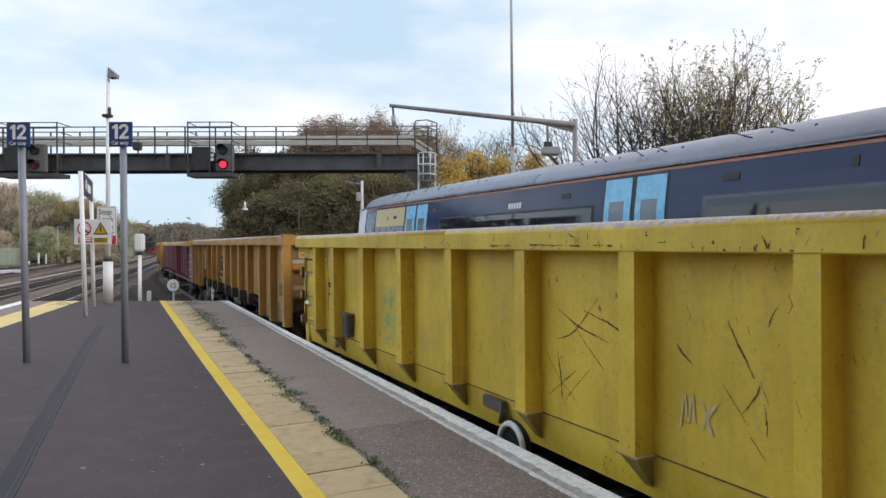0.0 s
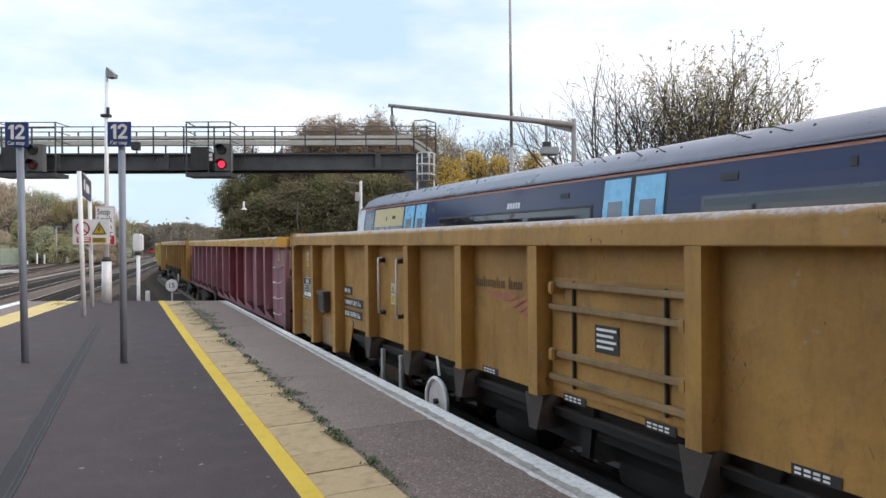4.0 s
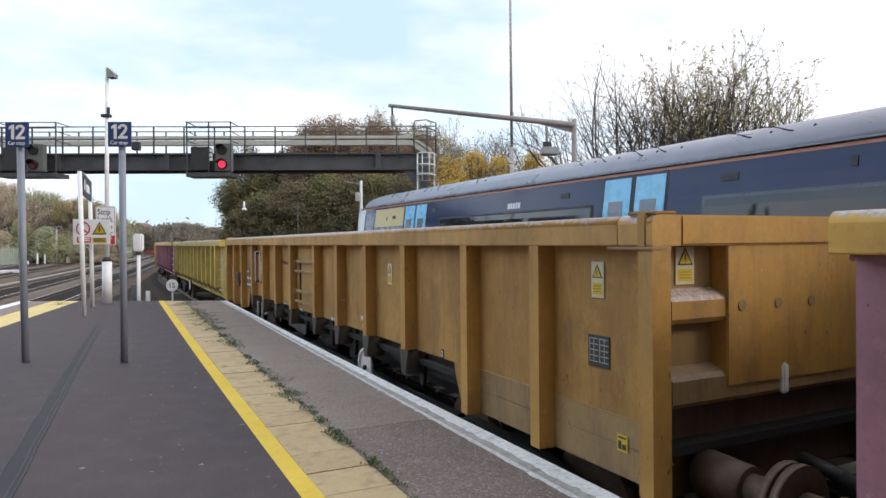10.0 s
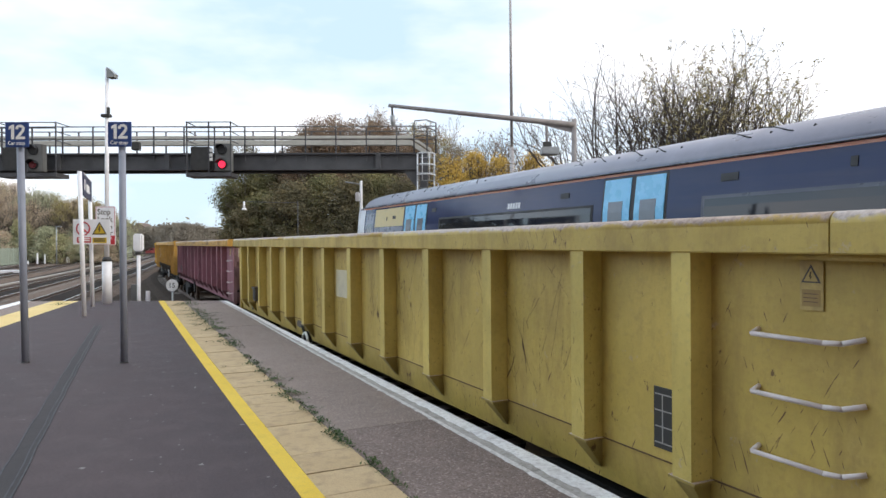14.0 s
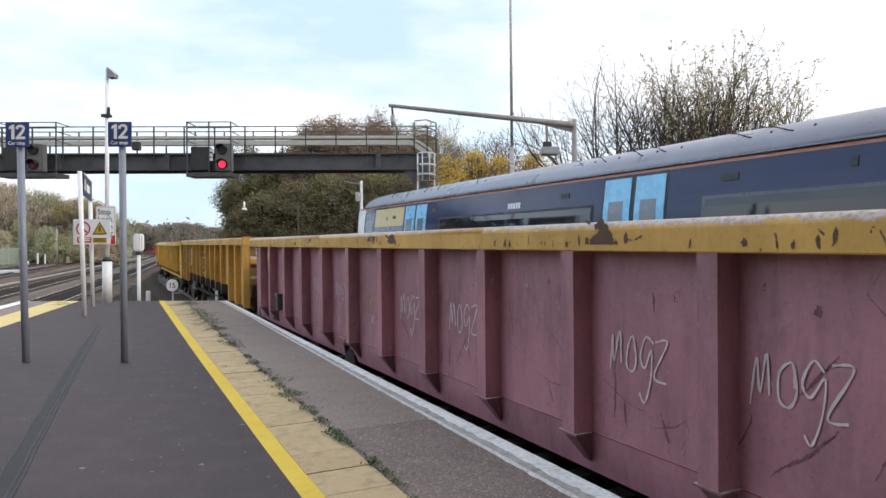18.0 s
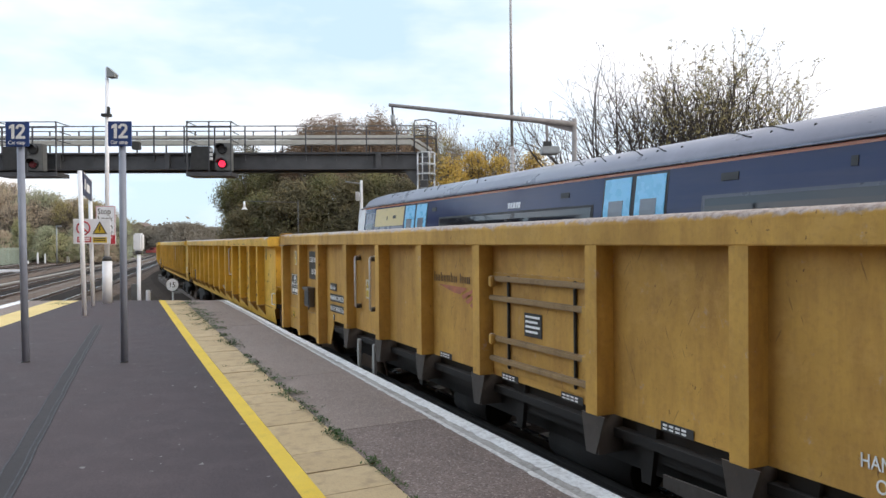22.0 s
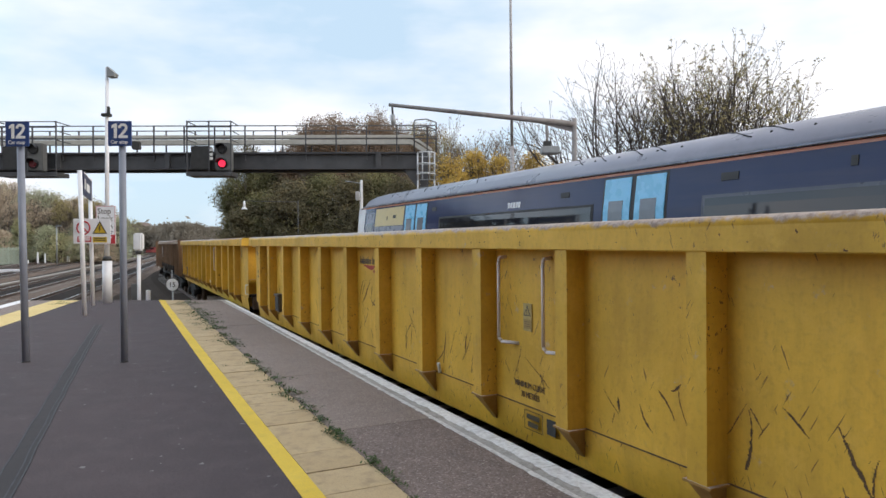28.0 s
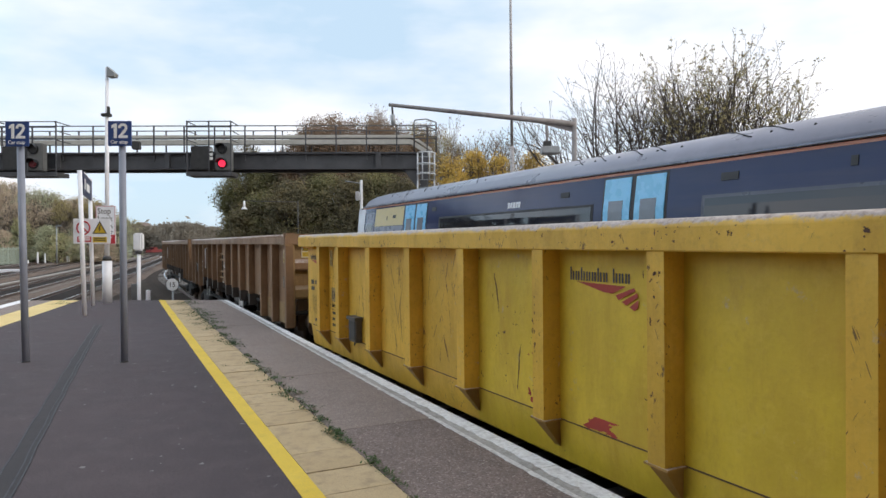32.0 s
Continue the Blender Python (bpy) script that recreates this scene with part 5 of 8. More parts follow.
def wagon_a(k, paint, rim, label, patches=(), alt=None, seed=0):
    """A bogie box wagon with a ladder of bars at its near end and a skirt along its foot."""
    w = base_wagon(k, label)
    low = lambda y: 0.885
    shell(w, paint, rim, paint, 0, low)
    side_panels(w, paint, RIBS_A, low, patches, alt)
    for y in RIBS_A:
        over = alt is not None and any(abs(y - RIBS_A[i - 1 + q]) < 0.01 for i in patches for q in (0, 1))
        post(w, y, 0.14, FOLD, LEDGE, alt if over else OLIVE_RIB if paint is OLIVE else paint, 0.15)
    rim_rail(w, rim, (-7.89, -2.4, 2.6), 0.16)
    h = WAGON_L / 2
    for e in (-1, 1):
        end_wall(w, paint, e, 0)
        a, b = sorted((e * (h - 0.62), e * (h - 0.02)))
        part("rail_bracket", box(bmesh.new(), SIDE - 0.09, SIDE, a, b, LEDGE - 0.03, LEDGE, 0.006), paint, w)
    dy = -0.06 if paint is PURPLE else 0.0
    for z in (2.06, 1.76, 1.45, 1.14):
        grab_rail([(SIDE, dy - 7.40, z + 0.02), (SIDE - 0.07, dy - 7.41, z), (SIDE - 0.07, dy - 7.80, z), (SIDE - 0.055, dy - 7.88, z + 0.005), (SIDE - 0.005, dy - 7.96, z + 0.03)], 0.013, w, name="ladder_bar")
    warning(on_side(dy - 7.67, 2.44), w, 0.12, 0.24, paint is OLIVE)
    warning(on_end(-1.10, 2.42), w, 0.15)
    document_box(5.93, 1.54, w, 0.26, 0.31)
    warning(on_side(7.0, 2.43), w, 0.12, 0.25)
    lettering("wagon_code", "MLA", 0.13, LETTER_DARK if paint is not PURPLE else CHALK_DULL, w, on_side(6.84, 1.86), squeeze=0.8)
    mark = LETTER_DARK if paint is not PURPLE else CHALK_DULL
    bars("weight_text", on_side(6.85, 1.82), [(0, 0, 0.46, 0.005), (0, 0.17, 0.46, 0.005), (0, -0.12, 0.46, 0.005), (0, -0.29, 0.46, 0.005), (0, 0.17, 0.005, 0.46)]
         + [(0.10 * q + 0.05 * (q > 2), -0.035, 0.06 - 0.02 * (q % 2), 0.045) for q in range(4)] + [(0.13 + 0.052 * q, -0.175, 0.034, 0.075) for q in range(6)], mark, w)
    if paint is PURPLE:
        pl = plate("data_panel", on_side(-6.28, 1.637), 0.57, 0.44, BLACK_PLATE, w, "black painted data panel")
        m = on_side(-6.44, 1.56, 0.011)
        bars("data_frame", m, [(0, 0, 0.32, 0.008), (0, -0.19, 0.32, 0.008), (0, 0, 0.008, 0.19), (0.312, 0, 0.008, 0.19)], CHALK, pl)
        bars("data_text", m, [(0.03, -0.03 - 0.035 * j, 0.20 + 0.05 * (j % 2), 0.014) for j in range(4)], CHALK, pl)
    else:
        pl = plate("data_panel", on_side(-6.68, 1.64), 0.17, 0.38, BLACK_PLATE, w, "black data panel")
        bars("data_text", on_side(-6.69, 1.60, 0.011), [(0, -0.05 * j, 0.14 - 0.03 * (j % 2), 0.008) for j in range(0, 7, 2)] + [(0.06, 0.0, 0.008, 0.30)], DULL_WHITE, pl)
    part("brake_lever", rod(bmesh.new(), (SIDE + 0.03, 1.9, 0.95), (SIDE - 0.05, 1.72, 1.10), 0.025, seg=8), STEEL_DARK, w)
    m = on_side(2.05, 1.17)
    part("inspection_disc", disc(bmesh.new(), (SIDE + 0.012, 6.55, 1.02), 0.055, (1, 0, 0), 0.02, 16), BOX_GREY, w)
    part("lever_housing", box(bmesh.new(), 0, 0.34, -0.11, 0, 0, 0.05, 0.01, m=m), PURPLE_DARK if paint is PURPLE else BOX_GREY, w, "lever housing")
    bm = disc(bmesh.new(), (SIDE + 0.02, 1.66, 0.80), 0.22, (1, 0, 0), 0.05, 28)
    br = part("brake_wheel", bm, UNDER, w, "grimy solid hand wheel")
    if paint is not PURPLE:
        part("wheel_rim", hoop(bmesh.new(), (SIDE - 0.01, 1.66, 0.80), 0.185, 0.030), WHITE_PAINT, br, "chipped white wheel rim")
    return w


def wagon_j(k, paint, rib_paint, label, scrap=False, logo=True):
    """A bogie box wagon with a framed door, handrails and deep end panels over the bogies."""
    w = base_wagon(k, label)
    IW = 5.50 if scrap else 5.66
    low = lambda y: 0.97 if abs(y) > 5.75 else 1.36
    shell(w, paint, rib_paint, rib_paint, 0, lambda y: 1.36)
    side_panels(w, paint, RIBS_J, low, LEDGE=2.52)
    for y in RIBS_J:
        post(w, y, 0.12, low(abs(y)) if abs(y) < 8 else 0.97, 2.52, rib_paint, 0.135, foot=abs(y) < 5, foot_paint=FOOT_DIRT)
    rim_rail(w, rib_paint, (-7.95, 7.95), 0.14, 2.70, 2.51, end=0.03)
    for e in (-1, 1):
        end_wall(w, rib_paint, e, 1)
        a, b = sorted((e * 5.35, e * 5.76))
        part("skirt_cheek", prism(bmesh.new(), [(e * 5.76, 1.36), (e * 5.40, 1.36), (e * 5.43, 1.25), (e * 5.56, 0.985), (e * 5.76, 0.97)], "x", SIDE, SIDE + 0.012), paint, w)
    for e in (-1, 1):
        a, b = sorted((e * 5.9, e * 8.05))
        part("end_skirt", box(bmesh.new(), SIDE - 0.004, SIDE - 0.0005, a, b, 0.98, 1.37), paint if scrap else DOOR_DIRT, w, "dirty lower end sheet")
        part("skirt_seam", box(bmesh.new(), SIDE - 0.003, SIDE + 0.002, a, b, 1.374, 1.382), FOOT_YELLOW, w)
    # a long sill below the sheets, with brake gear hung under it
    part("solebar", box(bmesh.new(), SIDE + 0.10, SIDE + 0.16, -5.7, 5.7, 1.10, 1.37), UNDER, w)
    part("air_pipe", rod(bmesh.new(), (SIDE + 0.14, -5.6, 0.72), (SIDE + 0.14, 5.6, 0.72), 0.025, seg=6), UNDER, w)
    part("truss_bar", box(bmesh.new(), SIDE + 0.25, SIDE + 0.33, -5.0, 5.0, 0.62, 0.72), UNDER, w)
    for y, ww in ((-1.6, 0.30), (1.7, 0.34), (-0.2, 0.5)):
        bm = bmesh.new()
        rod(bm, (SIDE + 0.45, y - ww, 0.85), (SIDE + 0.45, y + ww, 0.85), 0.17, seg=14)
        part("air_tank", bm, UNDER, w)
    for y in (-2.2, -1.1, 0.4, 2.4, 4.5, -4.5):
        part("hanger", prism(bmesh.new(), [(y - 0.09, 1.36), (y + 0.09, 1.36), (y + 0.05, 0.95), (y - 0.03, 0.95)], "x", SIDE + 0.06, SIDE + 0.10), UNDER, w)
    # framed door in the middle
    d = part("side_door", box(bmesh.new(), SIDE - 0.02, SIDE - 0.002, -0.70, 0.70, 1.42, 2.27, 0.006), paint, w, "dirty framed loading door")
    for z in (2.22, 2.05, 1.70, 1.52):
        part("door_bar", box(bmesh.new(), SIDE - 0.07, SIDE - 0.02, -0.69, 0.69, z - 0.022, z + 0.022, 0.008), DOOR_DIRT, d, "grimy door bar")
    # thin black bars stand in for the dark upright slots in the door
    for y in (-0.48, 0.42):
        part("door_hinge", box(bmesh.new(), SIDE - 0.045, SIDE - 0.02, y - 0.012, y + 0.012, 1.46, 2.25, 0.006), BLACK_PLATE, d)
    for y, z in ((-0.66, 2.05), (-0.66, 1.70), (0.62, 2.2), (0.62, 1.7)):
        part("door_latch", box(bmesh.new(), SIDE - 0.10, SIDE - 0.05, y - 0.03, y + 0.03, z - 0.05, z + 0.04, 0.01), rib_paint, d)
    tp = None if k == 3 else plate("door_plate", on_side(0.16, 1.96, 0.022), 0.24, 0.19, BLACK_PLATE, d, "black plate with white writing")
    bars("door_text", on_side(0.14, 1.94, 0.029), [(0, -0.04 * j, 0.2 - 0.03 * (j % 2), 0.018) for j in range(0 if k == 3 else 4)], LETTER_WHITE, d)
    for y, z in ((0.55, 1.405), (-0.30, 1.405), (-1.32, 1.42), (1.75, 1.42)):
        bars("sill_plate", on_side(y, z, 0.006), [(0, 0, 0.26, 0.06)], BLACK_PLATE, w)
        bars("sill_text", on_side(y - 0.02, z - 0.012, 0.009), [(0.05 * q, 0, 0.035, 0.014) for q in range(4)] + [(0.05 * q, -0.024, 0.035, 0.012) for q in range(4)], LETTER_WHITE, w)
    # handrails with white posts and a step under them
    for y in ((4.26, 3.755) if k == 3 else (4.18, 3.615)):
        grab_rail([(SIDE, y + 0.0, 2.36), (SIDE - 0.08, y, 2.345), (SIDE - 0.08, y, 1.69), (SIDE, y, 1.67)], 0.015, w, WHITE_PAINT)
        for z in (2.33, 1.69):
            part("handrail_boss", disc(bmesh.new(), (SIDE - 0.035, y, z), 0.030, (1, 0, 0), 0.07, 12), FOOT_DIRT, w)
        part("step_post", box(bmesh.new(), SIDE - 0.05, SIDE - 0.01, y - 0.035, y + 0.035, 0.72, 1.24, 0.006), DULL_WHITE, w, "dirty white step post")
    part("step_bar", box(bmesh.new(), SIDE - 0.06, SIDE + 0.08, 3.55, 4.22, 0.72, 0.75), STEEL_DARK, w)
    warning(on_side(4.02 if k == 3 else 3.92, 2.126 if k == 3 else 2.055), w, 0.125, 0.25)
    warning(on_side(-3.71 if k == 3 else -3.765, 2.289 if k == 3 else 2.065), w, 0.135, 0.25)
    warning(on_side(7.62, 2.40), w, 0.12, 0.25)
    warning(on_side(-7.46 if scrap else -7.56, 2.40), w, 0.13, 0.25, scrap)
    warning(on_end(-1.045, 2.50, -0.126), w, 0.16, 0.24)
    # data plates
    m = on_side(7.86, 1.98, 0.004)
    pl = plate("data_plate", m, 0.54, 0.375, BLACK_PLATE, w, "black data plate with white letters")
    bm = bmesh.new()
    for x, y, ww, hh in ((0.012, -0.012, 0.516, 0.008), (0.012, -0.355, 0.516, 0.008), (0.012, -0.012, 0.008, 0.35), (0.52, -0.012, 0.008, 0.35), (0.012, -0.135, 0.516, 0.007), (0.012, -0.225, 0.516, 0.007), (0.165, -0.135, 0.007, 0.09)):
        box(bm, x, x + ww, y - hh, y, 0.006, 0.009, m=m)
    part("plate_frame", bm, LETTER_WHITE, pl)
    lettering("code_letters", "JNA", 0.115, LETTER_WHITE, pl, m @ Matrix.Translation((0.17, -0.115, 0.008)), squeeze=0.85)
    lettering("weight_letters", "64.0 t", 0.065, LETTER_WHITE, pl, m @ Matrix.Translation((0.026, -0.20, 0.008)), squeeze=0.72)
    lettering("tare_letters", "tare 26 000 kg", 0.065, LETTER_WHITE, pl, m @ Matrix.Translation((0.185, -0.20, 0.008)), squeeze=0.76)
    bars("plate_number", m @ Matrix.Translation((0, 0, 0.007)), [(0.06, -0.26, 0.13, 0.07), (0.23, -0.26, 0.22, 0.07)], LETTER_WHITE, pl)
    for txt, y, z, ww in (("IWB. 10m", IW, 1.93, 0.31), ("MINIMUM CURVE 70 m", IW, 1.77, 0.74), ("BOGIE CENTRES 12m", IW, 1.61, 0.71)):
        mm = on_side(y, z)
        tp = plate("text_strip", mm, ww, 0.115, BLACK_PLATE, w, "black strip with white letters")
        lettering("letters", txt, 0.092, LETTER_WHITE, tp, mm @ Matrix.Translation((0.015, -0.092, 0.007)), squeeze=(ww - 0.03) / (0.0545 * len(txt) + 0.01))
    for y, z, txt in ((5.36, 1.46, "7"), (6.83, 1.57, "8"), (-5.16, 1.45, "2")):
        mm = on_side(y, z)
        tp = plate("mark_plate", mm, 0.055, 0.085, BLACK_PLATE, w)
        lettering("mark_digit", txt, 0.08, LETTER_WHITE, tp, mm @ Matrix.Translation((0.008, -0.07, 0.007)))
    for y, z in ((7.78, 1.30), (-7.82, 1.26)):
        mm = on_side(y, z, 0.008)
        tp = plate("small_plate", mm, 0.10, 0.11, WARN_YELLOW, w)
        bars("plate_bars", mm @ Matrix.Translation((0, 0, 0.006)), [(0.012, -0.012, 0.076, 0.012), (0.012, -0.04, 0.03, 0.055), (0.05, -0.06, 0.036, 0.034)], BLACK_PLATE, tp)
    wy = {1: 2.70, 3: -2.90}.get(k, -2.75)
    if wy < 0:
        lettering("handbrake_letters", "HANDBRAKE", 0.095, LETTER_WHITE, w, on_side(wy + 0.20, 1.50), "white stencilled letters", squeeze=0.70)
        lettering("handbrake_letters", "OFF  ON", 0.095, LETTER_WHITE, w, on_side(wy + 0.13, 1.40), "white stencilled letters", squeeze=0.72)
    part("brake_pointer", prism(bmesh.new(), [(wy, 1.36), (wy + 0.035, 1.36), (wy - 0.02, 1.17), (wy - 0.055, 1.17)], "x", SIDE - 0.02, SIDE - 0.008), WHITE_PAINT, w, "white brake pointer")
    bm = bmesh.new()
    disc(bm, (SIDE - 0.01, wy, 0.90), 0.235, (1, 0, 0), 0.02, 28)
    br = part("brake_wheel", bm, WHITE_BAR, w, "pale hand brake wheel")
    bm = hoop(bmesh.new(), (SIDE - 0.03, wy, 0.90), 0.235, 0.022)
    part("wheel_rim", bm, WHITE_PAINT, br)
    by = 0.34 if k == 3 else -2.51
    part("brake_plate", prism(bmesh.new(), [(by, 0.96), (by + 0.12, 0.92), (by + 1.24, 0.99), (by + 1.24, 1.07), (by, 1.10)], "x", SIDE + 0.03, SIDE + 0.045), FOOT_DIRT, w, "dirty tapering brake plate")
    part("wheel_spindle", rod(bmesh.new(), (SIDE - 0.06, wy, 0.9), (SIDE + 0.3, wy, 0.9), 0.03, seg=8), STEEL_DARK, br)
    py, pz, pw, ph = {1: (-7.33, 1.73, 0.55, 0.22), 6: (-7.64, 1.61, 0.26, 0.21)}.get(k, (-7.52, 1.89, 0.22, 0.22))
    m = on_side(py, pz)
    tp = plate("small_data_plate", m, pw, ph, BLACK_PLATE, w, "small black data plate")
    bars("plate_text", m @ Matrix.Translation((0, 0, 0.006)), [(0.015 + pw * q, -0.02 - 0.04 * j, pw * 0.42, 0.007) for j in range(5) for q in (0.0, 0.48)] + [(0.015 + pw * q, -0.02, 0.006, ph * 0.75) for q in (0.0, 0.2, 0.48, 0.7)], DULL_WHITE, tp)
    document_box(6.70, 1.79, w, 0.32, 0.31)
    if scrap:
        for y0, sq in ((6.67, 1.0), (-6.22, 1.0)):
            m = on_side(y0, 2.40)
            sp = plate("scrap_sign", m, 0.72, 0.46, BLACK_PLATE, w, "black sign with white letters")
            lettering("sign_letters", "SCRAP METAL", 0.125, LETTER_WHITE, sp, m @ Matrix.Translation((0.025, -0.18, 0.007)), squeeze=0.74)
            lettering("sign_letters", "USE ONLY", 0.125, LETTER_WHITE, sp, m @ Matrix.Translation((0.12, -0.38, 0.007)), squeeze=0.74)
    if logo:
        emblem(w, 1.87, 2.215, 0.90, FADED_MARK, FADED_RED)
    return w


def emblem(w, y, z, width, dark=None, red=None):
    """A faded operator's mark: dark bars over a red sweep."""
    m = on_side(y, z)
    # ten upright marks: pairs of thin bars, some tall, with a gap after the seventh
    marks = []
    for i in range(10):
        x, tall = (0.082 * i + 0.05 * (i > 6)) * width, i in (0, 2, 5, 7)
        top, high = (0.020, 0.096) if tall else (-0.010, 0.066)
        marks += [(x, top, 0.017 * width, high), (x + 0.038 * width, -0.010, 0.017 * width, 0.066)]
    bars("emblem_bars", m, marks, dark or LOGO_GREY, w)
    bm = bmesh.new()
    for poly in (((0.10, -0.085), (0.80, -0.095), (0.62, -0.15), (0.50, -0.145)), ((0.66, -0.16), (0.90, -0.10), (0.92, -0.12), (0.70, -0.19)), ((0.74, -0.20), (0.94, -0.13), (0.95, -0.16), (0.80, -0.22)), ((0.84, -0.23), (0.955, -0.175), (0.95, -0.23), (0.90, -0.25))):
        bm.faces.new([bm.verts.new(m @ Vector((u * width, v * max(1, width / 0.74), 0.003))) for u, v in poly])
    part("emblem_sweep", bm, red or LOGO_RED, w, "worn red sweep mark")


def wagon_b(k, paint, label, lemon=()):
    """A bogie box wagon with a pair of long handrails, an end post and a skirt along its foot."""
    w = base_wagon(k, label)
    low = lambda y: 0.865
    shell(w, paint, paint, paint, 0, low)
    side_panels(w, paint, RIBS_A, low, lemon, LEMON_PANEL)
    for y in RIBS_A:
        post(w, y, 0.14, FOLD, LEDGE, paint, 0.15)
    rim_rail(w, paint, (-7.86,), 0.16)
    h = WAGON_L / 2
    for e in (-1, 1):
        end_wall(w, paint, e, 2)
        a, b = sorted((e * (h - 0.62), e * (h - 0.02)))
        part("rail_bracket", box(bmesh.new(), SIDE - 0.09, SIDE, a, b, LEDGE - 0.03, LEDGE, 0.006), paint, w)
        grab_rail([(SIDE - 0.01, e * 8.20, 1.505), (SIDE - 0.045, e * 8.12, 1.505), (SIDE - 0.05, e * 8.095, 1.485), (SIDE - 0.05, e * 8.095, 1.30), (SIDE - 0.045, e * 8.12, 1.28), (SIDE - 0.01, e * 8.2, 1.28)], 0.013, w, WHITE_PAINT, "end_handle") if e < 0 else None
        part("lamp_holder", box(bmesh.new(), -0.55, -0.47, *sorted((e * (h - 0.03), e * (h + 0.02))), 1.45, 1.54), WHITE_PAINT, w)
    for y in (-2.62, -3.27):
        grab_rail([(SIDE, y, 2.41), (SIDE - 0.07, y, 2.40), (SIDE - 0.08, y, 2.36), (SIDE - 0.08, y, 1.72), (SIDE - 0.07, y - 0.03, 1.69), (SIDE, y - 0.19, 1.69)], 0.014, w)
    warning(on_side(-2.92, 2.033), w, 0.12, 0.225, True)
    warning(on_side(-7.31, 2.43), w, 0.13, 0.25, True)
    warning(on_end(-1.02, 2.42, -0.216), w, 0.15, 0.26, True)
    document_box(5.86, 1.52, w, 0.30, 0.33)
    emblem(w, 1.06, 2.33, 0.74)
    emblem(w, -6.20, 2.31, 0.72)
    lettering("curve_letters", "MINIMUM CURVE", 0.072, FADED_MARK, w, on_side(-2.78, 1.335), squeeze=0.78, bold=0.0)
    lettering("curve_letters", "70 METRES", 0.072, FADED_MARK, w, on_side(-2.87, 1.255), squeeze=0.78, bold=0.0)
    lettering("gauge_letters", "IWB 9980", 0.085, FADED_MARK, w, on_side(-5.60, 1.285), squeeze=0.72)
    m = on_side(-2.92, 1.16)
    bars("data_frame", m, [(0, 0, 0.26, 0.006), (0, -0.15, 0.26, 0.006), (0, 0, 0.006, 0.15), (0.255, 0, 0.006, 0.15), (0.03, -0.03, 0.18, 0.04), (0.05, -0.09, 0.14, 0.04)], LETTER_DARK, w)
    plate("axle_mark", on_side(-3.24, 1.15), 0.11, 0.12, BLACK_PLATE, w)
    m = on_side(-6.27, 1.53)
    plate("small_data_plate", m, 0.24, 0.19, BLACK_PLATE, w, "small black data plate")
    bars("plate_text", m @ Matrix.Translation((0, 0, 0.006)), [(x, -0.015 - 0.04 * j, ww, 0.008) for j in range(5) for x, ww in ((0.01, 0.09), (0.12, 0.10))], DULL_WHITE, w)
    emblem(w, 8.02, 2.34, 0.66)
    warning(on_side(6.95, 2.42), w, 0.12, 0.24, True)
    m = on_side(6.88, 1.86)
    tp = plate("class_plate", m, 0.50, 0.20, CREAM_DULL, w, "dull class plate with black letters")
    lettering("class_letters", "IEA (A)", 0.17, LETTER_DARK, tp, m @ Matrix.Translation((0.015, -0.165, 0.007)), squeeze=0.80)
    bars("class_frame", m, [(0, 0, 0.50, 0.006), (0, -0.20, 0.5, 0.006), (0, -0.33, 0.5, 0.006), (0, 0, 0.006, 0.33), (0.494, 0, 0.006, 0.33)], LETTER_DARK, w)
    lettering("tare_letters", "66.0 t tare 24 000", 0.075, LETTER_DARK, w, m @ Matrix.Translation((0.015, -0.29, 0.002)), squeeze=0.78)
    bars("address_bars", on_side(6.86, 1.50), [(0.0, 0, 0.16, 0.04), (0.19, 0, 0.13, 0.04), (0, -0.09, 0.12, 0.04), (0.15, -0.09, 0.22, 0.04), (0, -0.18, 0.09, 0.04), (0.11, -0.18, 0.32, 0.04)], LETTER_DARK, w)
    m = on_side(8.0, 1.93)
    bars("number_bars", m, [(0.0, 0.0, 0.16, 0.07), (0.22, 0.0, 0.16, 0.07), (0.46, 0.0, 0.12, 0.07), (0.0, -0.11, 0.18, 0.06)] + [(0.12, -0.26 - 0.07 * j, 0.42, 0.005) for j in range(5)] + [(0.12 + 0.07 * j, -0.26, 0.005, 0.28) for j in range(7)] + [(0.22, -0.62, 0.30, 0.05)], LETTER_DARK, w)
    part("lever_stub", rod(bmesh.new(), (SIDE - 0.02, -1.35, 1.20), (SIDE - 0.05, -1.38, 1.30), 0.018, seg=6), WHITE_PAINT, w)
    return w


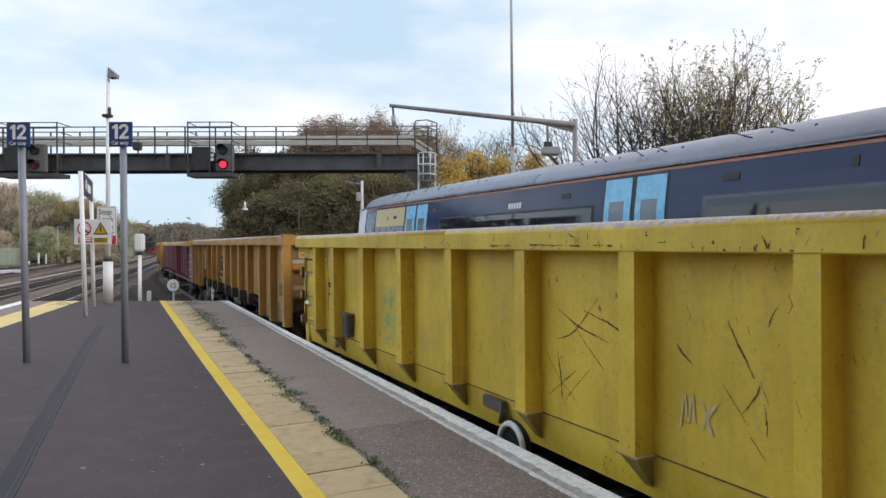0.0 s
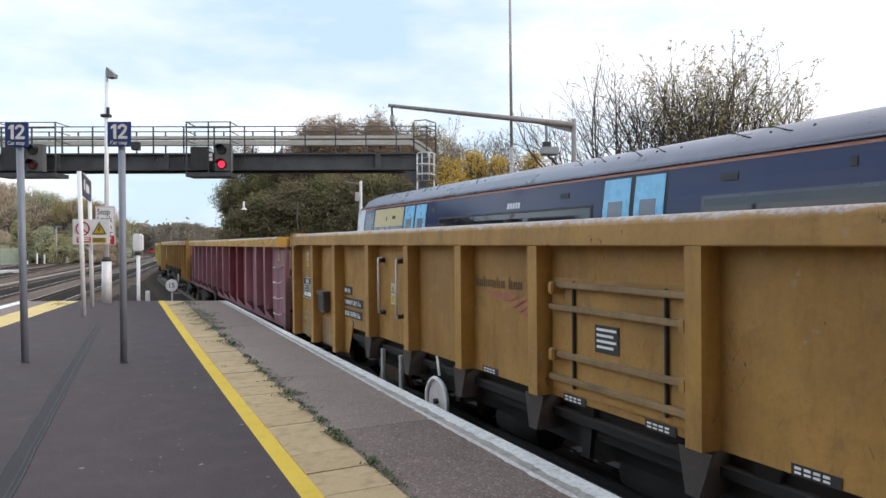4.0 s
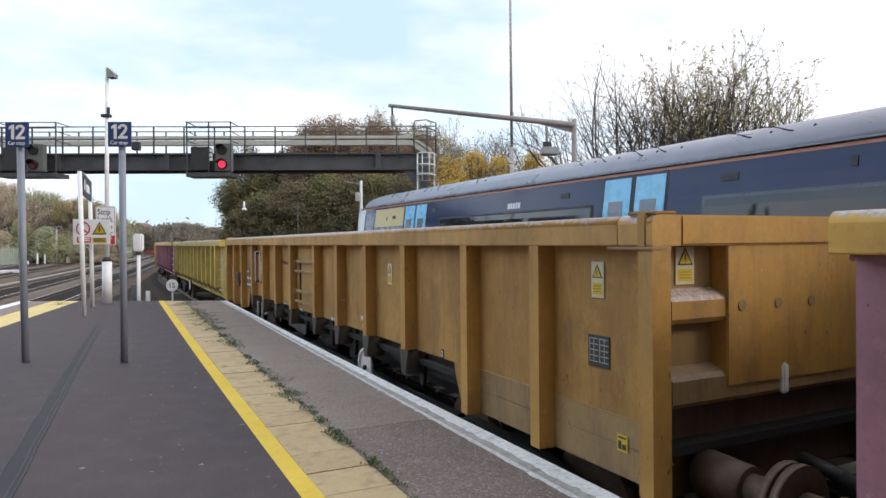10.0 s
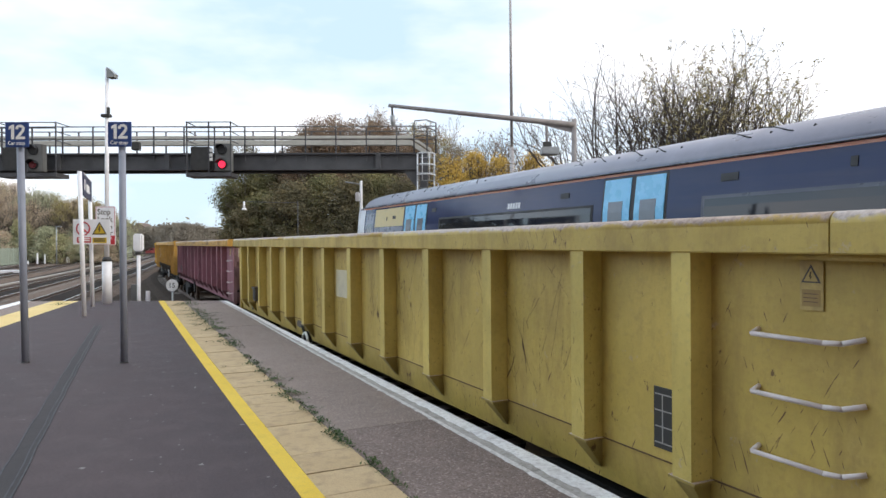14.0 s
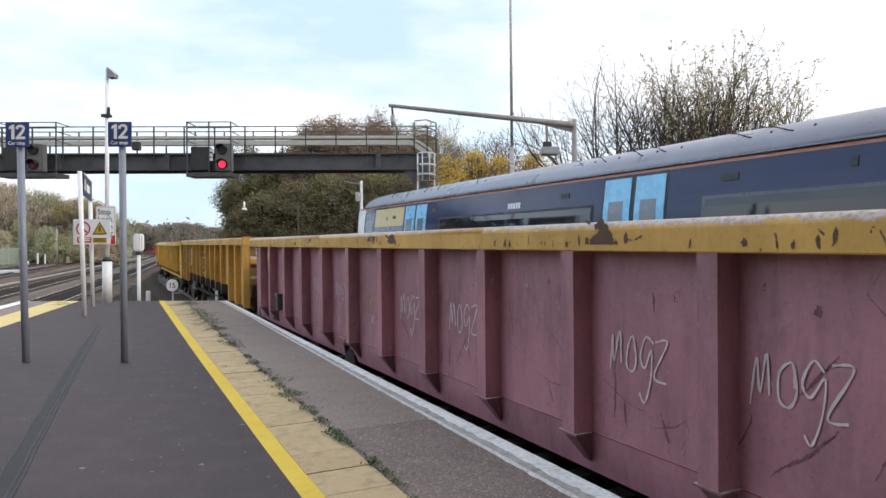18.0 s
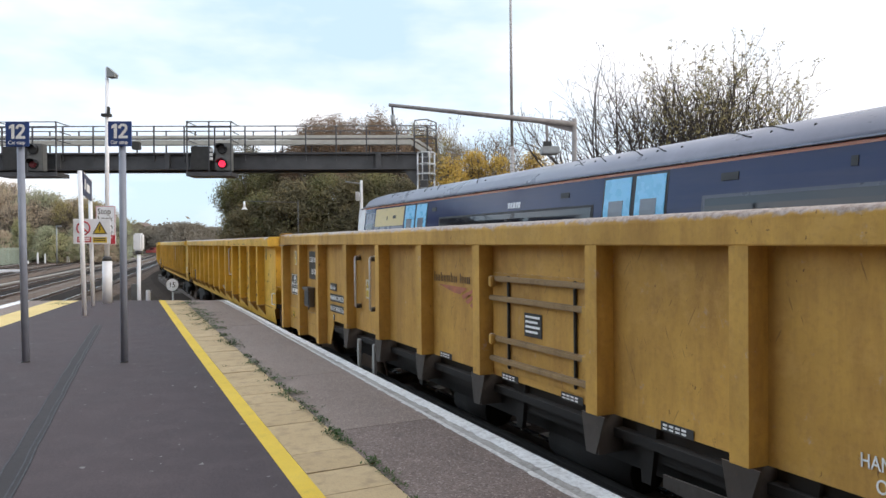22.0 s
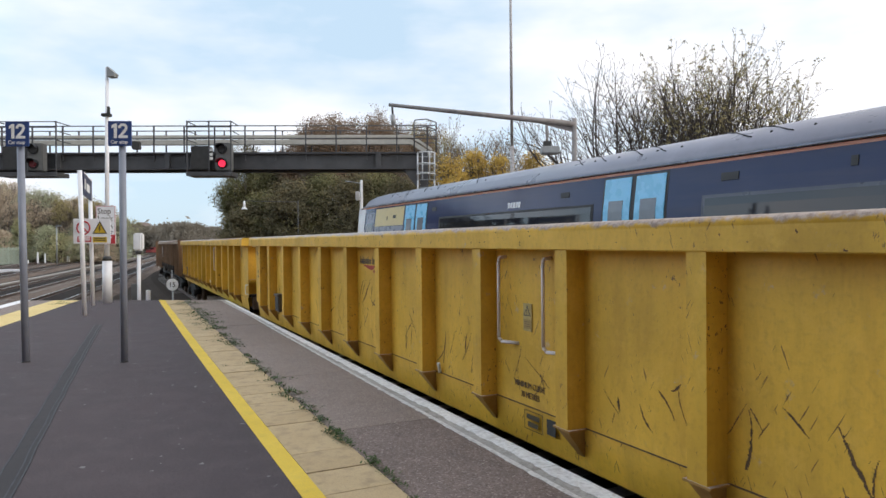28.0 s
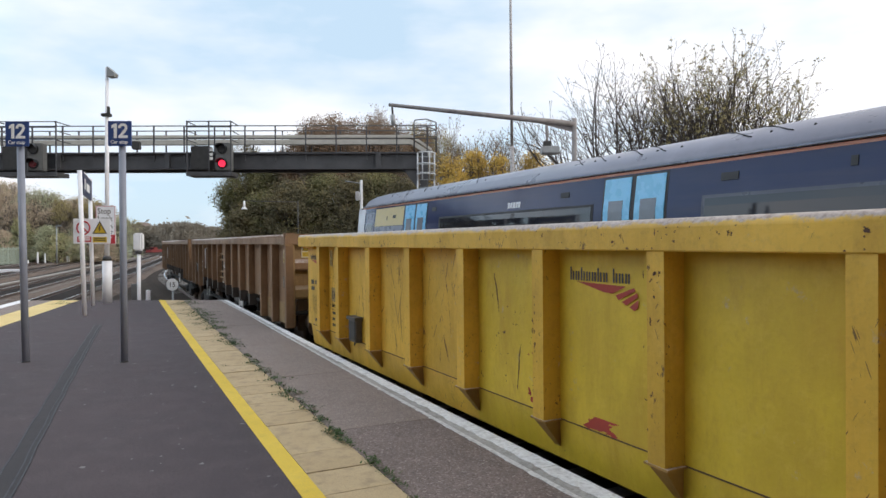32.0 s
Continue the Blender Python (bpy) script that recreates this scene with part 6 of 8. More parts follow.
def freight_train():
    w = wagon_a(0, YELLOW_GREEN, YELLOW_GREEN, "yellow bogie box wagon, worn and scratched", seed=1)
    scribble(on_side(-0.25, 1.62), 0.26, 0.20, 3, CHALK_FAINT, w, width=0.013, word="mx")
    smudge(w, 4.38, 1.80, 0.30, 0.11, 1100, 6, TEAL)
    smudge(w, 4.36, 1.52, 0.26, 0.13, 1000, 16, TEAL)
    flaking(w, -8.0, 8.0, 2.485, 2.61, 320, specks=0.07, out=0.1625, cell=0.007)
    flaking(w, -2.2, 3.4, 2.487, 2.545, 321, blots=0.10, size=(0.45, 0.022), out=0.1627, cell=0.006)
    flaking(w, -2.2, 2.4, 2.50, 2.615, 322, strokes=16, wide=0.004, out=0.1629, long=(0.04, 0.10))
    smudge(w, 3.30, 1.50, 0.17, 0.09, 160, 17, CHALK_FAINT)
    flaking(w, 0.20, 1.22, 1.35, 2.2, 31, strokes=9, wide=0.0035, material=RUST_THIN, long=(0.4, 0.8), steep=0.5, cross=0.9)
    flaking(w, -1.05, 0.0, 1.30, 2.3, 33, strokes=7, wide=0.0035, material=RUST_THIN, long=(0.1, 0.35), steep=0.3)
    flaking(w, -7.0, -1.2, 1.25, 2.4, 34, strokes=24, wide=0.003, material=RUST_THIN, long=(0.1, 0.5), steep=0.4, cell=0.006)
    d = part("end_door", box(bmesh.new(), SIDE - 0.016, SIDE - 0.002, 7.30, 8.06, 1.20, 2.24, 0.006), YELLOW_GREEN, w, "hinged yellow end hatch")
    part("hatch_header", box(bmesh.new(), SIDE - 0.05, SIDE - 0.002, 7.24, 8.12, 2.29, 2.34, 0.008), YELLOW_GREEN, d)
    part("hatch_gap", box(bmesh.new(), SIDE - 0.012, SIDE - 0.002, 7.24, 8.10, 2.255, 2.285), BLACK_PLATE, d)
    part("hatch_jamb", box(bmesh.new(), SIDE - 0.05, SIDE - 0.002, 8.07, 8.13, 1.20, 2.29, 0.008), YELLOW_GREEN, d)
    # This second jamb is a black strip for the shade beside the hatch.
    part("hatch_jamb", box(bmesh.new(), SIDE - 0.012, SIDE - 0.002, 7.255, 7.29, 1.20, 2.29), BLACK_PLATE, d)
    part("hatch_press", box(bmesh.new(), SIDE - 0.024, SIDE - 0.015, 7.38, 7.98, 1.74, 1.98, 0.006), YELLOW_GREEN, d)
    part("hatch_press", box(bmesh.new(), SIDE - 0.024, SIDE - 0.015, 7.38, 7.98, 1.32, 1.58, 0.006), YELLOW_GREEN, d)
    for z in (2.06, 1.66, 1.26):
        part("hatch_strap", box(bmesh.new(), SIDE - 0.038, SIDE - 0.016, 7.18, 8.02, z - 0.017, z + 0.017, 0.005), FOOT_OLIVE, d)
        lug = part("hatch_hinge", box(bmesh.new(), SIDE - 0.085, SIDE - 0.004, 8.10, 8.24, z - 0.065, z + 0.05, 0.01), FOOT_OLIVE, d)
        part("hinge_pin", rod(bmesh.new(), (SIDE - 0.07, 8.10, z - 0.10), (SIDE - 0.07, 8.10, z + 0.08), 0.028, seg=10), RUST_MARK, lug)
        part("hatch_catch", box(bmesh.new(), SIDE - 0.055, SIDE - 0.004, 7.22, 7.29, z - 0.075, z + 0.045, 0.01), FOOT_OLIVE, d)
    part("hatch_bar", rod(bmesh.new(), (SIDE - 0.06, 8.00, 1.2), (SIDE - 0.05, 7.99, 2.08), 0.017, seg=8), FOOT_OLIVE, d)
    part("hatch_handle", rod(bmesh.new(), (SIDE - 0.07, 7.90, 1.56), (SIDE - 0.08, 7.70, 1.53), 0.026, seg=8), WHITE_PAINT, d, "white hatch handle")
    for i, (y, z, s) in enumerate(((7.95, 2.40, 0.05), (7.85, 2.38, 0.04), (7.15, 1.95, 0.06), (7.62, 1.83, 0.07))):
        rust_patch(w, y, z, s, 300 + i, 1.6, OLIVE)
    wagon_j(1, OCHRE, OCHRE_RIB, "dirty ochre yellow bogie box wagon with framed door")
    w = wagon_a(2, PURPLE, RIM_YELLOW, "faded maroon bogie box wagon with yellow rim", (4,), PURPLE_DARK)
    flaking(w, -8.0, 8.0, 2.485, 2.615, 330, specks=0.085, out=0.1625, cell=0.007)
    flaking(w, -8.0, -3.0, 2.50, 2.615, 331, strokes=60, wide=0.007, out=0.1627, long=(0.03, 0.09), steep=0.2, cross=0.0)
    for a, b, k in ((-4.75, -3.70, 12), (-6.0, -4.95, 10), (-1.05, 0.0, 5), (-2.25, -1.25, 6), (3.9, 4.9, 4)):
        flaking(w, a, b, 1.3, 2.35, 340 + k, strokes=k, wide=0.007, material=MAROON_SCRAPE, long=(0.12, 0.45), steep=0.3)
    wagon_j(3, OCHRE, OCHRE_RIB, "dirty ochre yellow bogie box wagon with black text strips")
    w = wagon_a(4, OLIVE, OLIVE, "olive yellow bogie box wagon, scraped and faded", seed=2)
    scrapes(w, 34, 150, RUST_THIN, -6, 7)
    crossings(w, 36, 120, -6, 7)
    plate("white_label", on_side(-0.16, 2.15), 0.60, 0.40, CREAM, w, "pale rectangular label")
    w = wagon_a(5, PURPLE, RIM_YELLOW, "faded maroon bogie box wagon chalked with scrawls", seed=4)
    for i, (y, z, ww, hh) in enumerate(((3.45, 1.98, 0.36, 0.22), (2.25, 1.95, 0.46, 0.22), (-0.25, 1.93, 0.56, 0.26), (-1.5, 1.93, 0.60, 0.27), (-3.90, 1.92, 0.56, 0.26), (-5.02, 1.94, 0.58, 0.26))):
        scribble(on_side(y, z), ww, hh, i + 2, CHALK if i > 1 else CHALK_DULL, w, width=0.014 if i > 1 else 0.012)
    scribble(on_side(1.05, 1.85), 0.62, 0.20, 12, FADED_YELLOW, w, width=0.022, word="mxo")
    scribble(on_side(0.75, 1.62), 0.12, 0.14, 13, CHALK, w, word="x")
    for i, (a, b) in enumerate(zip(RIBS_A, RIBS_A[1:])):
        flaking(w, a + 0.10, b - 0.10, 1.3, 2.38, 350 + i, strokes=4 + 2 * (i < 6), wide=0.005, material=MAROON_SCRAPE, long=(0.12, 0.5), steep=0.35)
    flaking(w, -8.0, 8.0, 2.485, 2.615, 370, specks=0.08, out=0.1625, cell=0.007)
    flaking(w, -8.0, 5.0, 2.50, 2.615, 371, strokes=40, wide=0.009, out=0.1627, long=(0.03, 0.10), steep=0.3, cross=0.0)
    for i, (y, z) in enumerate(((0.35, 2.60), (0.15, 2.56), (-0.35, 2.58), (3.1, 2.58), (4.1, 2.58), (-4.0, 2.6), (-4.3, 2.56))):
        rust_patch(w, y, z, 0.08 + 0.04 * (i % 3), 50 + i, 0.5)
    for i, (y, z, s) in enumerate(((-3.2, 2.22, 0.05), (-4.5, 2.20, 0.07), (-4.8, 2.26, 0.05), (-5.4, 2.18, 0.10), (-5.8, 2.10, 0.06), (-6.1, 2.24, 0.08), (-5.1, 2.30, 0.05), (-2.0, 2.15, 0.05), (0.9, 2.2, 0.05))):
        rust_patch(w, y, z, s * 0.32, 340 + i, 1.5, MAROON_SCRAPE)
    wagon_j(6, OCHRE_FAIR, OCHRE_FAIR_RIB, "dirty ochre yellow bogie box wagon with black scrap sign", scrap=True)
    w = wagon_b(7, YELLOW, "yellow bogie box wagon, heavily scratched to bare rust")
    for i, (a, b, k, fat, blot) in enumerate(((-2.26, -1.23, 9, 0.010, 0.02), (-3.49, -2.46, 16, 0.010, 0.05), (-4.73, -3.69, 20, 0.012, 0.105), (-5.97, -4.93, 20, 0.015, 0.10), (-6.91, -6.17, 10, 0.014, 0.06), (-8.15, -7.11, 7, 0.012, 0.03))):
        flaking(w, a, b, 1.30, 2.38, 700 + i, strokes=k, wide=fat, blots=blot, specks=0.02, long=(0.12, 0.55), steep=0.32, low=0.45)
    for i, (a, b, k) in enumerate(((-1.03, -0.01, 3), (0.19, 1.21, 1), (1.41, 2.45, 1), (2.65, 3.67, 1))):
        flaking(w, a, b, 1.40, 2.38, 720 + i, strokes=k, wide=0.004, specks=0.01, long=(0.05, 0.2))
    flaking(w, -8.0, 8.0, 2.485, 2.615, 730, specks=0.06, out=0.1625, cell=0.007)
    flaking(w, -6.5, -1.6, 2.545, 2.595, 731, blots=0.14, size=(0.40, 0.03), out=0.1627)
    flaking(w, -6.0, -3.2, 2.487, 2.53, 732, blots=0.14, size=(0.32, 0.03), out=0.1629)
    flaking(w, -6.14, -6.0, 1.45, 1.75, 733, blots=0.20, size=(0.10, 0.03), out=0.1524)
    flaking(w, -7.08, -6.94, 1.35, 1.75, 734, blots=0.20, size=(0.10, 0.05), out=0.1524)
    w = wagon_b(8, YELLOW, "yellow bogie box wagon with long white handrails")
    for i, (a, b) in enumerate(zip(RIBS_A, RIBS_A[1:])):
        flaking(w, a + 0.10, b - 0.10, 1.3, 2.2, 800 + i, strokes=7, wide=0.006, specks=0.0, material=RUST_THIN, long=(0.08, 0.40), steep=0.35, cross=0.45, low=0.7)
    flaking(w, 0.20, 1.21, 1.35, 2.2, 820, strokes=7, wide=0.008, long=(0.15, 0.5), steep=0.3)
    flaking(w, -8.0, 8.0, 2.485, 2.615, 821, specks=0.05, out=0.1625, cell=0.007)
    w = wagon_b(9, YELLOW, "bright yellow bogie box wagon with lemon panels", (1, 2, 3, 4, 6, 7, 8))
    for i, (a, b, k) in enumerate(((2.65, 3.67, 9), (3.87, 4.89, 9), (5.09, 6.12, 5), (6.32, 7.05, 4), (1.41, 2.45, 3))):
        flaking(w, a, b, 1.3, 2.42, 900 + i, strokes=k, wide=0.006, specks=0.02, long=(0.12, 0.6), steep=0.16, cross=0.1)
    flaking(w, -8.0, 8.0, 2.485, 2.615, 920, specks=0.075, out=0.1625, cell=0.007)
    flaking(w, -6.5, -1.0, 2.50, 2.615, 921, strokes=45, wide=0.010, out=0.1627, long=(0.02, 0.06), steep=0.3, cross=0.0)
    for y in (-7.01, -3.59, 0.09, 1.31):
        flaking(w, y - 0.07, y + 0.07, 1.3, 2.4, int(930 + y), specks=0.09, out=0.1524)
    for i, (y, z, s, tall) in enumerate(((1.55, 1.58, 0.08, 0.7), (1.50, 1.30, 0.13, 0.9), (1.42, 1.25, 0.10, 0.8), (0.75, 1.24, 0.20, 0.25))):
        rust_patch(w, y, z, s, 110 + i, tall, LOGO_RED)
    wagon_j(10, BROWN, BROWN, "brown rusty bogie box wagon", logo=False)
    wagon_j(11, BROWN, BROWN, "brown rusty bogie box wagon", logo=False)


# ---- the standing passenger train ----
def passenger_train():
    a, b = line(0.0, HALF_W + 3.4), line(12.0, HALF_W + 3.4)
    h = math.atan2(b[0] - a[0], b[1] - a[1])
    t = thing("passenger_coach", "navy blue electric train coach with pale blue doors", "train",
              pose((a[0] + b[0]) / 2, (a[1] + b[1]) / 2, RAIL_Z, 0, 0, math.degrees(-h)))
    half, y0, y1 = 1.40, -10.0, 9.85
    prof = [(-half + 0.05, 1.05), (-half, 1.6), (-half, 2.4), (-half + 0.03, 2.95), (-half + 0.10, 3.50)]
    full = prof + [(-x, z) for x, z in prof[::-1]]
    bm = bmesh.new()
    prism(bm, full, "y", y0, y1)
    part("body_shell", bm, BLUE_BODY, t, "glossy navy blue body side")
    rp = [(-half + 0.10, 3.50), (-half + 0.13, 3.58), (-1.16, 3.70), (-0.95, 3.81), (-0.6, 3.91), (-0.2, 3.955)]
    rp = rp + [(-x, z) for x, z in rp[::-1]]
    bm = bmesh.new()
    prism(bm, rp, "y", y0, y1 - 0.3)
    for f in bm.faces:
        f.smooth = len(f.verts) == 4
    part("roof", bm, ROOF_GREY, t, "grey curved roof with dust")
    def at_side(z):
        return float(np.interp(z, [p[1] for p in prof], [p[0] for p in prof]))

    def skin(name, ya, yb, za, zb, mat, out, label=""):
        """A panel that follows the body side, proud by out."""
        bm = bmesh.new()
        zs = [za] + [z for _, z in prof if za < z < zb] + [zb]
        prism(bm, [(at_side(z) - out, z) for z in zs] + [(at_side(z) + 0.01, z) for z in zs[::-1]], "y", ya, yb)
        return part(name, bm, mat, t, label)
    skin("orange_band", y0, y1 - 0.2, 3.455, 3.492, ORANGE, 0.004, "thin orange waist line")
    gutter = bmesh.new()
    box(gutter, -half + 0.05, -half + 0.12, y0, y1 - 0.25, 3.505, 3.53)
    part("gutter", gutter, LOWER_GREY, t)
    for k, (ya, yb) in enumerate(((-1.75, -0.58), (5.42, 6.62))):
        skin("door_seal", ya - 0.04, yb + 0.04, 1.1, 3.44, RUBBER, 0.003)
        mid = (ya + yb) / 2
        for c, d in ((ya, mid - 0.045), (mid + 0.045, yb)):
            leaf = skin("door_leaf", c, d, 1.12, 3.415, DOOR_BLUE, 0.012, "pale blue sliding door leaf")
            bm = bmesh.new()
            m0, m1 = c + (d - c) * 0.26, c + (d - c) * 0.80
            prism(bm, [(at_side(z) - 0.016, z) for z in (2.0, 2.4, 2.95, 3.10)] + [(at_side(z), z) for z in (3.10, 2.95, 2.4, 2.0)], "y", m0, m1)
            part("door_window", bm, DOOR_GLASS, leaf, "dark door window")
    for ya, yb in ((-9.6, -7.4), (-7.1, -4.9), (-4.6, -2.4), (-0.30, 4.72)):
        fr = skin("window_frame", ya - 0.05, yb + 0.05, 1.95, 3.08, RUBBER if yb > 4 else FRAME_NAVY, 0.005)
        bm = bmesh.new()
        prism(bm, [(at_side(z) - 0.009, z) for z in (2.0, 2.4, 2.95, 3.04)] + [(at_side(z), z) for z in (3.04, 2.95, 2.4, 2.0)], "y", ya, yb)
        part("window_pane", bm, GLASS, fr, "dark reflective window pane")
    for y, z, w, hh in ((-2.85, 3.28, 0.24, 0.09), (-4.2, 3.30, 0.07, 0.10), (0.25, 3.26, 0.22, 0.08), (4.95, 3.26, 0.2, 0.08), (7.2, 3.18, 0.2, 0.08), (7.75, 3.16, 0.06, 0.10)):
        skin("vent", y, y + w, z - hh / 2, z + hh / 2, RUBBER, 0.010)
    for i in range(5):
        skin("number_bar", 1.62 + i * 0.085, 1.68 + i * 0.085, 3.13, 3.23, CAB_WHITE, 0.006)
    cab = skin("cab_panel", 6.72, 8.62, 2.96, 3.42, CAB_YELLOW, 0.006, "cream yellow cab panel")
    skin("cab_lower_panel", 6.72, 8.62, 1.3, 2.95, LOWER_GREY, 0.006, "grey blue lower cab panel")
    skin("cab_door", 8.72, 9.28, 1.1, 3.34, LOWER_GREY, 0.008, "grey cab side door")
    skin("cab_door_window", 8.82, 9.18, 2.3, 3.05, GLASS, 0.012)
    skin("cab_corner", 9.42, 9.84, 1.1, 3.46, CAB_WHITE, 0.008, "white cab corner panel")
    bm = bmesh.new()
    prism(bm, [(y1 - 0.02, 1.0), (y1 + 0.42, 1.1), (y1 + 0.38, 2.2), (y1 + 0.06, 3.45), (y1 - 0.02, 3.5)], "x", -half + 0.06, half - 0.06)
    part("cab_front", bm, CAB_WHITE, t, "pale grey cab front")
    bm = bmesh.new()
    prism(bm, [(y1 + 0.39, 2.2), (y1 + 0.40, 2.2), (y1 + 0.11, 3.3), (y1 + 0.09, 3.3)], "x", -half + 0.2, half - 0.2)
    part("windscreen", bm, GLASS, t)
    rnd = random.Random(5)
    for y in (-3.4, -2.9, -1.6, -1.2, -0.4, 0.1, 3.6, 5.3, 5.9, 7.0, 7.9):
        y += rnd.uniform(-0.1, 0.1)
        bm = bmesh.new()
        z = 3.80
        tube(bm, [(-1.13, y, 3.725), (-1.08, y + 0.10, 3.752), (-0.86, y + 0.42, 3.85), (-0.70, y + 0.70, 3.90)], 0.008, 6)
        part("roof_strap", bm, RUBBER, t)
        bm = bmesh.new()
        disc(bm, (-1.05, y - 0.2, 3.755), 0.016, (0.5, 0, 1), 0.03, 8)
        part("roof_stud", bm, RUBBER, t)
    part("underframe", box(bmesh.new(), -1.2, 1.2, y0 + 0.2, y1 - 0.2, 0.5, 1.06), UNDER, t, "dark underframe with equipment boxes")
    for y in (-7.0, 6.2):
        bm = bmesh.new()
        for dy in (-1.2, 1.2):
            for x in (-0.75, 0.75):
                disc(bm, (x, y + dy, 0.42), 0.42, (1, 0, 0), 0.12, 24)
        box(bm, -1.05, 1.05, y - 1.7, y + 1.7, 0.4, 0.6)
        part("bogie", bm, UNDER, t)


# ---- signal gantry ----
GY = 27.0


def gx(px, y=GY):
    return (px - 784.0) / LENS_PX * y


def gz(py, y=GY):
    return 1.6 + (432.0 - py) / LENS_PX * y


def signal_gantry():
    g = thing("signal_gantry", "dark grey steel signal gantry with railed walkway across the tracks", "signal gantry")
    x0, x1 = -25.0, gx(742)
    zb, zt = gz(301), gz(272)
    for y in (GY, GY + 1.1):
        bm = bmesh.new()
        prism(bm, [(y - 0.14, zb), (y + 0.14, zb), (y + 0.14, zb + 0.05), (y + 0.02, zb + 0.05), (y + 0.02, zt - 0.04), (y + 0.14, zt - 0.04), (y + 0.14, zt), (y - 0.14, zt), (y - 0.14, zt - 0.04), (y - 0.02, zt - 0.04), (y - 0.02, zb + 0.05), (y - 0.14, zb + 0.05)], "x", x0, x1)
        tagged(part("girder", bm, GANTRY_GREY, g, "deep plate girder with flanges"))
    for px in (300, 672, -60, 108):
        part("stiffener", box(bmesh.new(), gx(px) - 0.1, gx(px) + 0.1, GY - 0.15, GY + 0.02, zb + 0.02, zt - 0.02), GANTRY_GREY, g)
    part("walkway", box(bmesh.new(), x0, x1 + 0.3, GY + 0.05, GY + 1.05, zt, zt + 0.05), GANTRY_GREY, g, "walkway grating")
    ztop = gz(224)
    for y, nm in ((GY - 0.05, "front"), (GY + 1.15, "back")):
        x = x0
        while x < gx(772):
            part("rail_post", box(bmesh.new(), x - 0.025, x + 0.025, y - 0.025, y + 0.025, zt - 0.3, ztop), GANTRY_GREY, g)
            x += 1.22
        for z in (ztop, ztop - 0.52):
            part("handrail", rod(bmesh.new(), (x0, y, z), (gx(772), y, z), 0.022, seg=8), GANTRY_GREY, g)
    for za, zc, y in ((gz(239), gz(234), GY + 0.95), (gz(252), gz(243), GY + 0.85)):
        part("cable_trough", box(bmesh.new(), x0, gx(728), y - 0.12, y + 0.12, za, zc, 0.01), WALK_CREAM, g, "cream cable trough")
        bm = bmesh.new()
        prism(bm, [(gx(728), zc), (gx(728), za), (gx(765), za - 0.55), (gx(765), zc - 0.55)], "y", y - 0.12, y + 0.12)
        part("cable_trough", bm, WALK_CREAM, g, "cream cable trough")
    # legs: one right behind the trains, one far left
    for x in (gx(752), x0 + 0.3):
        for dy in (0.0, 1.1):
            part("leg", box(bmesh.new(), x - 0.15, x + 0.15, GY + dy - 0.15, GY + dy + 0.15, -1.3, zt), GANTRY_GREY, g)
    bm = bmesh.new()
    prism(bm, [(gx(715), zb), (gx(742), zb), (gx(742), zb - 0.8)], "y", GY - 0.06, GY + 0.06)
    part("knee_bracket", bm, GANTRY_GREY, g)
    # hooped ladder cage at the end
    cx = gx(757)
    for px in (742, 771):
        part("ladder_stile", rod(bmesh.new(), (gx(px), GY - 0.7, -1.2), (gx(px), GY - 0.7, gz(277)), 0.03, seg=8), CAGE, g, "galvanised ladder stile")
    z = -1.0
    while z < gz(280):
        part("ladder_rung", rod(bmesh.new(), (gx(742), GY - 0.7, z), (gx(771), GY - 0.7, z), 0.016, seg=6), GALV, g)
        z += 0.3
    for z in (gz(278), gz(297), gz(314), gz(314) - 0.7):
        bm = bmesh.new()
        pts = [(cx + 0.36 * math.cos(a), GY - 0.75 - 0.62 * math.sin(a), z) for a in np.linspace(0, math.pi, 9)]
        tube(bm, pts, 0.028, 6)
        part("cage_hoop", bm, CAGE, g, "pale cage hoop")
    for a in np.linspace(0.4, math.pi - 0.4, 4):
        part("cage_strap", rod(bmesh.new(), (cx + 0.36 * math.cos(a), GY - 0.75 - 0.62 * math.sin(a), gz(278)), (cx + 0.36 * math.cos(a), GY - 0.75 - 0.62 * math.sin(a), gz(325)), 0.02, seg=6), CAGE, g)
    for dx in (-0.5, 0.38):
        part("gate_post", rod(bmesh.new(), (cx + dx, GY - 0.1, zt), (cx + dx, GY - 0.1, gz(219)), 0.03, seg=8), GANTRY_GREY, g)
    for z in (gz(219), gz(232), gz(246)):
        bm = bmesh.new()
        tube(bm, [(cx - 0.5, GY - 0.1, z), (cx - 0.45, GY - 0.45, z + 0.03), (cx, GY - 0.55, z + 0.05), (cx + 0.38, GY - 0.1, z)], 0.022, 6)
        part("gate_hoop", bm, GANTRY_GREY, g)
    # two caged signals
    for pl, pr, head in ((333, 413, 396), (-2, 105, 62)):
        a, b = gx(pl, GY - 0.85), gx(pr, GY - 0.85)
        part("cage_floor", box(bmesh.new(), a, b, GY - 0.95, GY - 0.05, gz(312, GY - 0.85), gz(305, GY - 0.85)), GANTRY_GREY, g, "dark signal cage floor")
        for x in (a + 0.03, (a + b) / 2, b - 0.03):
            for y in (GY - 0.92,):
                part("cage_post", box(bmesh.new(), x - 0.022, x + 0.022, y - 0.022, y + 0.022, gz(308, GY - 0.85), gz(215, GY - 0.85)), GANTRY_GREY, g)
        for x in (a + 0.03, b - 0.03):
            for zz in (gz(216, GY - 0.85), gz(232, GY - 0.85), gz(248, GY - 0.85)):
                part("cage_rail", rod(bmesh.new(), (x, GY - 0.92, zz), (x, GY + 0.1, zz), 0.02, seg=6), GANTRY_GREY, g)
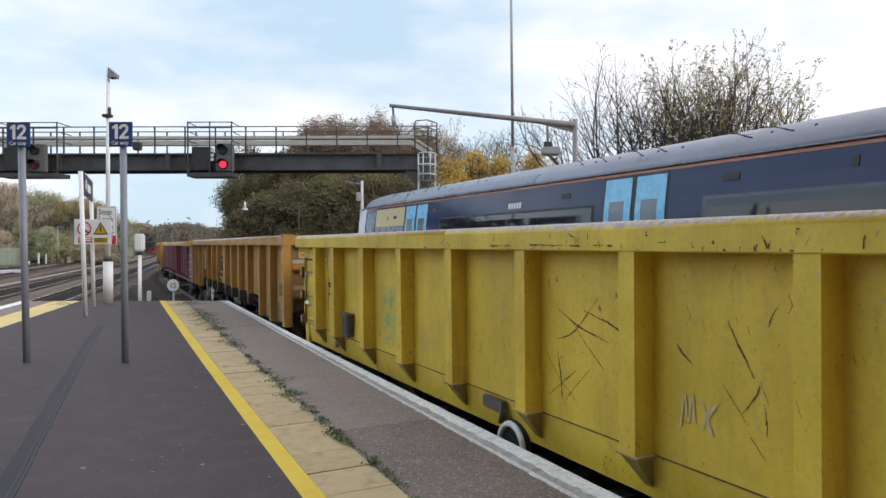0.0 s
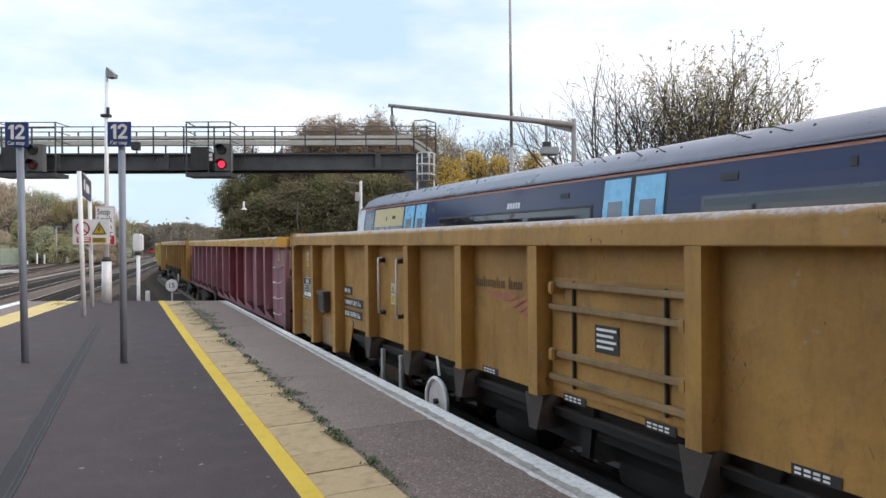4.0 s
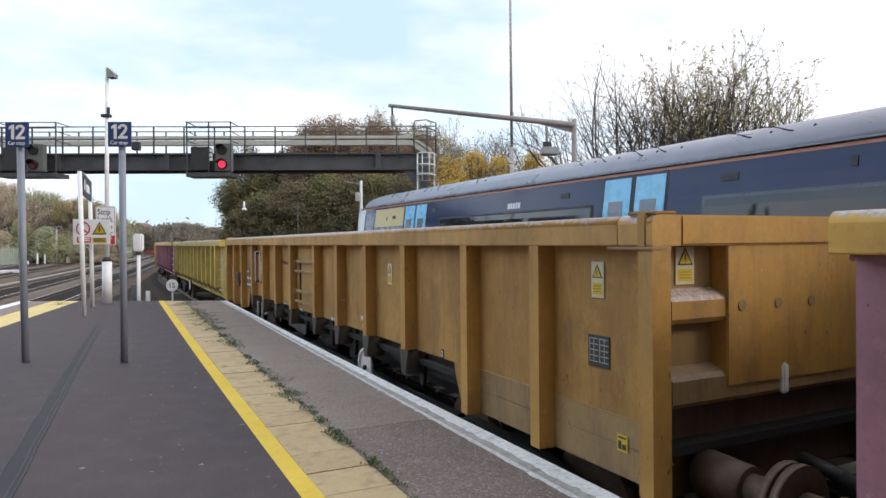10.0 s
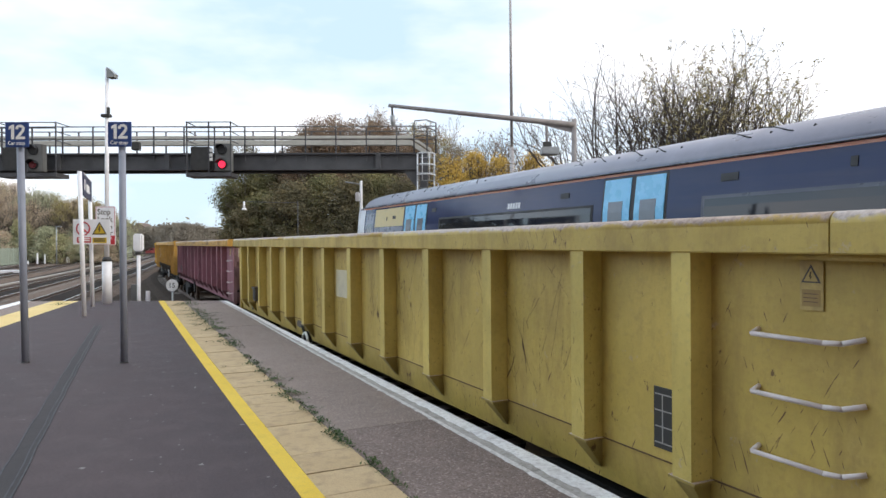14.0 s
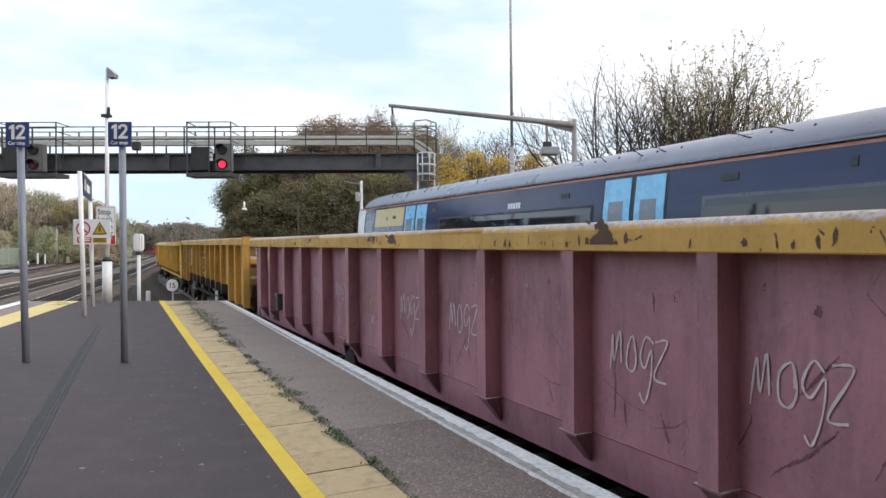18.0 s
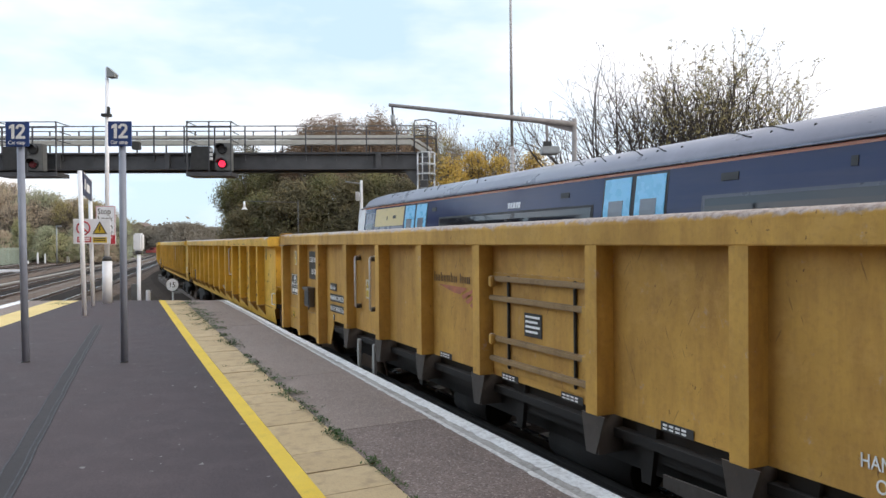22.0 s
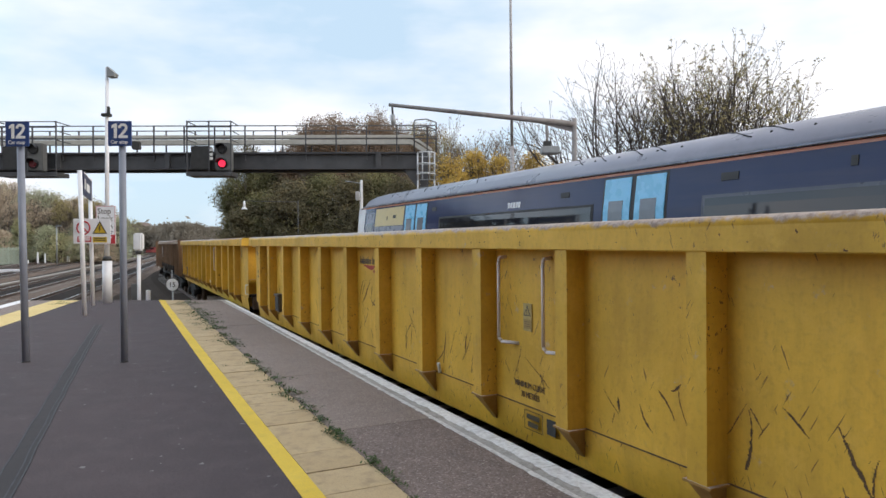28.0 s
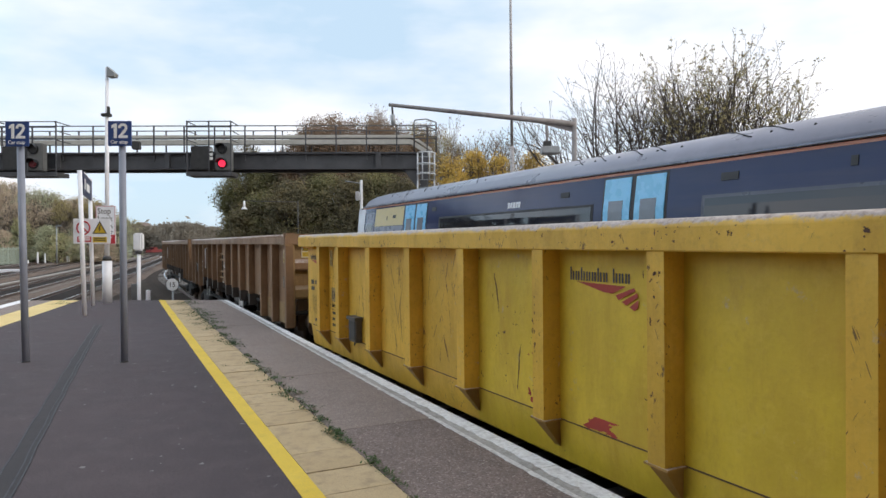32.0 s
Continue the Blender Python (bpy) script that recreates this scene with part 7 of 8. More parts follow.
        for zz in (gz(216, GY - 0.85), gz(226, GY - 0.85), gz(245, GY - 0.85)):
            part("cage_rail", rod(bmesh.new(), (a, GY - 0.92, zz), (b, GY - 0.92, zz), 0.02, seg=6), GANTRY_GREY, g)
        s = part("signal_head", box(bmesh.new(), gx(head - 14, GY - 0.85), gx(head + 14, GY - 0.85), GY - 0.8, GY - 0.45, gz(302, GY - 0.85), gz(253, GY - 0.85), 0.03), SIGNAL_GREY, g, "grey two aspect signal head")
        hx = gx(head - 1, GY - 0.85)
        for pz, lit in ((264, False), (290, True)):
            bm = bmesh.new()
            disc(bm, (hx, GY - 0.82, gz(pz, GY - 0.85)), 0.19, (0, 1, 0), 0.05, 20)
            part("lens_bezel", bm, RUBBER, s)
            bm = bmesh.new()
            disc(bm, (hx, GY - 0.86, gz(pz, GY - 0.85)), 0.135 if lit else 0.15, (0, 1, 0), 0.04, 20)
            part("lens", bm, (RED_GLOW if head > 100 else DIM_RED) if lit else BLACK_PLATE, s, ("glowing red signal lens" if head > 100 else "dim red signal lens") if lit else "dark signal lens")
            bm = bmesh.new()
            pts = [(hx + 0.2 * math.cos(q), gz(pz, GY - 0.85) + 0.2 * math.sin(q)) for q in np.linspace(0.2, math.pi - 0.2, 9)]
            for p, r in zip(pts, pts[1:]):
                bm.faces.new([bm.verts.new(v) for v in ((p[0], GY - 0.8, p[1]), (r[0], GY - 0.8, r[1]), (r[0], GY - 1.08, r[1]), (p[0], GY - 1.08, p[1]))])
            part("lens_hood", bm, RUBBER, s)
        part("equipment_case", box(bmesh.new(), gx(head - 58, GY - 0.85), gx(head - 26, GY - 0.85), GY - 0.75, GY - 0.2, gz(300, GY - 0.85), gz(258, GY - 0.85), 0.02), STEEL_DARK, g, "dark equipment case")
        bars("signal_plate", Matrix.Translation((gx(head - 24, GY - 0.85), GY - 0.85, gz(262, GY - 0.85))) @ Matrix(((1, 0, 0, 0), (0, 0, -1, 0), (0, 1, 0, 0), (0, 0, 0, 1))), [(0, 0, 0.16, 0.14), (0.02, -0.2, 0.13, 0.12), (0.02, -0.36, 0.13, 0.12)], LETTER_WHITE, s)
    part("loudspeaker", box(bmesh.new(), gx(241), gx(254), GY - 0.3, GY - 0.05, gz(266), gz(252), 0.02), STEEL_DARK, g)


# ---- signs and posts on the platform ----
FACE = Matrix(((1, 0, 0, 0), (0, 0, -1, 0), (0, 1, 0, 0), (0, 0, 0, 1)))


def face(x, y, z, turn=0.0):
    """A frame that faces back along the platform, x to the right, y up."""
    return Matrix.Translation((x, y, z)) @ Matrix.Rotation(radians(turn), 4, "Z") @ FACE


def car_stop(x, y, lean):
    t = thing("car_stop_sign", "blue car stop sign with white 12 on grey post", "sign", Matrix.Translation((x, y, 0)), "car stop signs")
    top = Vector((lean, 0, 2.93))
    part("post", rod(bmesh.new(), (0, 0, 0), top, 0.046, seg=14), POLE_GREY, t, "grey painted steel post")
    part("base_collar", rod(bmesh.new(), (0, 0, 0), (0, 0, 0.012), 0.058, 0.050, 14), STEEL_DARK, t)
    w, h = 0.315, 0.335
    m = Matrix.Translation((lean - w / 2 - 0.005, -0.065, 2.92)) @ FACE
    pl = part("sign_plate", box(bmesh.new(), 0, w, 0, h, -0.02, 0, 0.004, m=m), SIGN_BLUE, t, "blue enamel plate")
    one = bmesh.new()
    prism(one, [(0.082, 0.105), (0.122, 0.105), (0.122, 0.300), (0.094, 0.300), (0.050, 0.272), (0.050, 0.236), (0.082, 0.252)], "z", 0.0, 0.004)
    two = bmesh.new()
    arc = [(0.158, 0.238), (0.162, 0.262), (0.180, 0.281), (0.205, 0.284), (0.230, 0.280), (0.246, 0.262), (0.248, 0.240), (0.238, 0.215), (0.210, 0.180), (0.178, 0.142), (0.166, 0.123)]
    rim = [Vector(q) for q in arc]
    prev = None
    for i, q in enumerate(rim):
        d = (rim[min(i + 1, len(rim) - 1)] - rim[max(i - 1, 0)]).normalized()
        n = Vector((-d.y, d.x)) * 0.019
        cur = (two.verts.new((*(q - n), 0.004)), two.verts.new((*(q + n), 0.004)))
        if prev:
            two.faces.new((prev[0], cur[0], cur[1], prev[1]))
        prev = cur
    box(two, 0.143, 0.268, 0.105, 0.141, 0.0, 0.0045)
    for digit in (one, two):
        bmesh.ops.transform(digit, matrix=m, verts=digit.verts)
        part("sign_digit", digit, LETTER_WHITE, pl)
    lettering("sign_words", "Car stop", 0.072, LETTER_WHITE, pl, m @ Matrix.Translation((0.035, 0.03, 0.002)), squeeze=0.9)
    part("clamp", box(bmesh.new(), lean - 0.06, lean + 0.06, -0.05, 0.05, 2.96, 3.0), STEEL_DARK, t)


def lamp_column():
    x, y = -9.17, 18.32
    t = thing("lamp_column", "white tapered platform lamp column with stout base", "street lamp", Matrix.Translation((x, y, 0)))
    part("base_column", rod(bmesh.new(), (0, 0, 0), (0, 0, 1.15), 0.125, seg=20), LAMP_WHITE, t, "stout white column base")
    part("base_collar", rod(bmesh.new(), (0, 0, 1.15), (0, 0, 1.27), 0.13, 0.09, 20), STEEL_DARK, t)
    part("shaft", rod(bmesh.new(), (0, 0, 1.2), (0.03, 0, 6.42), 0.062, 0.045, 16), LAMP_WHITE, t)
    part("lamp_arm", rod(bmesh.new(), (0.03, 0, 6.35), (0.14, -0.05, 6.36), 0.03, seg=8), LAMP_WHITE, t)
    bm = bmesh.new()
    prism(bm, [(0.10, 6.42), (0.30, 6.24), (0.28, 6.15), (0.10, 6.14)], "y", -0.16, 0.10)
    part("lantern", bm, GALV, t, "grey lantern head")
    part("speaker", box(bmesh.new(), -0.10, 0.14, -0.1, 0.06, 5.08, 5.16, 0.01), STEEL_DARK, t, "small dark loudspeaker")
    part("speaker_bracket", box(bmesh.new(), 0.05, 0.10, -0.06, 0.02, 5.1, 5.35), STEEL_DARK, t)


def platform_signs():
    # the station board on two posts
    a, b = Vector((-8.02, 15.0, 0)), Vector((-9.05, 17.33, 0))
    t = thing("station_name_board", "navy name board between two white posts", "sign", Matrix.Translation(a))
    d = b - a
    part("board_post", rod(bmesh.new(), (0, 0, 0), (-0.09, 0, 3.25), 0.048, seg=12), LAMP_WHITE, t, "white post")
    part("board_post", rod(bmesh.new(), d, d + Vector((-0.06, 0, 3.3)), 0.048, seg=12), LAMP_WHITE, t, "white post")
    ang = math.degrees(math.atan2(d.y, d.x))
    m = Matrix.Translation((-0.05, 0.05, 2.72)) @ Matrix.Rotation(radians(ang), 4, "Z") @ FACE
    # its face is turned to the platform's right-hand side
    m = m @ Matrix.Rotation(math.pi, 4, "Y") @ Matrix.Translation((-d.length, 0, 0))
    pl = part("board", box(bmesh.new(), 0.05, d.length - 0.05, 0, 0.52, -0.02, 0.02, 0.004, m=m), SIGN_NAVY, t, "navy board")
    bars("board_name_bars", m @ Matrix.Translation((0, 0, 0.021)), [(0.5, 0.36, 0.5, 0.2), (1.1, 0.36, 0.8, 0.2), (0.15, 0.40, 0.2, 0.25)], LETTER_WHITE, pl)
    back = m @ Matrix.Rotation(math.pi, 4, "Y") @ Matrix.Translation((-d.length, 0, 0.021))
    bars("board_name_bars", back, [(0.22, 0.38, 0.24, 0.24), (0.75, 0.32, 0.95, 0.19), (0.06, 0.515, d.length - 0.12, 0.025)], LETTER_WHITE, pl)
    # white board with a prohibition and a warning
    y, k = 17.25, 17.25 / LENS_PX
    t = thing("safety_notice", "white double safety notice with red and yellow fields", "sign", Matrix.Translation((-9.05, y, 0)))
    x0, x1 = (135 - 784) * k + 9.05, (200 - 784) * k + 9.05
    z0, z1 = 1.6 + (432 - 431) * k, 1.6 + (432 - 387) * k
    pl = part("notice_plate", box(bmesh.new(), x0, x1, -0.10, -0.08, z0, z1, 0.004), LAMP_WHITE, t, "white plate")
    part("notice_bracket", box(bmesh.new(), -0.1, 0.1, -0.08, -0.04, z0 + 0.2, z0 + 0.3), GALV, t)
    m = Matrix.Translation((x0, -0.10, z0)) @ FACE
    w, h = x1 - x0, z1 - z0
    bm = bmesh.new()
    for i in range(24):
        p, q = 2 * math.pi * i / 24, 2 * math.pi * (i + 1) / 24
        rod(bm, m @ Vector((0.26 + 0.165 * math.cos(p), 0.40 + 0.165 * math.sin(p), 0.004)), m @ Vector((0.26 + 0.165 * math.cos(q), 0.40 + 0.165 * math.sin(q), 0.004)), 0.018, seg=4)
    rod(bm, m @ Vector((0.15, 0.51, 0.004)), m @ Vector((0.37, 0.29, 0.004)), 0.018, seg=4)
    part("prohibition_ring", bm, SIGN_RED, pl, "red prohibition ring")
    bm = bmesh.new()
    for u0, u1, v0, v1 in ((0.235, 0.275, 0.36, 0.48), (0.22, 0.25, 0.30, 0.36), (0.265, 0.295, 0.30, 0.36), (0.238, 0.272, 0.485, 0.52)):
        box(bm, u0, u1, v0, v1, 0, 0.003, m=m)
    part("pictogram", bm, LETTER_DARK, pl)
    part("red_field", box(bmesh.new(), 0.10, 0.46, 0.04, 0.18, 0, 0.004, m=m), SIGN_RED, pl, "red text field")
    bars("red_field_text", m @ Matrix.Translation((0, 0, 0.004)), [(0.13, 0.16, 0.3, 0.03), (0.13, 0.11, 0.3, 0.03)], LETTER_WHITE, pl)
    part("yellow_field", box(bmesh.new(), 0.50, 0.86, 0.03, 0.17, 0, 0.004, m=m), WARN_YELLOW, pl, "yellow text field")
    bars("yellow_field_text", m @ Matrix.Translation((0, 0, 0.004)), [(0.53, 0.15, 0.3, 0.03), (0.53, 0.10, 0.3, 0.03)], LETTER_DARK, pl)
    for r, z, mat in ((0.22, 0.004, LETTER_DARK), (0.165, 0.006, WARN_YELLOW)):
        bm = bmesh.new()
        bm.faces.new([bm.verts.new(m @ Vector((0.68 + r * u, 0.36 + r * v, z))) for u, v in ((-0.87, -0.5), (0.87, -0.5), (0, 1))])
        part("warning_triangle", bm, mat, pl)
    bm = bmesh.new()
    bm.faces.new([bm.verts.new(m @ Vector((0.68 + u, 0.36 + v, 0.008))) for u, v in ((-0.01, 0.11), (0.03, 0.11), (0.005, 0.02), (0.04, 0.02), (-0.02, -0.08), (-0.005, 0.0), (-0.035, 0.0))])
    part("flash", bm, LETTER_DARK, pl)
    # crossing notice on the lamp column
    y, k = 18.15, 18.15 / LENS_PX
    x0, x1 = (171 - 784) * k, (206 - 784) * k
    z0, z1 = 1.6 + (432 - 432) * k, 1.6 + (432 - 364) * k
    t = thing("crossing_notice", "white stop and look notice with red foot", "sign", Matrix.Translation((x0, y, z0)))
    w, h = x1 - x0, z1 - z0
    m = Matrix.Translation((0, 0, 0)) @ FACE
    pl = part("notice_plate", box(bmesh.new(), 0, w, 0, h, -0.02, 0, 0.004, m=m), LAMP_WHITE, t, "white plate")
    bm = bmesh.new()
    for u0, u1, v0, v1 in ((0.01, w - 0.01, h - 0.022, h - 0.012), (0.01, 0.02, 0.2, h - 0.012), (w - 0.02, w - 0.01, 0.2, h - 0.012)):
        box(bm, u0, u1, v0, v1, 0, 0.003, m=m)
    part("notice_border", bm, SIGN_RED, pl)
    lettering("notice_words", "Stop", 0.22, LETTER_DARK, pl, m @ Matrix.Translation((0.05, h - 0.22, 0.002)), squeeze=0.9)
    lettering("notice_words", "Look", 0.22, LETTER_DARK, pl, m @ Matrix.Translation((0.05, h - 0.42, 0.002)), squeeze=0.9)
    lettering("notice_words", "Listen", 0.20, LETTER_DARK, pl, m @ Matrix.Translation((0.05, h - 0.62, 0.002)), squeeze=0.85)
    bars("notice_text", m @ Matrix.Translation((0, 0, 0.001)), [(0.25, h - 0.70, 0.22, 0.02), (0.25, h - 0.75, 0.18, 0.02)], LETTER_DARK, pl)
    part("red_foot", box(bmesh.new(), 0.01, w - 0.01, 0.01, 0.25, 0, 0.004, m=m), SIGN_RED, pl, "red text field")
    bars("foot_text", m @ Matrix.Translation((0, 0, 0.004)), [(0.06, 0.2, 0.38, 0.03), (0.06, 0.14, 0.3, 0.03)], LETTER_WHITE, pl)
    part("notice_clamp", box(bmesh.new(), 0.20, 0.40, -0.0, 0.13, 0.3, 0.34), GALV, t)
    # a white lamp box on a post
    y, k = 19.5, 19.5 / LENS_PX
    x = (247 - 784) * k
    t = thing("marker_light", "white marker light box on a white post", "light", Matrix.Translation((x, y, -1.25)))
    part("post", rod(bmesh.new(), (0, 0, 0), (0, 0, 2.65), 0.05, seg=12), LAMP_WHITE, t)
    part("light_box", box(bmesh.new(), -0.13, 0.13, -0.1, 0.1, 2.66, 3.17, 0.04), LAMP_WHITE, t, "white rounded housing")
    part("box_collar", rod(bmesh.new(), (0, 0, 2.56), (0, 0, 2.66), 0.09, seg=12), STEEL_DARK, t)
    # the speed board
    y, k = 20.6, 20.6 / LENS_PX
    t = thing("speed_board", "round white speed board with black 15", "sign", Matrix.Translation(((306 - 784) * k, y, -1.25)))
    zc = 1.25 + 1.6 + (432 - 504) * k
    part("post", rod(bmesh.new(), (0, 0.03, 0), (0, 0.03, zc), 0.03, seg=10), GALV, t)
    bm = bmesh.new()
    disc(bm, (0, 0, zc), 0.19, (0, 1, 0), 0.02, 28)
    pl = part("board_disc", bm, LETTER_WHITE, t, "white disc")
    bm = bmesh.new()
    disc(bm, (0, 0.004, zc), 0.205, (0, 1, 0), 0.02, 28)
    part("board_rim", bm, BLACK_PLATE, pl)
    lettering("board_digits", "15", 0.22, LETTER_DARK, pl, Matrix.Translation((-0.115, -0.012, zc - 0.075)) @ FACE)
    for i, (px, w, zt, mat, lab) in enumerate(((263, 0.10, -0.02, LAMP_WHITE, "small white marker post"), (240, 0.2, 0.12, SIGNAL_GREY, "grey relay cabinet post"))):
        k = 19.9 / LENS_PX
        t = thing("marker_post", lab, "post", Matrix.Translation(((px - 784) * k, 19.9, -1.25)))
        part("post", box(bmesh.new(), -w / 2, w / 2, -0.06, 0.06, 0, zt + 1.25 + (0.25 if i == 0 else 0.3), 0.015), mat, t)


def right_lamp_arm():
    y, k = 16.5, 16.5 / LENS_PX
    X = lambda px: (px - 784) * k
    Z = lambda py: 1.6 + (432 - py) * k
    t = thing("lamp_boom", "long tapered lamp boom with hanging lamps on a post", "lamp post", Matrix.Translation((X(1018), y, -1.2)))
    ox, oz = X(1018), -1.2
    P = lambda px, py, dy=0.0: (X(px) - ox, dy, Z(py) - oz)
    part("post", rod(bmesh.new(), (0, 0, 0), P(1018, 212), 0.068, 0.06, 14), RUST_POST, t, "rusty grey post")
    part("boom", rod(bmesh.new(), P(1018, 222), P(690, 187), 0.075, 0.042, 14), RUST_POST, t, "tapered rusty grey boom")
    bm = bmesh.new()
    prism(bm, [(P(1016, 236)[0], P(1016, 236)[2]), (P(1016, 226)[0], P(1016, 226)[2]), (P(940, 216)[0], P(940, 216)[2])], "y", -0.012, 0.012)
    part("boom_gusset", bm, RUST_POST, t)
    part("hanger", rod(bmesh.new(), P(696, 190), P(697, 205), 0.025, seg=8), STEEL_DARK, t)
    part("hanging_lamp", rod(bmesh.new(), P(697, 205), P(698, 224), 0.06, 0.05, 12), GALV, t, "small hanging lamp")
    part("hanger", rod(bmesh.new(), P(969, 224), P(970, 255), 0.035, seg=8), RUST_POST, t)
    part("floodlight", box(bmesh.new(), P(959, 262)[0], P(990, 262)[0], -0.2, 0.2, P(0, 275)[2], P(0, 262)[2], 0.02), GALV, t, "grey floodlight")
    part("floodlight_neck", box(bmesh.new(), P(963, 258)[0], P(977, 258)[0], -0.05, 0.05, P(0, 262)[2], P(0, 252)[2]), STEEL_DARK, t)


def mast():
    y, k = 36.0, 36.0 / LENS_PX
    t = thing("floodlight_mast", "tall slender grey steel mast beyond the trains", "mast", Matrix.Translation(((911 - 784) * k, y, -1.2)))
    part("mast_shaft", rod(bmesh.new(), (0, 0, 0), (-0.1, 0, 8.0), 0.13, 0.11, 14), MAST_GREY, t)
    part("mast_upper", rod(bmesh.new(), (-0.1, 0, 8.0), (-0.2, 0, 19.0), 0.085, 0.06, 14), MAST_GREY, t)
    part("mast_head", box(bmesh.new(), -0.9, 0.5, -0.15, 0.15, 18.9, 19.1, 0.03), GALV, t)


def far_lamps():
    for px, py, y, arm in ((641, 320, 30.0, -28), (434, 356, 44.0, 0)):
        k = y / LENS_PX
        t = thing("platform_lamp", "white lamp on a slim post with a side arm", "lamp post", Matrix.Translation(((px - 784) * k, y, -1.2)))
        z = 1.6 + (432 - py) * k + 1.2
        if arm:
            part("post", rod(bmesh.new(), (0, 0, 0), (0, 0, z), 0.09, 0.06, 10), LAMP_WHITE, t)
            part("arm", rod(bmesh.new(), (0, 0, z - 0.15), (arm * k, 0, z - 0.05), 0.03, seg=6), GALV, t)
            part("lamp_head", box(bmesh.new(), -10 * k, -3 * k, -0.1, 0.1, z - 36 * k, z - 20 * k, 0.03), LAMP_WHITE, t)
        else:
            part("post", rod(bmesh.new(), (95 * k, 0, 0), (95 * k, 0, z), 0.03, seg=8), GANTRY_GREY, t)
            part("arm", rod(bmesh.new(), (95 * k, 0, z - 0.1), (-2 * k, 0, z), 0.02, seg=6), GANTRY_GREY, t)
            part("lamp_head", rod(bmesh.new(), (0, 0, z), (0, 0, z - 12 * k), 0.05, 0.09, 10), LAMP_WHITE, t)
            part("lamp_dish", rod(bmesh.new(), (0, 0, z - 15 * k), (0, 0, z - 12 * k), 0.22, 0.12, 12), LAMP_WHITE, t)


# ---- plants ----
def leaf_cloud(bm, rnd, centre, rad, count, size, squash=0.8):
    for _ in range(count):
        p = Vector(centre) + Vector((rnd.gauss(0, 0.6), rnd.gauss(0, 0.6), rnd.gauss(0, 0.6) * squash)) * rad
        u = Vector((rnd.gauss(0, 1), rnd.gauss(0, 1), rnd.gauss(0, 1))).normalized()
        v = u.orthogonal().normalized()
        s = size * rnd.uniform(0.6, 1.4)
        bm.faces.new([bm.verts.new(q) for q in (p - u * s, p + v * s * 0.55, p + u * s, p - v * s * 0.55)])


def branches(bm, rnd, p, d, length, r, depth, spread, tips, lift=0.12, min_r=0.004, bend=0.19):
    """A limb that forks again and again; its twig ends are put into tips."""
    n = 3
    q = p.copy()
    for i in range(n):
        d = (d + Vector((rnd.uniform(-1, 1), rnd.uniform(-1, 1), rnd.uniform(-0.6, 1) + lift)) * bend).normalized()
        e = q + d * length / n
        rod(bm[depth < bm[2]] if isinstance(bm, tuple) else bm, q, e, max(min_r, r * (1 - 0.25 * i / n)), max(min_r, r * (1 - 0.25 * (i + 1) / n)), 5 if depth > 1 else 3)
        q = e
        if depth > 0 and i > 0:
            for _ in range(rnd.choice((1, 1, 2))):
                a = Vector((rnd.uniform(-1, 1), rnd.uniform(-1, 1), rnd.uniform(-0.3, 0.8))).normalized()
                branches(bm, rnd, q, (d + a * spread).normalized(), length * rnd.uniform(0.55, 0.78), r * 0.55, depth - 1, spread, tips, lift, min_r, bend)
    if depth == 0:
        tips.append(q)
    else:
        branches(bm, rnd, q, d, length * 0.7, r * 0.65, depth - 1, spread, tips, lift, min_r, bend)


def limb(bm, rnd, p, d, length, r, order, tips, twist):
    """A limb that tapers to a fine tip and gives off side branches, each shorter the further out it starts."""
    n = max(3, min(14, int(length / 0.28)))
    for i in range(n):
        u = i / n
        d = (d + Vector((rnd.gauss(0, 1), rnd.gauss(0, 1), rnd.gauss(0, 1))) * 0.075 + Vector((0, 0, 0.010))).normalized()
        e = p + d * length / n
        rod(bm[order > 1], p, e, max(0.0065, r * (1 - 0.85 * u)), max(0.0065, r * (1 - 0.85 * (u + 1 / n))), 6 if order < 2 else 4 if order < 3 else 3)
        p = e
        if order < 4 and u > (0.28 if order == 1 else 0.18) and rnd.random() < (0.95, 0.72, 0.55)[order - 1]:
            twist += 2.4 + rnd.uniform(-0.5, 0.5)
            side = Matrix.Rotation(twist, 3, d) @ d.orthogonal().normalized()
            a = rnd.uniform(0.35, 0.70)
            limb(bm, rnd, p, (d * math.cos(a) + side * math.sin(a)).normalized(), length * (0.58 * (1 - u) + 0.10) * rnd.uniform(0.7, 1.1), r * (1 - 0.85 * u) * 0.6, order + 1, tips, rnd.uniform(0, 6.28))
    tips.append(p)


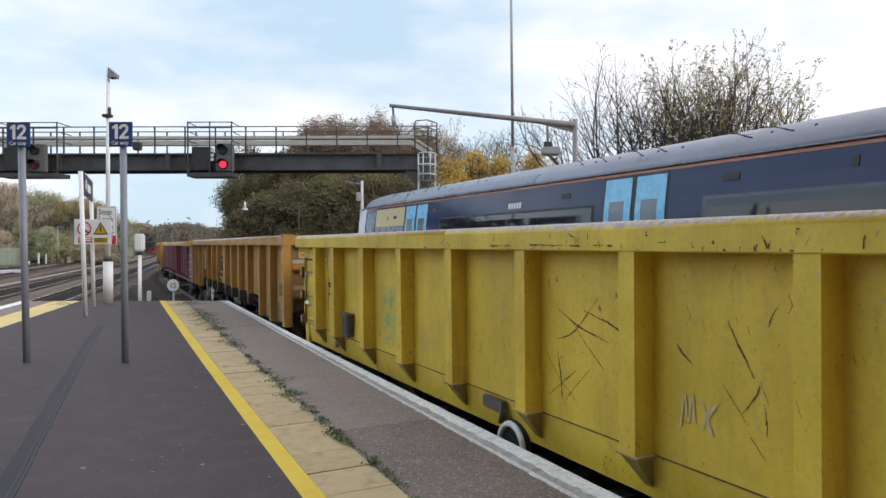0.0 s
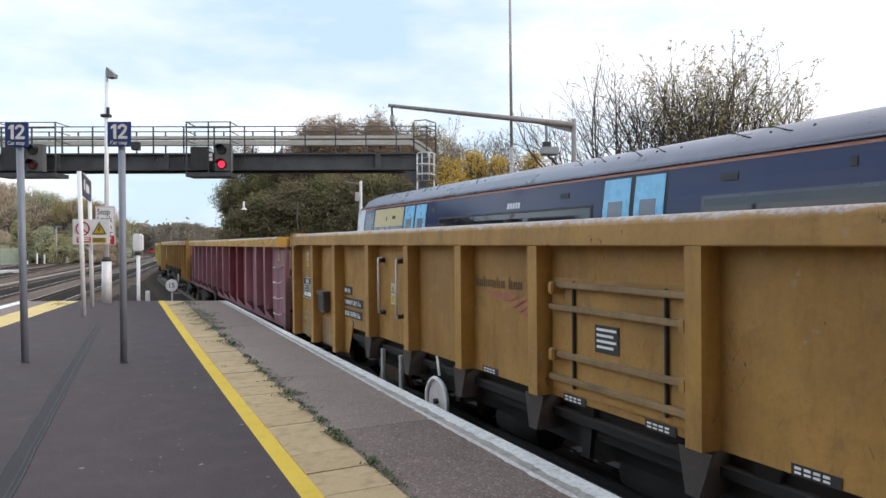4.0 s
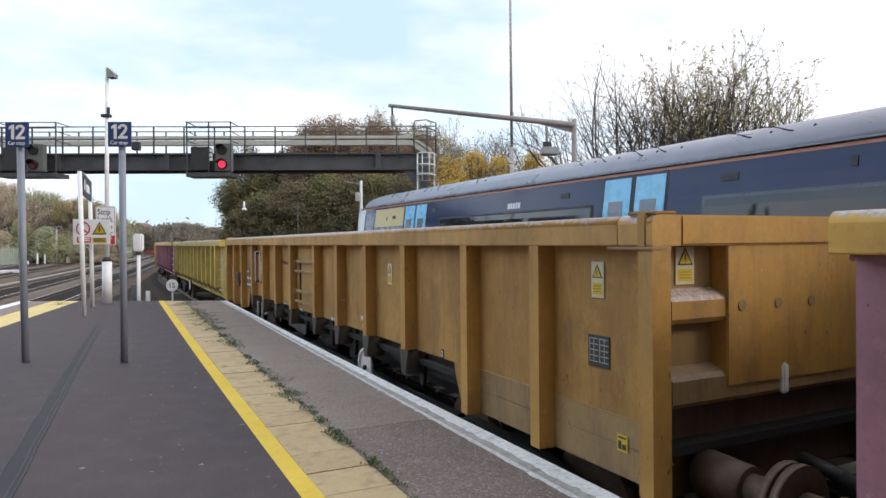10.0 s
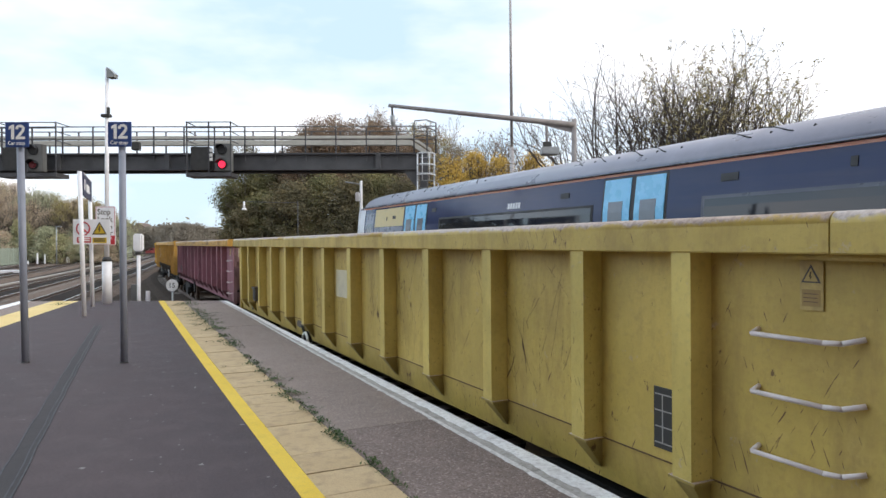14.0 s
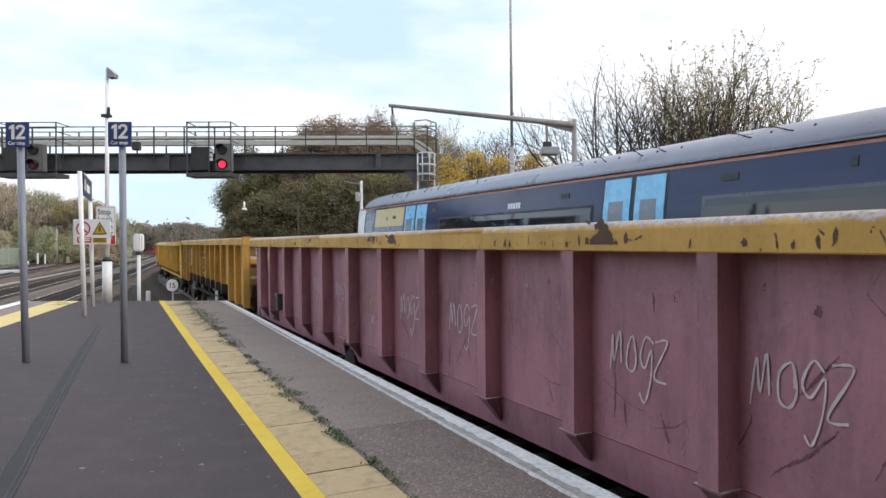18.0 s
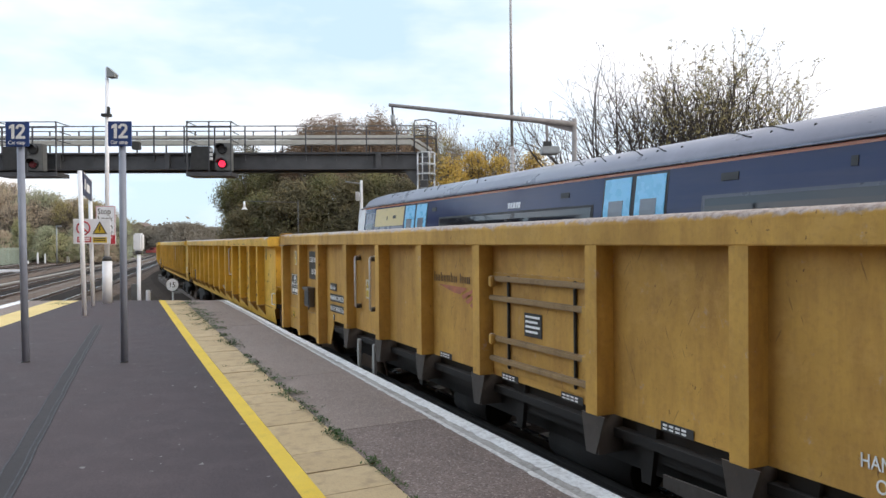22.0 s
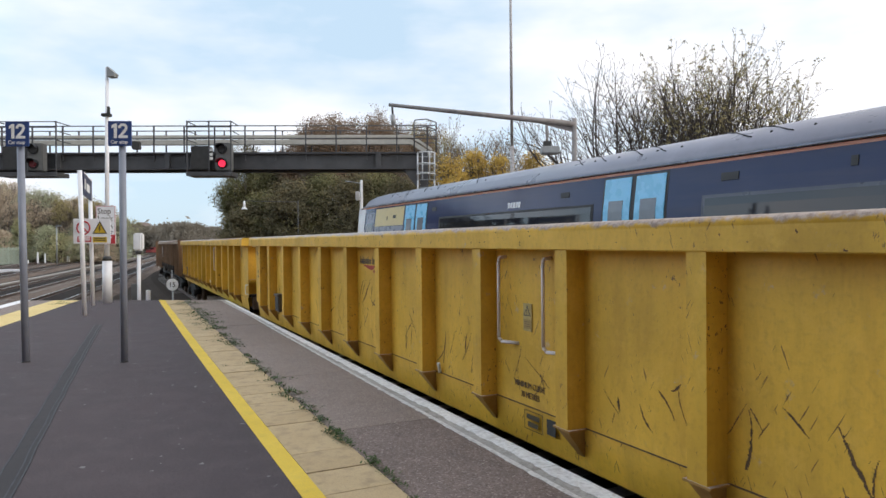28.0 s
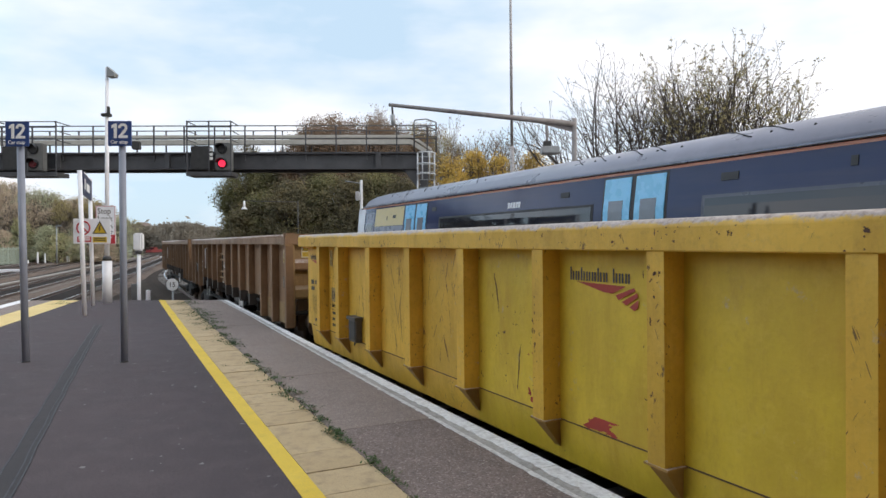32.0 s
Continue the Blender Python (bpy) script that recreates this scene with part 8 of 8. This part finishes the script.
def fan_tree(x, y, fork, height, seed, label, count, fan, leaf=None, share=0.3):
    """A short trunk that forks low into limbs fanned from side to side, nearly bare."""
    rnd = random.Random(seed)
    t = thing("tree", label, "tree", Matrix.Translation((x, y, -1.25)), "trees beside the line")
    bm, tips = (bmesh.new(), bmesh.new()), []
    rod(bm[0], (0, 0, -0.1), (0, 0, fork), 0.20, 0.15, 10)
    for i in range(count):
        u = (i + rnd.uniform(-0.3, 0.3)) / (count - 1)
        lean = fan[0] + (fan[1] - fan[0]) * u
        d = Vector((lean, rnd.uniform(-0.35, 0.35), 1)).normalized()
        reach = (height - fork) * (1 - 0.22 * abs(lean)) * rnd.uniform(0.90, 1.0)
        limb(bm, rnd, Vector((0, 0, fork - rnd.uniform(0, 0.9))), d, reach, rnd.uniform(0.055, 0.09), 1, tips, rnd.uniform(0, 6))
    if leaf is not None:
        lb = bmesh.new()
        for p in tips + [v.co.copy() for v in bm[1].verts if rnd.random() < 0.05]:
            if rnd.random() < share:
                leaf_cloud(lb, rnd, p, 0.08, rnd.choice((1, 2, 3)), 0.05)
        tagged(part("leaves", lb, leaf, t, "thin autumn leaves"), kind="stuff")
    part("stem", bm[0], BRANCH, t, "forked main stems")
    tagged(part("branchwork", bm[1], BRANCH, t, "fine bare twigs"), kind="stuff")
    return t


def bare_tree(x, y, height, seed, label, leaf=None, leaves=3, depth=4, stems=5, spread=0.75, twig=0.010, lsize=0.07, top_leaves=False, fan=(0.2, 0.55), cloud=0.25, limb=0.008, width=0.0, lift=0.15, bend=0.19, twig_mat=None):
    rnd = random.Random(seed)
    t = thing("tree", label, "tree", Matrix.Translation((x, y, -1.25)), "trees beside the line")
    stem, bm, tips = bmesh.new(), bmesh.new(), []
    for i in range(stems):
        a = 2 * math.pi * i / stems + rnd.uniform(-0.4, 0.4)
        d = Vector((math.cos(a) * rnd.uniform(*fan), math.sin(a) * rnd.uniform(*fan), 1)).normalized()
        branches((stem, bm, depth), rnd, Vector((math.cos(a) * 0.15, math.sin(a) * 0.15, 0)), d, height * rnd.uniform(0.36, 0.44), height * limb, depth, spread, tips, lift, twig, bend)
    k = height / max(v.co.z for v in bm.verts)
    kx = k if not width else width / 2 / np.percentile([math.hypot(v.co.x, v.co.y) for v in bm.verts], 97)
    for v in (*bm.verts, *stem.verts):
        v.co = Vector((v.co.x * kx, v.co.y * kx, v.co.z * k))
    part("stem", stem, twig_mat or TWIG, t, "forked main stems")
    tips = [Vector((p.x * kx, p.y * kx, p.z * k)) for p in tips]
    tagged(part("branchwork", bm, twig_mat or TWIG, t, "bare twiggy branches"), kind="stuff")
    if leaf is not None:
        bm = bmesh.new()
        for p in tips:
            if top_leaves and p.z < height * 0.5 and rnd.random() < 0.7:
                continue
            leaf_cloud(bm, rnd, p, cloud, leaves, lsize)
        tagged(part("leaves", bm, leaf, t, "thin autumn leaves"), kind="stuff")
    return t


def leafy_tree(x, y, height, width, seed, leaf, label, count=9000, size=0.16, twigs=True, name="tree"):
    """A tree with a tapered trunk, limbs, and a crown of leaf clumps with gaps."""
    rnd = random.Random(seed)
    t = thing(name, label, "tree", Matrix.Translation((x, y, -1.25)), "trees beside the line")
    bm = bmesh.new()
    rod(bm, (0, 0, 0), (0, 0, height * 0.5), height * 0.022, height * 0.012, 8)
    clumps = []
    for i in range(190):
        a, u = rnd.uniform(0, 6.28), rnd.random()
        z = height * (0.12 + 0.83 * u)
        r = width / 2 * (1 - 0.75 * max(0, (u - 0.35) / 0.65) ** 1.5) * rnd.uniform(0.3, 1.0)
        c = Vector((r * math.cos(a), r * math.sin(a), z))
        clumps.append((c, width * rnd.uniform(0.05, 0.14)))
        rod(bm, (0, 0, min(z * 0.7, height * 0.5)), c, height * 0.008, 0.012, 5)
    part("trunk", bm, BARK, t, "dark trunk and limbs")
    bm = bmesh.new()
    for c, r in clumps:
        leaf_cloud(bm, rnd, c, r, count // len(clumps), size)
    tagged(part("crown", bm, leaf, t, "uneven leafy crown"), kind="stuff")
    if twigs:
        bm, tips = bmesh.new(), []
        for c, r in clumps[::3]:
            if c.z > height * 0.5:
                branches(bm, rnd, c, Vector((rnd.uniform(-0.3, 0.3), rnd.uniform(-0.3, 0.3), 1)).normalized(), height * 0.13, 0.02, 2, 0.6, tips, 0.2, 0.012)
        tagged(part("twig_crown", bm, TWIG, t), kind="stuff")
    return t


def trees():
    def at(px, y):
        return (px - 784) / LENS_PX * y
    # the dark wood behind the gantry
    for i, (px, y, top, w, leaf, lab) in enumerate((
            (432, 60, 322, 4.5, LEAF_GREEN, "green tree with ivy at the wood's edge"), (458, 58, 288, 5.2, LEAF_GREEN, "dark green leafy tree"),
            (495, 60, 250, 6.0, LEAF_DARK, "dark green leafy tree"), (556, 57, 212, 6.0, LEAF_BROWN, "tree with thin brown autumn leaves"),
            (605, 60, 198, 7.0, LEAF_BROWN, "tree with thin brown autumn leaves"), (650, 58, 194, 7.5, LEAF_BROWN, "tree with thin brown autumn leaves"),
            (700, 60, 200, 7.5, LEAF_BROWN, "tree with thin brown autumn leaves"), (745, 62, 214, 6.5, LEAF_OLIVE, "tree with olive autumn leaves"))):
        h = 1.6 + (432 - top) / LENS_PX * y + 1.25
        bare_tree(at(px, y), y, h, 10 + i, lab, leaf, 20, 4, 7, 0.55, 0.012, 0.07, fan=(0.1, 0.6), cloud=0.42, width=w * 1.15, lift=0.25)
    for i, (px, y, top, w, leaf) in enumerate(((420, 50, 385, 3.0, LEAF_GREEN), (440, 48, 362, 4.5, LEAF_DARK), (470, 49, 345, 6.0, LEAF_GREEN), (520, 47, 320, 6.5, LEAF_DARK), (575, 48, 312, 6.5, LEAF_GREEN),
                                               (625, 46, 310, 6.0, LEAF_DARK), (675, 47, 305, 6.5, LEAF_GREEN), (715, 46, 318, 5.5, LEAF_DARK))):
        h = 1.6 + (432 - top) / LENS_PX * y + 1.25
        leafy_tree(at(px, y), y, h, w, 40 + i, leaf, "dense dark green bush under the wood", 26000, 0.07, False, "bush")
    # yellow bushes and bare trees to the right
    for i, (px, y, top, w) in enumerate(((800, 40, 268, 3.4), (845, 41, 262, 3.8), (885, 40, 266, 3.2), (945, 40, 262, 3.6), (985, 41, 285, 3.0))):
        h = 1.6 + (432 - top) / LENS_PX * y + 1.25
        leafy_tree(at(px, y), y, h, w, 60 + i, LEAF_YELLOW, "bush with bright yellow autumn leaves", 9000, 0.07, False, "bush")
    bare_tree(at(840, 46), 46, 11.6, 71, "small bare brown tree among yellow bushes", LEAF_BROWN, 1, 4, 5, 0.6, 0.010)
    bare_tree(at(890, 48), 48, 10.8, 73, "small bare brown tree among yellow bushes", LEAF_BROWN, 1, 4, 5, 0.6, 0.010)
    for px, y, fork, hh, seed, lab, count, fan, leaf, share in (
            (1084, 28.0, 3.4, 10.9, 72, "wide bare tree with many upswept limbs", 9, (-0.98, 0.45), None, 0.0),
            (1140, 27.5, 3.4, 10.5, 74, "wide bare tree losing its last leaves", 9, (-0.68, 0.45), LEAF_OLIVE, 0.05),
            (1196, 28.5, 3.4, 10.9, 75, "bare tree with upswept limbs and few leaves", 8, (-0.50, 0.40), LEAF_OLIVE, 0.10),
            (1264, 26.5, 3.2, 10.8, 77, "twiggy tree with a few olive leaves at its top", 12, (-0.30, 0.14), LEAF_OLIVE, 0.9),
            (1290, 27.5, 2.6, 10.3, 83, "thin crowned tree with olive autumn leaves", 12, (-0.36, 0.06), LEAF_OLIVE, 1.0),
            (1366, 27.0, 2.2, 9.3, 78, "low tree with olive autumn leaves", 13, (-0.28, 0.10), LEAF_OLIVE, 1.0)):
        fan_tree(at(px, y), y, fork, hh, seed, lab, count, fan, leaf, share)
    # the wood beyond the left-hand tracks
    for i in range(26):
        rnd = random.Random(200 + i)
        px = -60 + i * 10 + rnd.uniform(-4, 4)
        y = rnd.uniform(100, 118)
        top = float(np.interp(px, [-60, 15, 30, 48, 62, 78, 100, 118, 135, 155, 170, 205], [322, 326, 350, 352, 336, 344, 358, 366, 352, 356, 372, 392])) + rnd.uniform(-4, 6)
        h = 1.6 + (432 - top) / LENS_PX * y + 1.25
        leaf = LEAF_FAR if 40 < px < 84 else LEAF_OLIVE if 124 < px < 158 and i % 2 else LEAF_FAR_PALE if i % 6 == 1 else LEAF_FAR_BROWN
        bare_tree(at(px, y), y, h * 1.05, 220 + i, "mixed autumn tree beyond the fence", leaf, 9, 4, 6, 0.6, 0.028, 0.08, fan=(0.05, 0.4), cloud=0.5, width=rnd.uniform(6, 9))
    for i in range(13):
        rnd = random.Random(400 + i)
        px, y = -40 + i * 21 + rnd.uniform(-6, 6), rnd.uniform(96, 100)
        h = 1.6 + (432 - rnd.uniform(384, 420)) / LENS_PX * y + 1.25
        leafy_tree(at(px, y), y, h, rnd.uniform(4, 6), 420 + i, (LEAF_FAR, LEAF_FAR_PALE, LEAF_FAR_BROWN)[i % 3], "autumn bush beyond the fence, paled for haze", 9000, 0.085, False, "bush")
    for i in range(14):
        rnd = random.Random(300 + i)
        px, y = 215 + i * 13 + rnd.uniform(-4, 4), rnd.uniform(190, 230)
        top = 404 - 10 * math.exp(-((px - 320) / 40) ** 2)
        h = 1.6 + (432 - top) / LENS_PX * y + 1.25
        leafy_tree(at(px, y), y, h, rnd.uniform(8, 12), 320 + i, LEAF_HAZE, "distant brown autumn tree, greyed for haze", 7000, 0.24, False)
    # a low hedge closes the distance
    rnd = random.Random(9)
    bm = bmesh.new()
    for i in range(150):
        a = radians(-60 + i * 0.8)
        d = rnd.uniform(235, 300)
        leaf_cloud(bm, rnd, (math.sin(a) * d, math.cos(a) * d, rnd.uniform(1, 4.5)), 4.5, 60, 0.8)
    solid("far_woods", bm, LEAF_HAZE, "far belt of autumn woods", "woods", kind="stuff")
    # unseen woods, added beside the platform so the coach windows reflect something dark
    bm = bmesh.new()
    for i in range(110):
        a = radians(-42 - i * 0.75)
        d = rnd.uniform(62, 80)
        leaf_cloud(bm, rnd, (math.sin(a) * d, math.cos(a) * d, rnd.uniform(0, 6.0)), 3.4, 330, 0.5)
    solid("lineside_woods", bm, LEAF_DARK, "unseen dark woods added for the coach windows to reflect", "woods", kind="stuff")


def lineside():
    def at(px, y):
        return (px - 784) / LENS_PX * y
    # green mesh fence along the left
    f = thing("fence", "green steel fence beyond the tracks", "fence")
    p0, p1 = Vector((at(-60, 82), 82, -1.2)), Vector((at(235, 150), 150, -1.2))
    n = 44
    for i in range(n + 1):
        p = p0.lerp(p1, i / n)
        part("fence_post", box(bmesh.new(), p.x - 0.05, p.x + 0.05, p.y - 0.05, p.y + 0.05, -1.25, 1.25), FENCE_GREEN, f)
    for i in range(n):
        a, b = p0.lerp(p1, i / n), p0.lerp(p1, (i + 1) / n)
        bm = bmesh.new()
        for j in range(14):
            q = a.lerp(b, j / 14)
            box(bm, q.x - 0.014, q.x + 0.014, q.y - 0.014, q.y + 0.014, -1.15, 1.15)
        for z in (-0.9, 0.9):
            d = (b - a)
            rod(bm, (a.x, a.y, z), (b.x, b.y, z), 0.03, seg=4)
        tagged(part("fence_panel", bm, FENCE_GREEN, f), kind="stuff")
    # white posts, boards and cabinets in front of it
    rnd = random.Random(21)
    for px, y, w, z in ((68, 92, 0.16, 0.5), (81, 94, 0.16, 0.3), (94, 97, 0.5, -0.3), (104, 98, 0.3, -0.4), (117, 98, 0.16, 0.1), (122, 96, 0.4, -0.1), (131, 100, 0.5, 0.4), (137, 100, 0.16, 0.2), (50, 88, 0.25, -0.5)):
        t = thing("marker_post", "white lineside post beside the tracks", "post", Matrix.Translation((at(px, y), y, -1.25)), "white lineside posts")
        part("post", box(bmesh.new(), -w / 2, w / 2, -0.1, 0.1, 0, z + 1.25, 0.02), LAMP_WHITE, t)
    for px, y in ((14, 64), (300, 130)):
        t = thing("cable_drum_cover", "long white trough cover lying beside the rails", "cover", Matrix.Translation((at(px, y), y, -1.15)))
        part("cover", box(bmesh.new(), -1.5, 1.5, -0.5, 0.5, 0, 0.35, 0.04), LAMP_WHITE, t)
    # street lamp beyond the fence
    t = thing("street_lamp", "slim grey street lamp beyond the fence", "street lamp", Matrix.Translation((at(102, 88), 88, -1.25)))
    z = 1.6 + (432 - 400) / LENS_PX * 88 + 1.25
    part("post", rod(bmesh.new(), (0, 0, 0), (0, 0, z), 0.09, 0.06, 8), GALV, t)
    part("lamp_head", box(bmesh.new(), -0.1, 0.7, -0.1, 0.1, z - 0.05, z + 0.12, 0.03), GALV, t)
    # the red locomotive far down the line
    y = 175.0
    t = thing("locomotive", "small red locomotive far down the line", "locomotive", Matrix.Translation((at(264, y), y, -1.2)))
    part("body", box(bmesh.new(), -0.75, 0.75, 0, 7, 0.5, 1.3, 0.1), LOCO_RED, t)
    part("cab", box(bmesh.new(), -0.6, 0.6, 2, 4.5, 1.3, 1.9, 0.1), LOCO_RED, t)
    part("cab_window", box(bmesh.new(), -0.45, 0.45, 1.97, 2.0, 1.4, 1.75), GLASS, t)
    part("frame", box(bmesh.new(), -1.2, 1.2, -0.3, 9.3, 0.2, 0.6), UNDER, t)
    # houses on the rise
    for i, (px, y, w, h) in enumerate(((247, 240, 9, 6.5), (232, 250, 8, 6), (262, 260, 10, 6))):
        t = thing("house", "pale brick house with brown pitched roof far off", "house", Matrix.Translation((at(px, y), y, 0.0)), "distant houses")
        part("wall", box(bmesh.new(), -w / 2, w / 2, 0, 7, 0, h), HOUSE_BRICK, t)
        part("roof", prism(bmesh.new(), [(-w / 2 - 0.4, h), (w / 2 + 0.4, h), (0, h + 3)], "y", -0.4, 7.4), HOUSE_ROOF, t)
        for x in (-w / 4, w / 4):
            for z in (1.2, 3.8):
                part("window", box(bmesh.new(), x - 0.6, x + 0.6, -0.06, 0.05, z, z + 1.3), GLASS, t)


def shade_wall():
    """An unseen plain wall closing the place, added to block light from behind."""
    bm = bmesh.new()
    box(bm, -45, 3.4, -5.4, -5.0, -1.3, 17.0)
    solid("wall_south", bm, BLOCKER_DARK, "unseen dark wall added behind the platform to block light", "wall", kind="structure")


ground()
shade_wall()
tracks()
freight_train()
passenger_train()
signal_gantry()
for x, y, lean in ((-5.67, 9.10, -0.05), (-4.32, 9.08, -0.01)):
    car_stop(x, y, lean)
lamp_column()
platform_signs()
right_lamp_arm()
mast()
far_lamps()
lineside()
trees()
weeds()
platform()


def motions():
    for k, w in WAGONS.items():
        walk(w, [(t * 0.5, wagon_pose(k, t * 0.5)) for t in range(0, 65)])
    turns = [(t / 10, math.degrees(gone(t / 10) / 0.46)) for t in range(0, 321)]
    for wheelset, y in WHEELSETS:
        walk(wheelset, [(t, pose(0, y, 0.46, deg)) for t, deg in turns])


motions()
